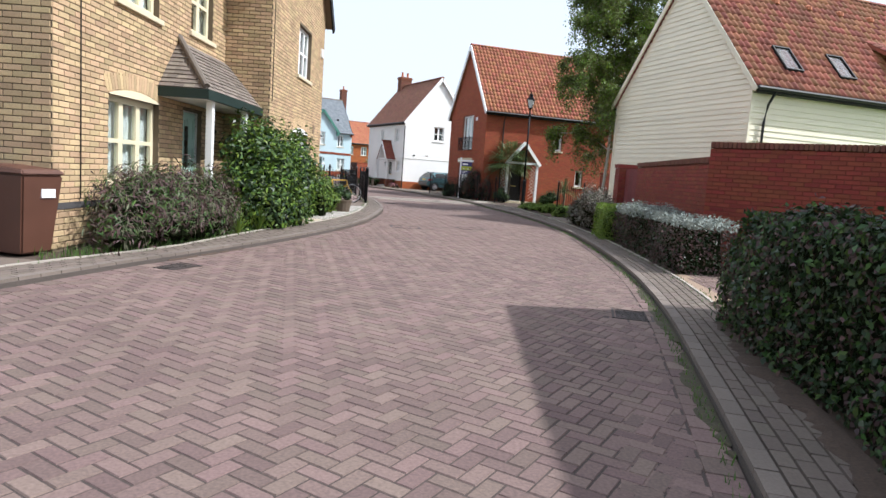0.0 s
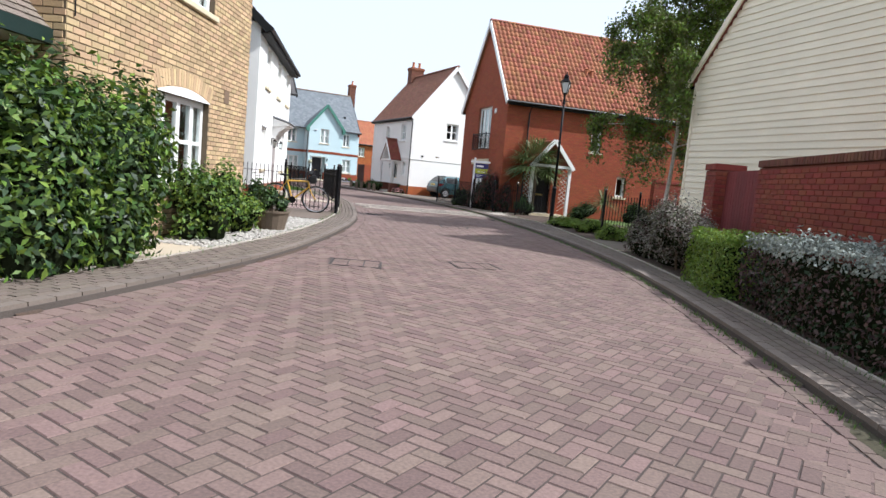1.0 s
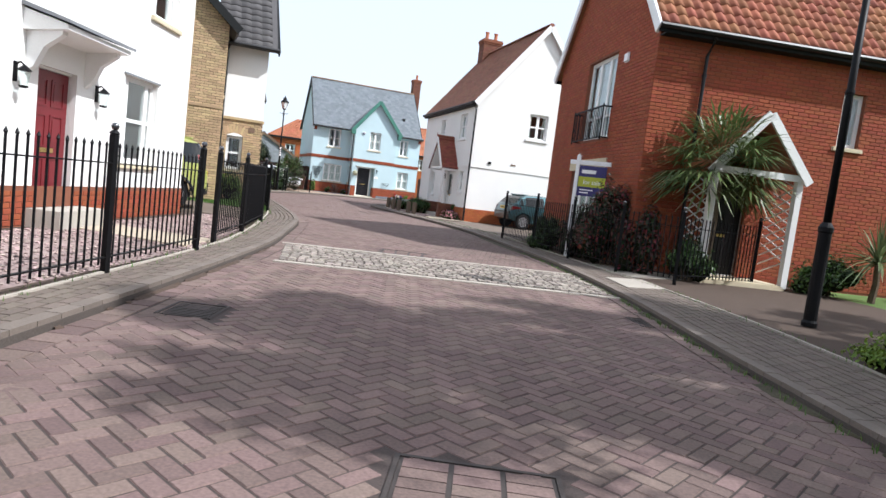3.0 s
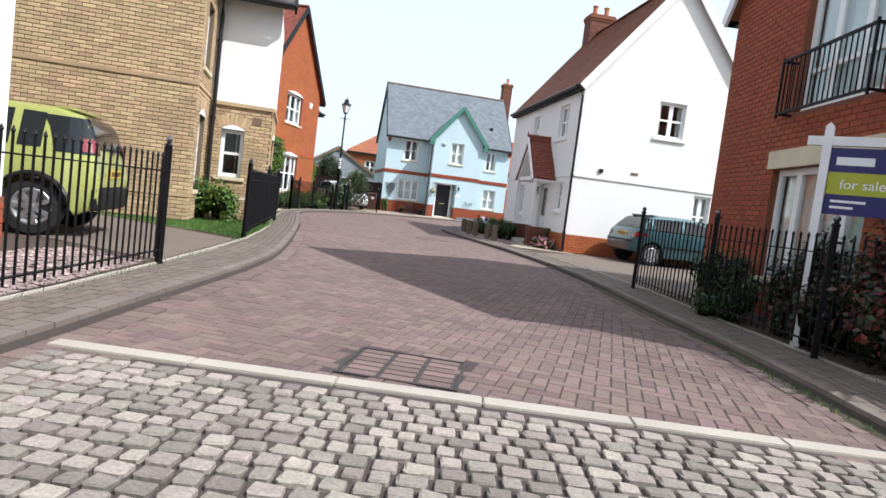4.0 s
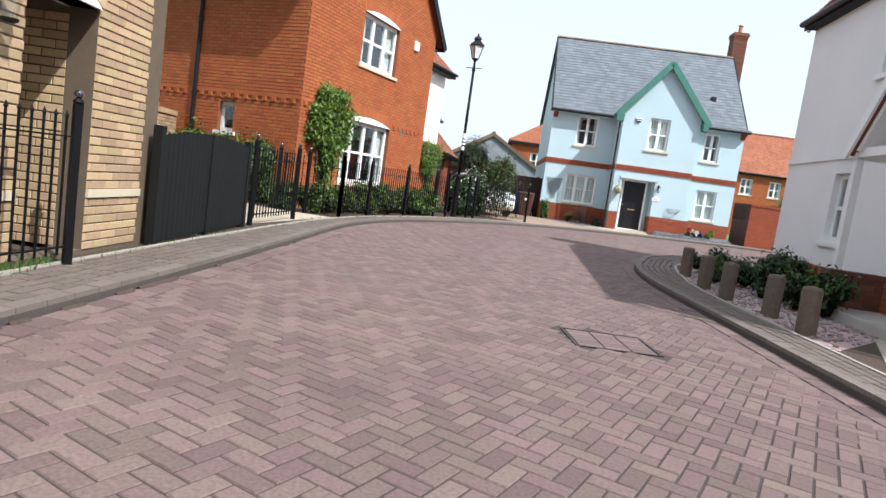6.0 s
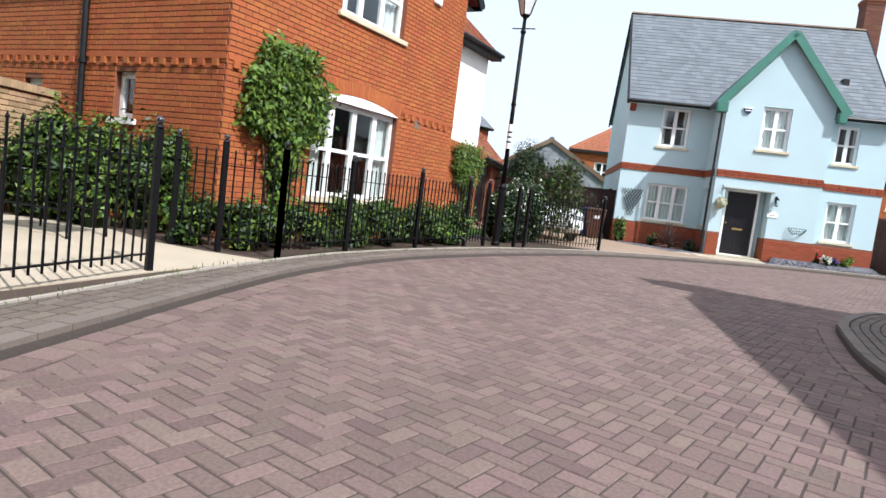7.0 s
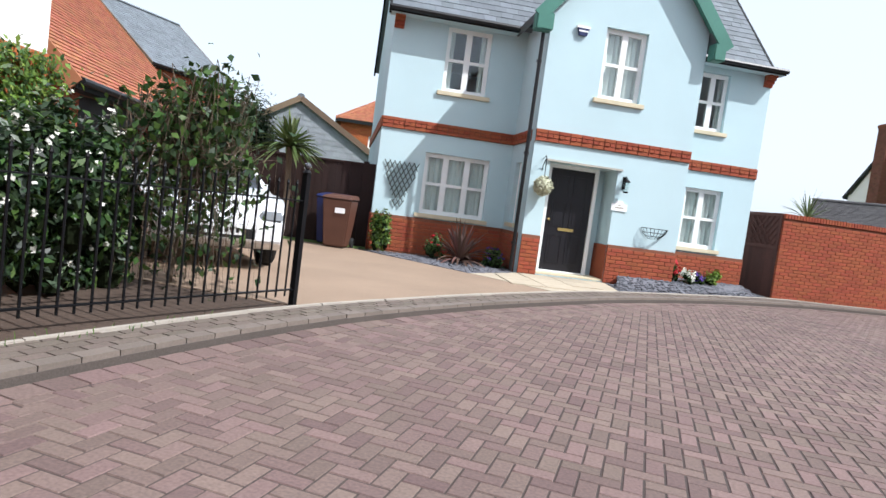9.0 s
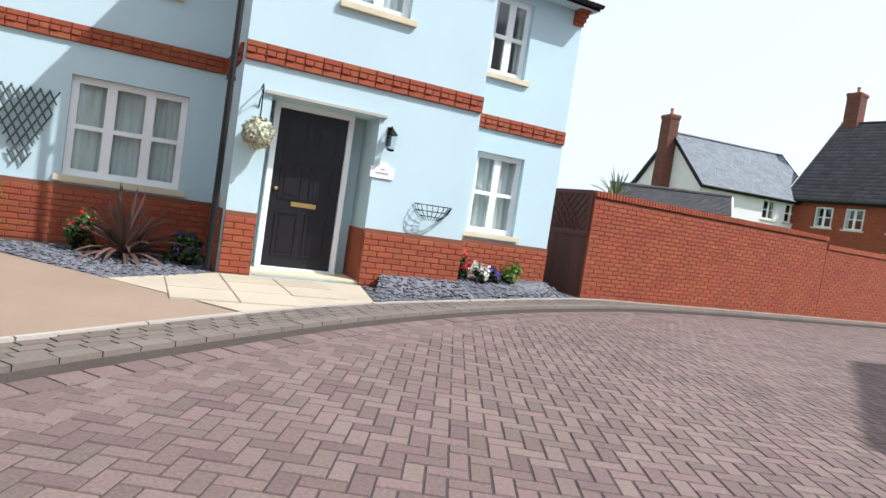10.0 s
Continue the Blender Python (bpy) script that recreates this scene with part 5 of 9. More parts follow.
bricks(buff1, front, 0, 5.8, 0.1, 5.4, [a1, a2, a3, ad], M["brick_buff"], None, (0.05, 0.6, 3.4, 3.3), lim=160)
panel(buff1, SIDE["left"](5.8, 8), 0.0, 7.75, 0, 5.4, [], M["mortar_buff"], (4.0, 9.2))
bricks(buff1, SIDE["left"](5.8, 8), 2.0, 8, 0.1, 5.4, [], M["brick_buff"], None, None)
yr = Y1.inverted() @ YR
panel(buff1, yr, 0, 5.45, 0, 5.6, [b1, b2], M["mortar_buff"], (2.72, 8.6))
bricks(buff1, yr, 0, 5.45, 0.1, 5.6, [b1, b2], M["brick_buff"], (2.72, 8.5), (0.6, 0.6, 5.4, 3.2), lim=140)
panel(buff1, yr @ SIDE["left"](5.45, 7.0), 0.0, 6.75, 0, 5.6, [], M["mortar_buff"])
bricks(buff1, yr @ SIDE["left"](5.45, 7.0), 5.4, 7.0, 0.1, 5.6, [], M["brick_buff"], None, None)
panel(buff1, yr @ SIDE["right"](5.45, 7.0), 0.25, 7.0, 0, 5.6, [], M["mortar_buff"])
panel(buff1, yr @ pose(5.45, 7.0, 0, 0, 0, 180), 0, 5.45, 0, 5.6, [], M["mortar_buff"])
panel(buff1, SIDE["back"](5.8, 8), 0, 5.8, 0, 5.4, [], M["mortar_buff"])
window(buff1, front, *a1[:2], 1.55, 1.27, 3, arch=0.1, paint="paint_cream", cloth="full")
window(buff1, front, *a2[:2], 1.3, 1.2, 3, paint="paint_cream", cloth="full")
window(buff1, front, *a3[:2], 1.05, 1.15, 2, paint="paint_cream", cloth="sides")
window(buff1, yr, *b1[:2], 1.75, 1.3, 4, arch=0.12, cloth="sides", cols_at=[0.4, 0.87, 1.33])
# added near-black board in place of the room's shade
Geo().box(1.3, 1.7, 0.2, 4.4, 1.74, 2.5).ob("room_wall", M["unlit_dark"], buff1, "near-black board standing in for the unlit room behind the window", yr)
window(buff1, yr, *b2[:2], 1.4, 1.2, 3, cloth="sides")
soldier_arch(buff1, front, a1[0], a1[3] + 0.02, 1.55, 0.11, M["brick_buff"])
soldier_arch(buff1, yr, b1[0], b1[3] + 0.02, 1.75, 0.13, M["brick_buff"])
dd = door(buff1, front, ad[0], 0.18, 0.85, 1.95, M["door_mint"], label="pale mint green front door with a slit window", letter=True)
Geo().box(0.36, 0.105, 0.95, 0.5, 0.118, 1.7).ob("pane", M["glass_dark"], dd)
Geo().box(4.3, -0.015, 2.2, 4.52, 0, 2.42).ob("air_brick", M["tile_brown"], buff1, "brown air brick", yr)
Geo().box(4.95, -0.06, 4.35, 5.15, 0, 4.6).ob("alarm_box", M["sign_white"], buff1, "white alarm box", yr, bevel=0.01)
Geo().box(0, -0.02, 0.58, 5.8, 0, 0.66).ob("plinth_course", M["slate_dark"], buff1, "dark engineering brick course", front)
downpipe(buff1, [(-0.06, 0.75, 5.4), (-0.06, 0.75, 0.1)], 0.04)
Geo().tube([(0.55, -0.02, 5.3), (0.56, -0.02, 0.7)], 0.008, 5).ob("cable", M["plastic_black"], buff1, "thin black wall cable")
Geo().tube([(0.12, -0.02, 5.5), (0.12, -0.02, 2.6)], 0.008, 5).ob("cable", M["plastic_black"], buff1, "thin black wall cable", yr)
# porch: hipped lean-to roof on white posts
pz0, pz1, pd0 = 2.42, 3.3, 0.78
pr = math.hypot(pd0, pz1 - pz0)
slope(buff1, (2.75, -pd0, pz0), (1, 0, 0), (0, pd0, pz1 - pz0), 3.05, pr, "plain", M["tile_grey"], keep=lambda x, y: x > y * 0.66, label="brown tiled porch roof", near=(0, 0, 3.05, 1.2))
slope(buff1, (2.75, 0, pz0), (0, -1, 0), (pd0, 0, pz1 - pz0), pd0, pr, "plain", M["tile_grey"], keep=lambda x, y: x < pd0 - y * 0.66, label="brown tiled porch roof")
Geo().tube([(2.75, -pd0, pz0 + 0.05), (2.75 + pd0, 0.0, pz1 + 0.05)], 0.055, 8).ob("hip_tile", M["tile_grey"], buff1, "rounded hip tiles")
Geo().box(2.72, -0.83, 2.27, 5.8, -0.76, 2.42).box(2.72, -0.76, 2.27, 2.8, 0, 2.42).ob("fascia", M["paint_bottle"], buff1, "dark green porch fascia")
Geo().box(2.8, -0.76, 2.27, 5.8, 0, 2.29).ob("soffit", M["paint_white"], buff1)
for x in (3.15, 4.95):
    Geo().box(x, -0.74, 0.1, x + 0.11, -0.63, 2.27).ob("post", M["paint_white"], buff1, "white square porch post", bevel=0.008)
lantern(buff1, front @ at(4.9, 0, 1.8))
slope(buff1, (-0.2, -0.3, 5.35), (1, 0, 0), (0, 4.0, 3.8), 6.0, 5.9, "plain", M["tile_brown"], label="brown tiled roof")
slope(buff1, (6.0, 8.3, 5.35), (-1, 0, 0), (0, -4.0, 3.8), 6.0, 5.9, "plain", M["tile_brown"], label="brown tiled roof")


for sx in (0, 1):
    o = yr @ Vector(((-0.3, 7.0, 5.35) if sx == 0 else (5.75, -0.2, 5.35)))
    av = yr.to_3x3() @ Vector((0, -1 if sx == 0 else 1, 0))
    bv = yr.to_3x3() @ Vector((3.02 * (1 if sx == 0 else -1), 0, 3.2))
    slope(buff1, o, av, bv, 7.2, 4.4, "plain", M["tile_brown"], label="brown tiled roof")
    p, q = yr @ Vector((-0.3 if sx == 0 else 5.75, -0.2, 5.25)), yr @ Vector((2.72, -0.2, 8.6))
    Geo().beam(p, q, 0.05, 0.22).ob("bargeboard", M["paint_dark"], buff1, "dark bargeboard")

# ---- white rendered house behind the railings ----
W1 = pose(-5.72, 28.9, 0, 0, 0, 103.5)
wa, wb, wc, we, wf, wd = (1.2, 1.05, 2.1, 2.32), (6.12, 0.98, 7.28, 2.42), (1.5, 3.55, 2.43, 4.75), (4.25, 3.55, 5.2, 4.75), (6.9, 3.55, 7.9, 4.75), (3.95, 0.3, 4.8, 2.15)
white1 = box_house("house", W1, 8.6, 7.0, 5.1, 8.3, "x", "render_white", "white rendered house with sash windows, brick plinth and canopied door",
                   {"front": [wa, wb, wc, we, wf, wd]}, ("big", "slate_dark", "dark tiled roof"), None, (0.58, "brick_red"), near={"front": (2.4, 0.05, 9.0, 0.6)}, barge="paint_dark", fascia="paint_dark")
for q in (wa, wb, wc, we, wf):
    window(white1, front, q[0], q[1], q[2] - q[0], q[3] - q[1], 1, cloth="half", cols_at=[(q[2] - q[0]) * 0.2, (q[2] - q[0]) * 0.8], label="white vertical sash window")
    Geo().box(q[0] - 0.05, -0.03, q[3], q[2] + 0.05, 0, q[3] + 0.03).ob("drip", M["lead"], white1, "thin drip moulding", front)
door(white1, front, wd[0], 0.3, 0.85, 1.82, M["door_maroon"], label="maroon panelled front door")
Geo().prism([(-0.55, 2.62), (-0.55, 2.56), (0.0, 2.5), (0.0, 2.76)], 3.6, 5.15, "x").ob("canopy", M["paint_white"], white1, "white hipped door canopy on brackets")
Geo().prism([(-0.6, 2.63), (0.0, 2.79), (0.0, 2.84), (-0.6, 2.67)], 3.55, 5.2, "x").ob("canopy_roof", M["lead"], white1, "grey lead canopy top")
for x in (3.68, 4.97):
    Geo().prism([(0, 2.0), (-0.1, 2.08), (-0.22, 2.33), (-0.44, 2.5), (-0.44, 2.58), (0, 2.5)], x, x + 0.1, "x").ob("bracket", M["paint_white"], white1, "curved white canopy bracket")
lantern(white1, front @ at(3.5, 0, 1.95))
lantern(white1, front @ at(5.3, 0, 1.95))
Geo().box(3.8, -0.5, 0.05, 5.0, -0.031, 0.3).ob("step", M["stone_grey"], white1, "stone doorstep", bevel=0.01)
downpipe(white1, [(-0.08, 0.42, 5.0), (-0.08, 0.42, 0.1)], 0.04)

# ---- buff brick house with the arched doorway ----
Y2 = pose(-11.6, 44.2, 0, 0, 0, 36)
buff2 = thing("house", Y2, "buff brick house with white arched windows and white-rendered upper storey", "house")
c1, c2 = (0.3, 1.05, 0.8, 2.12), (0.5, 0.7, 1.35, 2.25)
s1 = pose(0, 0, 0)
panel(buff2, s1, 0, 1.38, 0, 2.72, [c1], M["mortar_buff"])
bricks(buff2, s1, 0, 1.38, 0.1, 2.7, [c1], M["brick_buff"], None, (0, 0.1, 1.38, 2.6), lim=130)
panel(buff2, at(0, 0.02, 0), 0, 1.38, 2.72, 5.05, [], M["render_white"], label="white rendered upper wall")
e1 = pose(1.38, 0, 0, 0, 0, 90)
arch_d = (1.25, 0.1, 2.1, 2.1)
panel(buff2, e1, 0.25, 2.95, 0, 2.72, [arch_d], M["mortar_buff"])
bricks(buff2, e1, 0, 2.95, 0.1, 2.7, [arch_d], M["brick_buff"], None, (0, 0.1, 2.95, 2.6), lim=170)
panel(buff2, e1 @ at(0, 0.02, 0), 0.27, 2.95, 2.72, 5.05, [], M["render_white"], label="white rendered upper wall")
for mm, ln in ((s1, 1.38), (e1, 2.95)):
    Geo().box(0, -0.05, 2.64, ln, 0.0, 2.72).ob("coping", M["brick_buff"], buff2, "projecting brick coping", mm)
    for a, b in ([(0, ln)] if ln < 2 else [(0, arch_d[0]), (arch_d[2], ln)]):
        Geo().box(a, -0.025, 0.55, b, 0.0, 0.62).ob("plinth_course", M["stone"], buff2, "pale plinth course", mm)
window(buff2, s1, *c1[:2], 0.5, 1.07, 1, arch=0.09, cloth="")
soldier_arch(buff2, s1, c1[0], c1[3] + 0.02, 0.5, 0.1, M["brick_buff"])
soldier_arch(buff2, e1, arch_d[0], arch_d[3] + 0.02, 0.85, 0.12, M["brick_buff"])
Geo().prism([(0, 0), (0.85, 0), (0.7, 0.09), (0.42, 0.13), (0.15, 0.09)], -0.03, 0.3, "y").ob("door_head", M["paint_white"], buff2, "white arched door head", e1 @ at(arch_d[0], 0, 2.1))
for rx, rt in ((arch_d[2], -90), (arch_d[0], 90)):
    rm = e1 @ pose(rx, 0.8 if rt < 0 else 0.25, 0, 0, 0, rt)
    Geo().box(0, 0.006, 0.1, 0.55, 0.1, 2.2).ob("reveal", M["mortar_buff"], buff2, "brick side of the porch recess", rm)
    bricks(buff2, rm @ at(0, 0.005, 0), 0, 0.55, 0.1, 2.1, [], M["brick_buff"])
Geo().box(arch_d[0] - 0.1, 0.25, 2.2, arch_d[2] + 0.1, 0.8, 2.26).ob("recess_ceiling", M["paint_white"], buff2, "white ceiling of the porch recess", e1)
Geo().box(arch_d[0], 0.8, 0.1, arch_d[2], 0.85, 2.2).ob("door", M["paint_white"], buff2, "white front door inside the arch", e1)
Geo().box(0.95, -0.02, 2.3, 1.15, 0, 2.46).ob("air_brick", M["tile_brown"], buff2, "brown air brick", s1)
lantern(buff2, e1 @ at(0.95, 0, 1.9))
blk = pose(-8, -1.95, 0)
panel(buff2, blk, 0, 8, 0, 5.2, [], M["mortar_buff"], (4.0, 8.8))
bricks(buff2, blk, 0, 8, 0.1, 5.2, [], M["brick_buff"], (4.0, 8.7), None)
rb = pose(0, -1.95, 0, 0, 0, 90)
panel(buff2, rb, 0.25, 6.5, 0, 5.2, [c2, (0.5, 3.2, 1.35, 4.5)], M["mortar_buff"])
bricks(buff2, rb, 0, 1.95, 0.1, 5.2, [c2, (0.5, 3.2, 1.35, 4.5)], M["brick_buff"], None, None)
window(buff2, rb, *c2[:2], 0.85, 1.55, 2, arch=0.12, cloth="sides")
window(buff2, rb, 0.5, 3.2, 0.85, 1.3, 2, cloth="sides")
soldier_arch(buff2, rb, c2[0], c2[3] + 0.02, 0.85, 0.14, M["brick_buff"])
for z in (0.55, 2.75):
    Geo().box(0, -0.025, z, 8, 0, z + 0.07).ob("string_course", M["brick_buff"], buff2, "projecting brick string course", blk)
    Geo().box(0, -0.025, z, 1.95, 0, z + 0.07).ob("string_course", M["brick_buff"], buff2, "projecting brick string course", rb)
panel(buff2, pose(-8, 5, 0, 0, 0, -90), 0, 6.7, 0, 5.2, [], M["mortar_buff"])
panel(buff2, pose(1.38, 3.2, 0, 0, 0, 180), 0, 1.3, 0, 2.72, [], M["mortar_buff"])
bricks(buff2, pose(1.38, 3.2, 0, 0, 0, 180), 0, 1.3, 0.1, 2.7, [], M["brick_buff"])
panel(buff2, pose(1.38, 3.18, 0, 0, 0, 180), 0.02, 1.3, 2.72, 5.05, [], M["render_white"])
slope(buff2, (-0.2, -0.35, 4.98), (1, 0, 0), (0, 2.2, 2.4), 1.85, 3.2, "big", M["slate_dark"], label="dark interlocking tiled roof")
slope(buff2, (-8.3, 5.2, 5.1), (0, -1, 0), (4.3, 0, 3.7), 7.4, 5.7, "big", M["slate_dark"], label="dark interlocking tiled roof")
slope(buff2, (0.3, -2.2, 5.1), (0, 1, 0), (-4.3, 0, 3.7), 7.4, 5.7, "big", M["slate_dark"], label="dark interlocking tiled roof")
for x in (-8.3, 0.3):
    Geo().beam((x, -2.2, 5.0), (-4, -2.2, 8.75), 0.05, 0.22).ob("bargeboard", M["paint_dark"], buff2, "dark bargeboard")
Geo().tube([(-0.2, -0.42, 4.98), (1.65, -0.42, 4.98)], 0.055, 8).ob("gutter", M["plastic_black"], buff2, "black half-round gutter")
Geo().beam((1.66, -0.35, 4.9), (1.66, 1.9, 7.3), 0.05, 0.2).ob("bargeboard", M["paint_dark"], buff2, "dark bargeboard")
downpipe(buff2, [(0.12, -0.35, 4.9), (0.1, -0.08, 4.6), (0.1, -0.06, 0.1)], 0.045)

# ---- houses farther off ----
def far_house(x, y, turn, w, d, eave, top, along, wall, roof, label, wins=(), kind="plain", brick=None, barge="paint_white"):
    ops = {"front": [q for q in wins]}
    h = box_house("house", pose(x, y, 0, 0, 0, turn), w, d, eave, top, along, wall, label, ops, (kind, roof, "tiled roof"), brick, barge=barge, fascia="paint_dark")
    for q in wins:
        window(h, front, q[0], q[1], q[2] - q[0], q[3] - q[1], 2, cloth="sides")
    return h


f1 = far_house(-20.6, 94.8, 32, 7.0, 6.5, 5.0, 8.1, "x", "mortar_red", "tile_orange", "distant red brick house with an orange roof", [(0.9, 3.2, 1.75, 4.4), (2.3, 3.2, 3.2, 4.4), (4.4, 3.2, 5.3, 4.4)], brick="brick_orange")
f2 = far_house(-32.0, 75.4, 38, 7.4, 6.0, 2.2, 4.4, "y", "slate_pale", "slate", "low grey slate-hung outbuilding gable", kind="slate", barge="tile_brown")
slope(f2, (0, -0.02, 0), (1, 0, 0), (0, 0, 1), 7.4, 4.4, "slate", M["slate_pale"], keep=lambda x, y: y < 2.1 + 2.2 * (1 - abs(x - 3.7) / 3.7), name="slate_hanging", label="slate-hung gable wall")
f3 = thing("house", pose(-33.0, 86.0, 0, 0, 0, 34), "distant orange brick house with an orange hipped roof", "house")
f3w = (1.5, 2.9, 2.55, 4.15)
for sd3, ln in (("front", 7.0), ("left", 6.0), ("right", 6.0), ("back", 7.0)):
    in3 = 0.26 if ln < 7 else 0.0
    panel(f3, SIDE[sd3](7.0, 6.0), in3, ln - in3, 0, 4.9, [f3w] if sd3 == "front" else [], M["mortar_red"])
bricks(f3, front, 0, 7.0, 0.1, 4.9, [f3w], M["brick_orange"])
bricks(f3, SIDE["left"](7.0, 6.0), 0, 6.0, 0.1, 4.9, [], M["brick_orange"])
window(f3, front, *f3w[:2], 1.05, 1.25, 2, cloth="sides")
for o3, a3d, b3d, ln in (((-0.3, -0.3, 4.85), (1, 0, 0), (0, 3.3, 2.2), 7.6), ((-0.3, 6.3, 4.85), (0, -1, 0), (3.3, 0, 2.2), 6.6), ((7.3, 6.3, 4.85), (-1, 0, 0), (0, -3.3, 2.2), 7.6), ((7.3, -0.3, 4.85), (0, 1, 0), (-3.3, 0, 2.2), 6.6)):
    slope(f3, o3, a3d, b3d, ln, 3.97, "plain", M["tile_orange"], keep=lambda x, y, ln=ln: y * 0.82 < x + 0.15 and x < ln + 0.15 - y * 0.82, label="orange hipped roof slope")
Geo().box(-0.3, -0.3, 4.68, 7.3, -0.26, 4.86).box(-0.3, -0.26, 4.68, -0.26, 6.3, 4.86).ob("fascia", M["paint_dark"], f3, "dark eaves fascia")
f4 = far_house(-37.7, 78.0, 94, 5.0, 7.6, 5.7, 8.6, "x", "mortar_red", "slate", "distant house with a grey slate roof", [(1.2, 3.2, 2.0, 4.2)], kind="slate", brick="brick_red", barge="tile_brown")
f5 = far_house(-5.0, 99.2, 25, 8.0, 6.4, 5.0, 7.9, "x", "render_white", "slate", "distant white gabled house with a grey slate roof", [(4.4, 3.6, 5.3, 4.7), (6.0, 3.6, 6.9, 4.7)], kind="slate", barge="paint_dark")
chimney(f5, -0.62, 2.8, 0.6, 0.9, 0, 8.95, "brick_brown")
f6 = far_house(0.66, 102.4, -50, 8.4, 9.4, 5.2, 10.3, "x", "mortar_red", "slate_dark", "distant dark red brick house with a slate roof", [(1.7, 3.55, 2.7, 4.7), (3.3, 3.55, 4.3, 4.7), (5.5, 3.55, 6.5, 4.7)], kind="big", brick="brick_red")
chimney(f6, 0.1, 4.3, 0.8, 0.8, 9, 12.2, "brick_brown")
f7 = far_house(-11.5, 83.4, -12, 3.6, 4.0, 1.95, 3.0, "x", "mortar_red", "slate_dark", "low brick garage behind the garden wall", brick="brick_red")
# houses out of sight that cast the afternoon shadows across the street
side_a = box_house("house", pose(6.3, 10.8, 0, 0, 0, -88), 9.8, 7.0, 5.2, 7.6, "x", "render_white", "plain white house beyond the hedge", {}, ("plain", "tile_brown", "brown tiled roof"))
side_b = box_house("house", pose(4.8, 75.1, 0, 0, 0, 221), 12.4, 8.0, 7.5, 10.8, "y", "render_white", "plain white house at the inner side of the bend", {}, ("plain", "tile_brown", "brown tiled roof"))


# ---- paving ----
def shift_line(line, d):
    """The line moved d to its right-hand side."""
    out = []
    for i, p in enumerate(line):
        u = (line[min(i + 1, len(line) - 1)] - line[max(i - 1, 0)]).normalized()
        out.append(p + Vector((u.y, -u.x, 0)) * d)
    return out


def inside_many(poly, pts):
    px, py = np.array([p[0] for p in poly]), np.array([p[1] for p in poly])
    qx, qy = np.roll(px, -1), np.roll(py, -1)
    c = np.zeros(len(pts), int)
    x, y = pts[:, 0], pts[:, 1]
    for ax, ay, bx, by in zip(px, py, qx, qy):
        if ay != by:
            c += ((ay > y) != (by > y)) & (x < (bx - ax) * (y - ay) / (by - ay) + ax)
    return c % 2 == 1


def blocks(name, rects, top, low, material, parent, near=None, label="", lim=300, inset=0.005):
    """Paving blocks (x, y, turn, length, width): those in the box near as pieces, the rest joined."""
    rng = random.Random(len(rects))
    g = Geo()
    shared = {}
    n = 0
    faces = [(4, 5, 6, 7), (0, 1, 5, 4), (1, 2, 6, 5), (2, 3, 7, 6), (3, 0, 4, 7)]
    for x, y, a, ln, wd in rects:
        dz = rng.uniform(-0.0025, 0.0015)
        c, s = math.cos(a), math.sin(a)
        hl, hw = ln / 2, wd / 2
        loc = [(-hl, -hw, low), (hl, -hw, low), (hl, hw, low), (-hl, hw, low)]
        hl, hw = hl - inset, hw - inset
        loc += [(-hl, -hw, top), (hl, -hw, top), (hl, hw, top), (-hl, hw, top)]
        if near and near[0] < x < near[2] and near[1] < y < near[3] and n < lim:
            key = (round(ln, 3), round(wd, 3))
            if key not in shared:
                shared[key] = Geo().add(loc, faces).mesh(name, material)
            piece(name, shared[key], parent, Matrix.Translation((x, y, dz)) @ Matrix.Rotation(a + rng.uniform(-0.008, 0.008), 4, "Z"))
            n += 1
        else:
            g.add([(x + c * p - s * q, y + s * p + c * q, r + dz) for p, q, r in loc], faces)
    if g.f:
        g.ob(name + "_field", material, parent, label, kind="stuff")


road_in = [*shift_line(KERB_L, 0.2), *shift_line(KERB_R, -0.2)[::-1]]
STRIP = [(-3.46, 33.4), (1.02, 34.9), (0.3, 37.1), (-4.42, 35.45)]
COVERS = [("gully", 3.0, 11.3, 80, 0.5, 0.42), ("gully", -2.35, 12.0, 74, 0.5, 0.4), ("manhole_cover", -0.5, 19.9, 10, 0.7, 0.62), ("manhole_cover", 1.1, 20.9, 20, 0.7, 0.62), ("manhole_cover", 0.2, 28.3, 10, 0.72, 0.62), ("manhole_cover", -2.7, 36.6, 15, 0.75, 0.7), ("gully", -2.45, 30.3, 105, 0.5, 0.42), ("gully", 1.25, 33.2, 108, 0.5, 0.4), ("manhole_cover", -8.0, 49.3, 40, 0.7, 0.6)]
mid_a, mid_b = Vector((-3.94, 34.4, 0)), Vector((0.66, 36.0, 0))
rects = []
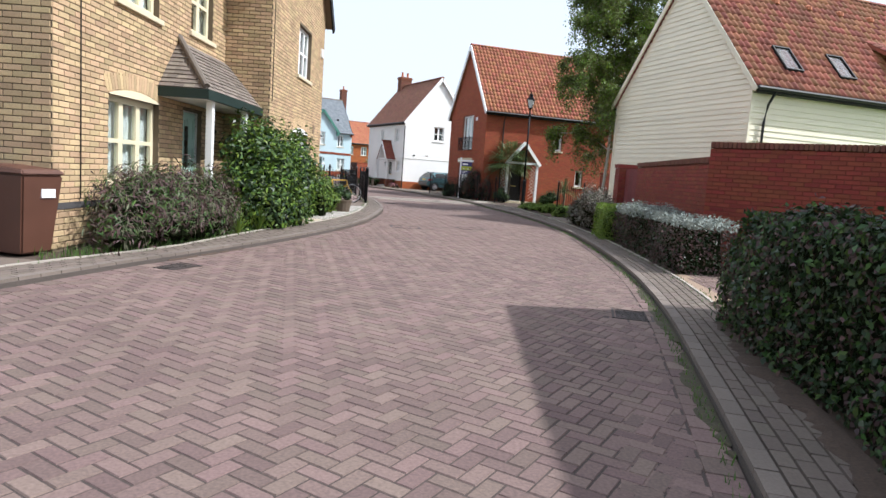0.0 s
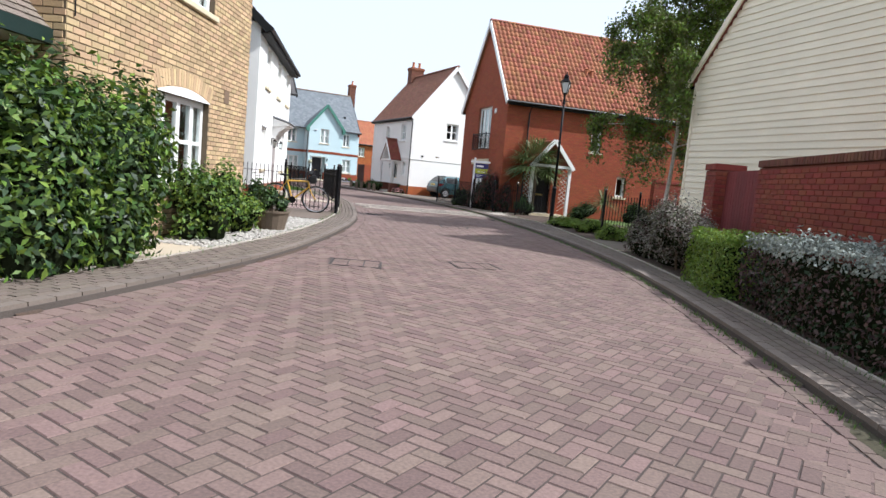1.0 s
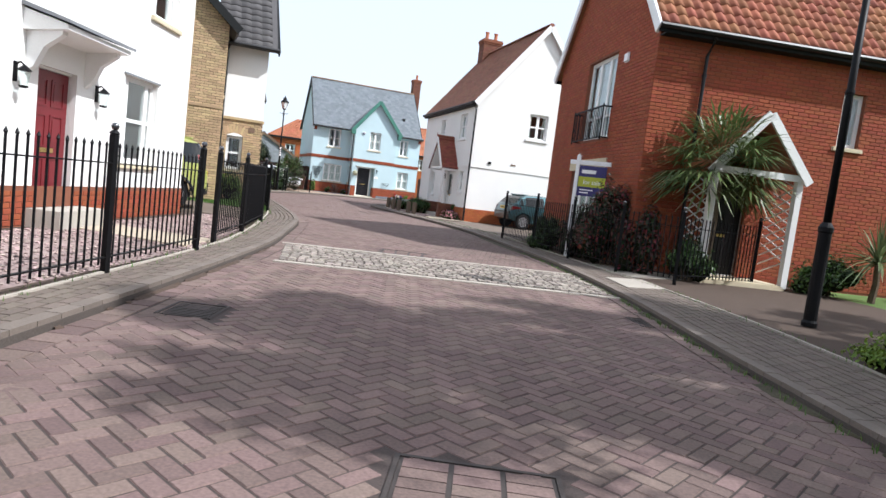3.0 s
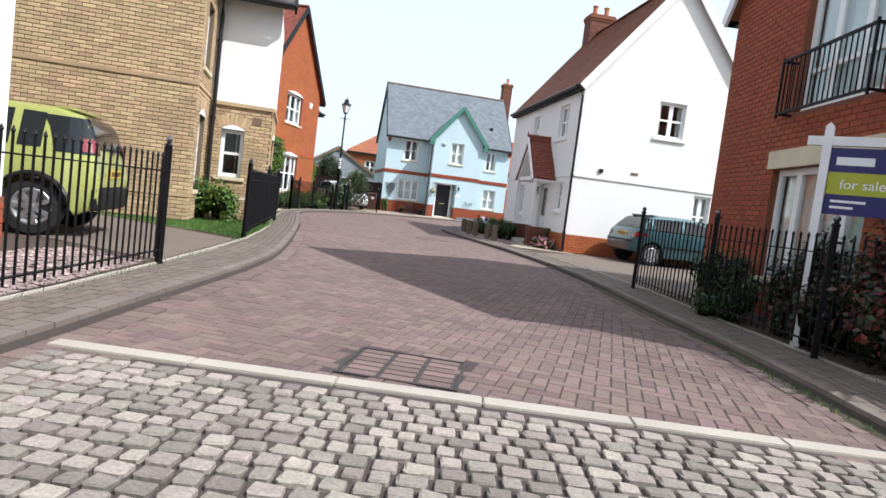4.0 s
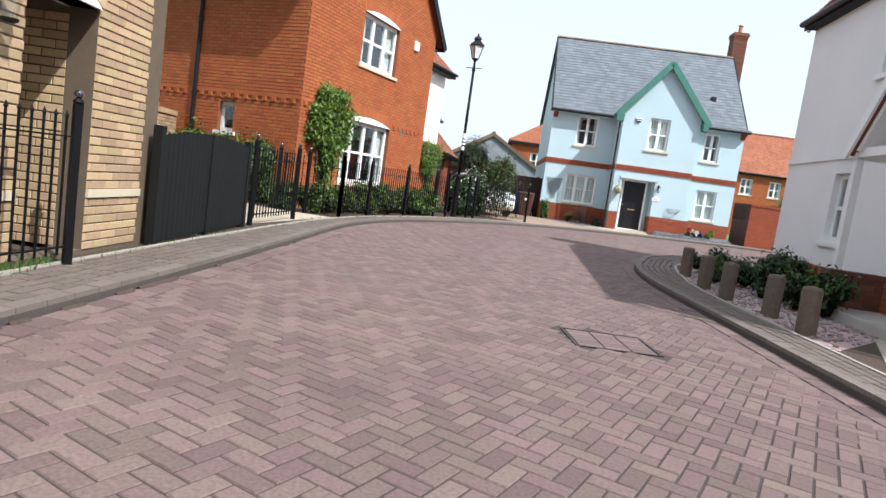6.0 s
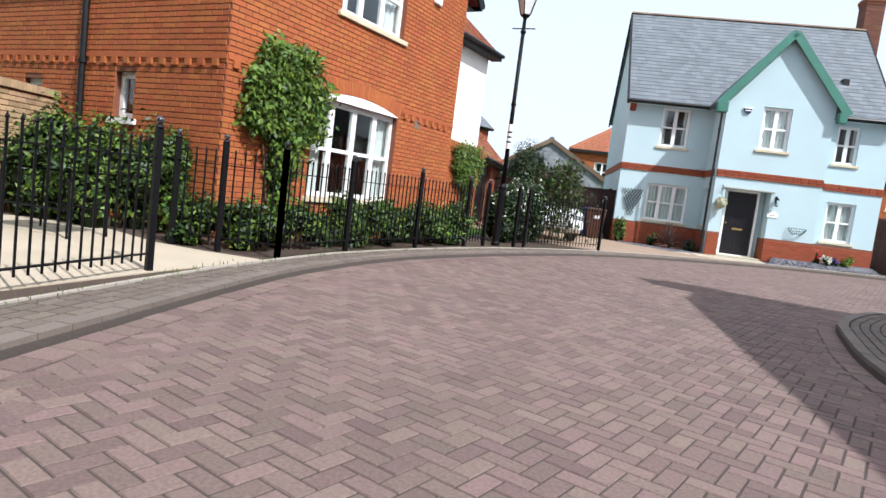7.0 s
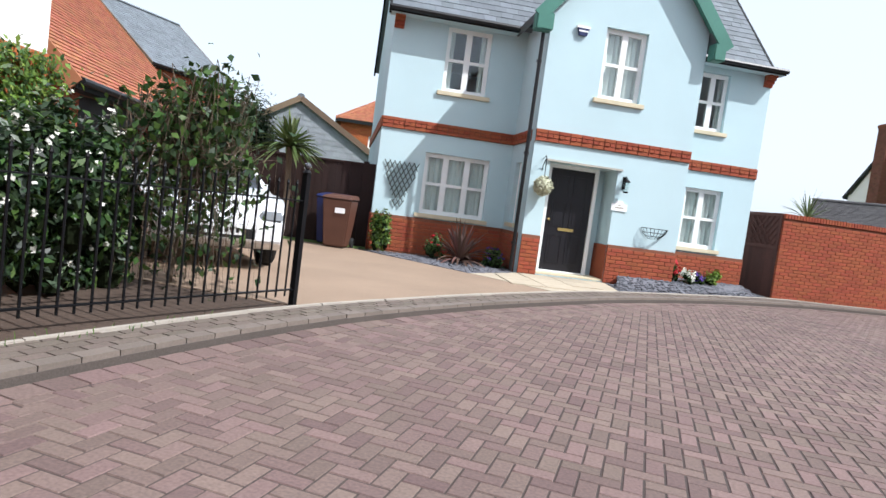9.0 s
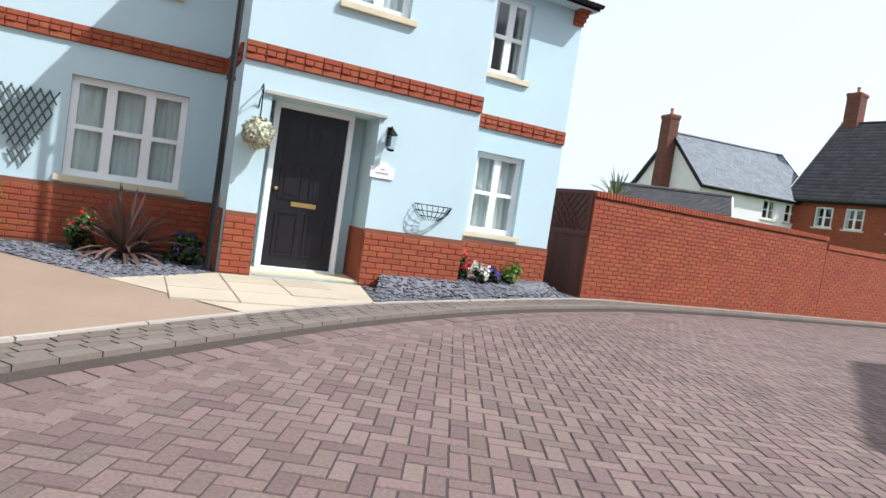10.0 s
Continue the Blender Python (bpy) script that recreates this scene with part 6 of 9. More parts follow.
for turn, far in ((62, False), (97, True)):
    a = radians(turn)
    ca, sa = math.cos(a), math.sin(a)
    ox, oy = (0.0, 34.0) if not far else (-8.0, 60.0)
    cand = []
    for i in range(-420, 421):
        for j in range(-420, 421):
            k = (i - j) % 4
            if k not in (0, 3):
                continue
            u, v, r = (i + 1.0, j + 0.5, 0.0) if k == 0 else (i + 0.5, j + 1.0, math.pi / 2)
            x, y = ox + (u * ca - v * sa) * 0.1, oy + (u * sa + v * ca) * 0.1
            if 2.0 < y < 84 and -18 < x < 4.2:
                side = (mid_b.x - mid_a.x) * (y - mid_a.y) - (mid_b.y - mid_a.y) * (x - mid_a.x)
                if (side > 0) == far:
                    cand.append((x, y, a + r))
    arr = np.array(cand)
    ok = inside_many(road_in, arr) & ~inside_many(STRIP, arr)
    for _, x, y, t, w, h in COVERS:
        dx, dy = arr[:, 0] - x, arr[:, 1] - y
        c, s = math.cos(radians(t)), math.sin(radians(t))
        ok &= ~((abs(dx * c + dy * s) < w / 2 + 0.02) & (abs(-dx * s + dy * c) < h / 2 + 0.02))
    rects += [(x, y, t, 0.193, 0.093) for x, y, t in arr[ok]]
blocks("paver", rects, 0.0, -0.007, M["paver"], road, (0.9, 6.2, 3.4, 8.7), "red and pink concrete block pavers laid in herringbone")


def along(line, step, y0=-2, y1=88):
    """Places and headings at even steps along a line."""
    out, gone, nxt = [], 0.0, 0.0
    for p, q in zip(line, line[1:]):
        ln = (q - p).length
        while gone + ln >= nxt:
            c = p + (q - p) * ((nxt - gone) / ln)
            if y0 < c.y < y1:
                out.append((c, math.atan2((q - p).y, (q - p).x)))
            nxt += step
        gone += ln
    return out


for kerb, edge, pave, s, nearbox in ((KERB_L, EDGE_L, pave_l, -1, (-4.5, 14, 0, 30)), (KERB_R, EDGE_R, pave_r, 1, (1, 4, 5, 22))):
    # channel row in the road, kerb stones, then rows of footway blocks
    ch = [(p.x, p.y, a, 0.194, 0.19) for p, a in along(shift_line(kerb, -s * 0.1), 0.2)]
    fill = [(p.x, p.y, a, 0.194, 0.19) for off in (0.3, 0.5) for p, a in along(shift_line(kerb, -s * off), 0.2)]
    blocks("cut_block", fill, -0.003, -0.013, M["paver"], road, None, "cut blocks between the gutter row and the herringbone")
    blocks("channel_block", ch, 0.004, -0.013, M["paver"], road, None, "row of blocks along the gutter")
    ks = [(p.x, p.y, a, 0.25, 0.12) for p, a in along(shift_line(kerb, s * 0.062), 0.25)]
    blocks("kerb_stone", ks, 0.085, -0.05, M["kerb"], pave, nearbox, "grey concrete kerb blocks", 150, 0.005)
    outline = [*edge, *kerb[::-1]]
    rows = []
    for r in range(11):
        line = shift_line(kerb, s * (0.18 + r * 0.101))
        rows += [(p.x, p.y, a, 0.194, 0.095) for i, (p, a) in enumerate(along([line[0] + Vector((0.0, 0.1 * (r % 2), 0)), *line[1:]], 0.2))]
    arr = np.array(rows)
    rows = [tuple(q) for q in arr[inside_many(outline, arr)]]
    blocks("paver", rows, 0.078, 0.045, M["paver_grey"], pave, (2, 4.5, 5, 14) if s > 0 else (-4, 14, 0, 21), "grey-brown footway blocks in stretcher rows", 150)
    ed = [(p.x, p.y, a, 0.9, 0.05) for p, a in along(shift_line(edge, s * 0.0), 0.905)]
    blocks("edging_stone", ed, 0.092, 0.0, M["concrete"], pave, (-40, -2, 20, 88), "pale concrete edging", 300)

# rough setts with pale bands across the street
strip = sheet("sett_strip", STRIP, -0.008, 0.05, M["joint"], None, "rumble strip of rough pale granite setts across the street", category="rumble strip", kind="structure")
near_a, near_b, far_a, far_b = [Vector((*STRIP[i], 0)) for i in (0, 1, 3, 2)]
rng = random.Random(3)
rects = []
rows = 17
for j in range(rows):
    f = (j + 0.5) / rows * 0.86 + 0.07
    p, q = near_a.lerp(far_a, f), near_b.lerp(far_b, f)
    d = (q - p).normalized()
    s, ln = 0.05, (q - p).length
    while s < ln - 0.12:
        w = rng.uniform(0.1, 0.155)
        c = p + d * (s + w / 2)
        rects.append((c.x, c.y, math.atan2(d.y, d.x) + rng.uniform(-0.06, 0.06), w - 0.024, 0.094 + rng.uniform(-0.012, 0.008)))
        s += w
sett_meshes = []
for k in range(6):
    bm = bmesh.new()
    bmesh.ops.create_cube(bm, size=1.0)
    bmesh.ops.bevel(bm, geom=bm.edges[:], offset=0.1, segments=1, affect="EDGES")
    r2 = random.Random(k)
    for v in bm.verts:
        v.co += Vector((r2.uniform(-0.035, 0.035), r2.uniform(-0.035, 0.035), r2.uniform(-0.1, 0.1)))
    me = bpy.data.meshes.new("sett")
    bm.to_mesh(me)
    bm.free()
    me.materials.append(M["sett"])
    sett_meshes.append(me)
rest_v, rest_f, singles = [], [], 0
for x, y, a, ln, wd in rects:
    me = rng.choice(sett_meshes)
    mt = Matrix.Translation((x, y, -0.008)) @ Matrix.Rotation(a, 4, "Z") @ Matrix.Diagonal((ln, wd, 0.047 + rng.uniform(-0.006, 0.009), 1))
    if x > -2.0 and singles < 290:
        piece("sett", me, strip, mt)
        singles += 1
    else:
        k = len(rest_v)
        rest_v += [mt @ v.co for v in me.vertices]
        rest_f += [tuple(i + k for i in f.vertices) for f in me.polygons]
Geo().add(rest_v, rest_f).ob("sett_field", M["sett"], strip, "rough pale granite setts", kind="stuff")
for p, q in ((near_a, near_b), (far_a, far_b)):
    d = (q - p).normalized()
    n = 6
    for i in range(n):
        c = p.lerp(q, (i + 0.5) / n)
        g = Geo().box(-(q - p).length / n / 2 + 0.004, -0.07, -0.02, (q - p).length / n / 2 - 0.004, 0.07, 0.014)
        g.ob("edging_band", M["concrete"], strip, "pale concrete band", Matrix.Translation(c) @ Matrix.Rotation(math.atan2(d.y, d.x), 4, "Z"), bevel=0.006)

for name, x, y, t, w, h in COVERS:
    c = thing(name, pose(x, y, 0, 0, 0, t), "cast-iron road gully grating in the gutter" if name == "gully" else "square manhole cover set flush in the block paving", "drain cover", kind="structure")
    panel(c, pose(0, 0, 0.003, -90), -w / 2, w / 2, -h / 2, h / 2, [(-w / 2 + 0.022, -h / 2 + 0.022, w / 2 - 0.022, h / 2 - 0.022)], M["drain_iron"], None, 0.04, "frame")
    if name == "gully":
        n = 8
        for i in range(n):
            u = -w / 2 + 0.05 + (w - 0.1) * (i + 0.5) / n
            Geo().box(u - 0.016, -h / 2 + 0.04, -0.03, u + 0.016, h / 2 - 0.04, 0.0).ob("bar", M["drain_iron"], c)
        # near-black plate close below the bars stands in for the pit's shade
        Geo().box(-w / 2 + 0.02, -h / 2 + 0.02, -0.05, w / 2 - 0.02, h / 2 - 0.02, -0.035).ob("pit", M["unlit_dark"], c)
    else:
        Geo().box(-w / 2 + 0.024, -h / 2 + 0.024, -0.03, w / 2 - 0.024, h / 2 - 0.024, -0.004).ob("plate", M["drain_iron"], c)
        for i in range(3):
            for j in range(6):
                u, v = -w / 2 + 0.03 + (w - 0.06) * (i + 0.5) / 3, -h / 2 + 0.03 + (h - 0.06) * (j + 0.5) / 6
                Geo().box(u - 0.098, v - 0.042, -0.004, u + 0.098, v + 0.042, 0.0).ob("tread", M["paver"], c)
slab = sheet("access_cover", [(0.8, 36.7), (1.4, 37.2), (1.72, 36.2), (1.1, 35.7)], 0.088, 0.04, M["concrete"], None, "pale concrete access cover in the footway", category="drain cover", kind="structure")

# gutter dirt and moss along the shaded kerb
for line, side, y0, y1, tag in ((KERB_R, -1, 3, 48, "moss and silt"), (KERB_L, 1, 12, 50, "silt")):
    rng = random.Random(int(y1))
    pts = along(shift_line(line, side * 0.005), 0.07, y0, y1)
    g = Geo()
    w0 = 0.06
    prev = None
    for p, a in pts:
        w0 = min(0.13, max(0.0, w0 + rng.uniform(-0.05, 0.045)))
        if rng.random() < 0.02:
            w0 = 0.0
        w = w0 if side < 0 else w0 * 0.45
        nrm = Vector((math.sin(a), -math.cos(a), 0)) * side
        cur = (p + Vector((0, 0, 0.02)), p + nrm * (w * 0.5) + Vector((0, 0, 0.014 + rng.uniform(0, 0.008))), p + nrm * w + Vector((0, 0, 0.0035)))
        if prev and w > 0.03:
            g.add([*prev, *cur], [(0, 1, 4, 3), (1, 2, 5, 4)])
        prev = cur
    g.ob("gutter_moss", M["moss"] if side < 0 else M["soil"], None, "strip of " + tag + " caught along the kerb", category="moss", kind="stuff", weld=True)

# dark leaf litter spread over the footway below the hedge
rng = random.Random(14)
g = Geo()
prev, w = None, 0.15
for p, a in along(shift_line(EDGE_R, 0.05), 0.06, 3.5, 12):
    w = min(0.42, max(0.06, w + rng.uniform(-0.05, 0.05)))
    n = Vector((-math.sin(a), math.cos(a), 0))
    cur = (p + Vector((0, 0, 0.1)), p + n * w * 0.6 + Vector((0, 0, 0.092 + rng.uniform(0, 0.01))), p + n * w + Vector((0, 0, 0.0795)))
    if prev:
        g.add([*prev, *cur], [(0, 1, 4, 3), (1, 2, 5, 4)])
    prev = cur
g.ob("leaf_litter", M["soil"], None, "dark leaf litter along the foot of the hedge", category="leaf litter", kind="stuff", weld=True)

# ---- front gardens and drives ----
def zone(name, pts, material, label, top=0.068, **kw):
    return sheet(name, pts, top, 0.05, material, None, label, category=kw.get("category", "ground"), kind="structure")


def strewn(name, pts, size, count, material, label, top=0.068, flat=0.6, seed=1):
    """Loose stones lying over an outline."""
    rng = random.Random(seed)
    test = inside(pts)
    x0, x1, y0, y1 = min(p[0] for p in pts), max(p[0] for p in pts), min(p[1] for p in pts), max(p[1] for p in pts)
    g = Geo()
    n = 0
    while n < count:
        x, y = rng.uniform(x0, x1), rng.uniform(y0, y1)
        n += 1
        if not test(x, y):
            continue
        r, a = size * rng.uniform(0.5, 1.3), rng.uniform(0, 3)
        c, s = math.cos(a), math.sin(a)
        vs = [(x + (c * u - s * v) * r, y + (s * u + c * v) * r, (top(x, y) if callable(top) else top) + w * r * flat + 0.2 * r) for u, v, w in ((1, 0, 0), (0.2, 0.8, 0.2), (-0.9, 0.3, 0), (-0.2, -0.8, 0.1), (0.1, 0.1, 0.9), (0, 0, -0.8))]
        g.add(vs, [(0, 1, 4), (1, 2, 4), (2, 3, 4), (3, 0, 4), (1, 0, 5), (2, 1, 5), (3, 2, 5), (0, 3, 5)])
    g.ob(name, material, None, label, category="gravel", kind="stuff")


zone("driveway", [(-9, 6.5), (-4.4, 7.0), (-3.45, 11.3), (-9, 11.0)], M["tarmac_drive"], "brown tarmac parking space beside the buff house")
zone("path", [(4.05, 11.6), (4.36, 14.42), (8.5, 14.5), (8.5, 11.6)], M["bonded"], "buff paved entrance between the hedges", 0.08)
zone("path", [(-3.7, 17.0), (-2.6, 17.0), (-2.38, 18.6), (-2.3, 19.6), (-3.2, 19.6)], M["flag"], "pale paved garden path to the kerb")
bed = [(-3.25, 19.4), (-2.33, 19.4), (-2.28, 21.5), (-2.42, 24.3), (-2.62, 25.6), (-3.4, 25.4)]
zone("gravel_bed", bed, M["gravel_pale"], "pale stone chippings under the front window", 0.06)
strewn("stone_chippings", bed, 0.045, 2600, M["gravel_pale"], "loose pale limestone chippings", 0.062, 0.5)
zone("driveway", [(-9, 25.4), (-2.62, 25.75), (-2.9, 27.7), (-3.2, 28.4), (-9, 28.4)], M["tarmac_drive"], "brown tarmac drive beside the white house")
pink = [(-5.5, 28.7), (-3.4, 28.7), (-4.3, 32.8), (-5.3, 35.5), (-6.5, 38.0), (-7.6, 38.0)]
zone("gravel_bed", pink, M["gravel_pink"], "pink gravel front garden behind the railings", 0.06)
strewn("pink_gravel", pink, 0.028, 9000, M["gravel_pink"], "loose pink and grey gravel", 0.062)
zone("path", [(-6.9, 33.1), (-4.5, 33.0), (-4.7, 34.0), (-7.0, 34.0)], M["flag"], "pale path to the canopied door", 0.082)
zone("driveway", [(-14, 38.3), (-6.5, 38.2), (-8.0, 41.2), (-13, 41.5)], M["tarmac_drive"], "brown tarmac drive with a parked car")
lawn = [(-13, 41.6), (-8.05, 41.5), (-9.9, 44.55), (-11.2, 46.35), (-11.5, 46.4), (-10.3, 44.6), (-11.6, 44.15)]
zone("lawn", [(-19.05, 59.3), (-19.6, 61.3), (-20.3, 63.2), (-21.45, 63.4), (-20.27, 59.0)], M["grass"], "narrow front lawn beside the orange brick house")
zone("path", [(-20.29, 58.98), (-21.47, 63.42), (-21.76, 63.34), (-20.58, 58.9)], M["flag"], "pale paved strip along the wing wall")
zone("lawn", lawn, M["grass"], "small mown lawn in front of the buff house")
zone("path", [(-14.1, 49.9), (-14.95, 51.6), (-15.55, 53.0), (-16.15, 52.6), (-16.8, 52.3), (-18.6, 52.1), (-19.3, 50.9), (-16.6, 48.6)], M["flag"], "cream flagged side yard and garden path")
zone("driveway", [(-17.12, 63.0), (-16.68, 64.7), (-16.27, 66.3), (-15.87, 67.7), (-17.5, 68.2), (-20.4, 68.9), (-23.5, 67.6), (-25.8, 66.8), (-26.5, 63.0), (-20, 62.3)], M["bonded"], "buff resin-bonded gravel drive beside the blue house")
sh1 = [(-20.3, 69.0), (-17.5, 68.2), (-17.2, 69.3), (-17.2, 69.6), (-17.9, 70.7)]
sh2 = [(-15.9, 71.2), (-15.15, 69.4), (-14.15, 71.1), (-12.7, 73.5), (-13.1, 74.6), (-13.9, 74.0)]
for pts, sd in ((sh1, 1), (sh2, 2)):
    zone("gravel_bed", pts, M["shingle"], "grey slate chippings along the blue house", 0.06)
    strewn("slate_chippings", pts, 0.04, 3000, M["shingle"], "loose grey slate chippings", 0.062, 0.4, sd)
# chippings banked against the plinth of the blue house
bank_in = [(4.8, -1.55), (5.95, -1.55), (5.95, -0.42), (8.2, -0.42)]
bank_out = [(4.6, -2.0), (6.05, -1.98), (6.9, -1.4), (8.35, -0.85)]
gbk = Geo()
for (p0, p1), (q0, q1) in zip(zip(bank_in, bank_in[1:]), zip(bank_out, bank_out[1:])):
    gbk.add([(*q0, 0.07), (*q1, 0.07), (*p1, 0.25), (*p0, 0.25)], [(0, 1, 2, 3)])
gbk.ob("gravel_bed", M["shingle"], None, "grey slate chippings banked against the brick plinth", BL, category="ground", kind="structure")


def bank_height(x, y):
    q = BL.inverted() @ Vector((x, y, 0))
    inner = -1.55 if q.x < 5.95 else -0.42
    outer = -2.0 if q.x < 6.0 else -1.98 + (q.x - 6.05) * 0.49
    return 0.065 + 0.18 * max(0.0, min(1.0, (q.y - outer) / (inner - outer)))


bank = [tuple((BL @ Vector((*q, 0)))[:2]) for q in bank_in + bank_out[::-1]]
strewn("slate_chippings", bank, 0.045, 3200, M["shingle"], "loose grey slate chippings banked by the plinth", bank_height, 0.4, 9)
# cream flags to the black door, in the door's own axes
flag_area = [(-17.5, 68.2), (-17.0, 70.4), (-16.35, 71.55), (-15.95, 71.25), (-15.15, 69.35), (-15.5, 68.6), (-15.9, 67.75)]
path = zone("path", flag_area, M["flag"], "cream flagstone path from the street to the black door", 0.072)
in_flags = inside(flag_area)
flag = Geo().box(-0.296, -0.296, -0.03, 0.296, 0.296, 0.0).mesh("flagstone", M["flag"], bevel=0.006)
for i in range(-6, 8):
    for j in range(12):
        p = BL @ gab @ Vector((0.9 + i * 0.6, -0.4 - j * 0.6, 0))
        if all(in_flags(p.x + dx, p.y + dy) for dx in (-0.2, 0.2) for dy in (-0.2, 0.2)):
            piece("flagstone", flag, path, Matrix.Translation((p.x, p.y, 0.085)) @ Matrix.Rotation(radians(34), 4, "Z"))
drive = zone("driveway", [(4.3, 11.9), (5.4, 11.6), (9, 11.5), (9, 14.6), (4.4, 14.7)], M["paver_grey"], "block-paved drive between the two hedges", 0.068)
drive_blocks = []
for i in range(46):
    for j in range(-3, 34):
        drive_blocks.append((4.25 + i * 0.103, 11.6 + j * 0.205 + 0.1 * (i % 2), math.pi / 2, 0.196, 0.095))
arr = np.array(drive_blocks)
drive_blocks = [tuple(q) for q in arr[inside_many([(4.38, 11.95), (5.4, 11.65), (9, 11.55), (9, 14.55), (4.48, 14.65)], arr)]]
blocks("paver", drive_blocks, 0.084, 0.06, M["paver"], drive, None, "tan and pink blocks in stretcher rows")
zone("driveway", [(-1.9, 44.0), (2.5, 40.4), (6, 43), (5.5, 52.5), (-0.2, 53.8), (-4.2, 51.3), (-5.0, 49.0), (-3.7, 47.3)], M["tarmac_drive"], "tarmac drive in front of the white gable")
wbed = [(-9.3, 55.3), (-8.4, 53.7), (-6.6, 51.2), (-6.3, 53.0), (-8.3, 56.2), (-9.9, 57.4)]
zone("gravel_bed", wbed, M["gravel_pink"], "gravel garden beside the white house", 0.06)
strewn("garden_gravel", wbed, 0.03, 3500, M["gravel_pink"], "loose gravel between the plants", 0.062, seed=4)
zone("path", [(-5.0, 50.9), (-4.3, 51.2), (-5.6, 53.6), (-6.1, 53.2), (-6.4, 52.6), (-6.2, 51.0), (-5.9, 50.6)], M["flag"], "pale path to the white porch")
zone("path", [(3.72, 25.15), (4.3, 25.55), (5.3, 28.0), (4.7, 28.15), (3.7, 26.95)], M["flag"], "worn pale path between the low shrubs and the hedge", 0.07)
zone("path", [(0.4, 39.3), (1.3, 37.6), (3.2, 39.4), (2.2, 40.2)], M["concrete"], "short paved path to the porch")


# ---- walls and fences ----
def brick_wall(p, q, top, name, label, t=0.225, near=None, coping=True, material="brick_wall", both=True):
    p, q = Vector((*p, 0)), Vector((*q, 0))
    a = math.degrees(math.atan2(q.y - p.y, q.x - p.x))
    ln = (q - p).length
    w = thing(name, pose(p.x, p.y, 0.04, 0, 0, a), label, "wall")
    Geo().box(0.004, 0.004, 0, ln - 0.004, t - 0.004, top - 0.12).ob("core", M["mortar_dark" if material == "brick_wall" else "mortar_red"], w)
    for m, l2, nr in ((front, ln, near), (pose(ln, t, 0, 0, 0, 180), ln, None), (pose(0, t, 0, 0, 0, -90), t, None), (pose(ln, 0, 0, 0, 0, 90), t, None)):
        bricks(w, m @ at(0, 0.004, 0), 0, l2, 0.02, top - 0.12, [], M[material], None, nr, lim=120)
    n = int(ln / 0.075)
    if not near:
        g = Geo()
        for i in range(n):
            g.box(i * ln / n + 0.002, -0.03, top - 0.11, (i + 1) * ln / n - 0.006, t + 0.03, top)
        g.ob("coping_bricks", M[material], w, "brick-on-edge coping", kind="stuff")
        return w
    cop = Geo().box(0.002, -0.03, 0, ln / n - 0.006, t + 0.03, 0.11).mesh("coping_brick", M["brick_brown" if material == "brick_wall" else material], bevel=0.008)
    for i in range(n):
        piece("coping_brick", cop, w, at(i * ln / n, 0, top - 0.11))
    return w


brick_wall((5.39, 21.9), (5.39, 16.49), 1.96, "garden_wall", "red brick garden wall with brick-on-edge coping", near=(0.2, 0.4, 5.2, 1.8))
e = Vector((math.cos(radians(-37)), math.sin(radians(-37)), 0))
brick_wall((5.38, 16.48), (5.38 + 8.5 * e.x, 16.48 + 8.5 * e.y), 2.23, "garden_wall", "taller stretch of red brick garden wall", near=(0.2, 0.4, 3, 1.9))
pier = brick_wall((5.25, 24.1), (5.25, 23.5), 1.96, "gate_pier", "square red brick gate pier with cap", t=0.5)
gate = thing("garden_gate", pose(5.45, 23.48, 0.06, 0, 0, -90), "dark red boarded timber garden gate", "gate")
bd = Geo().box(0, -0.02, 0, 0.118, 0.02, 1.75).mesh("board", M["wood_red"], bevel=0.004)
for i in range(12):
    piece("board", bd, gate, at(0.02 + i * 0.125, 0, 0.05))
for z in (0.2, 0.9, 1.6):
    Geo().box(0.02, 0.021, z, 1.5, 0.06, z + 0.1).ob("ledge", M["wood_red"], gate)
bw = (-12.62, 74.54)
brick_wall((14.0, 40.2), (7.2, 37.4), 1.95, "garden_wall", "red brick garden wall beyond the birch")
brick_wall((-21.6, 48.0), (-19.4, 50.9), 1.8, "garden_wall", "buff brick garden wall with a tiled coping", material="brick_buff")
brick_wall((-19.4, 51.0), (-20.5, 52.2), 1.8, "garden_wall", "short return of the buff brick garden wall", material="brick_buff")
zone("path", [(3.95, 25.6), (4.3, 25.4), (6.2, 25.6), (6.6, 27.6), (4.9, 28.1), (3.6, 27.9)], M["paver_grey"], "block-paved path to the garden gate", 0.072)
tb = thing("garden_table", pose(-17.4, 51.4, 0.07, 0, 0, 30), "black metal garden table with a glass top", "table")
Geo().box(-0.5, -0.32, 0.7, 0.5, 0.32, 0.725).ob("tabletop", M["glass_dark"], tb, "dark glass top", bevel=0.005)
for x in (-0.46, 0.46):
    for y in (-0.28, 0.28):
        Geo().tube([(x, y, 0), (x * 0.96, y * 0.96, 0.7)], 0.015, 6).ob("leg", M["iron"], tb)
for y in (-0.28, 0.28):
    Geo().tube([(-0.46, y, 0.3), (0.46, y, 0.3)], 0.012, 6).ob("stretcher", M["iron"], tb)
u = Vector((math.cos(radians(37.3)), math.sin(radians(37.3)), 0))
brick_wall((-12.64, 73.95), (-12.64 + 7.1 * u.x, 73.95 + 7.1 * u.y), 1.9, "garden_wall", "orange-red brick garden wall beside the blue house", near=(0.1, 0.3, 5, 1.9), material="brick_red")
brick_wall((-12.64 + 7.12 * u.x, 73.95 + 7.12 * u.y), (-12.64 + 18 * u.x, 73.95 + 18 * u.y), 1.72, "garden_wall", "lower stretch of the orange-red brick garden wall", material="brick_red")
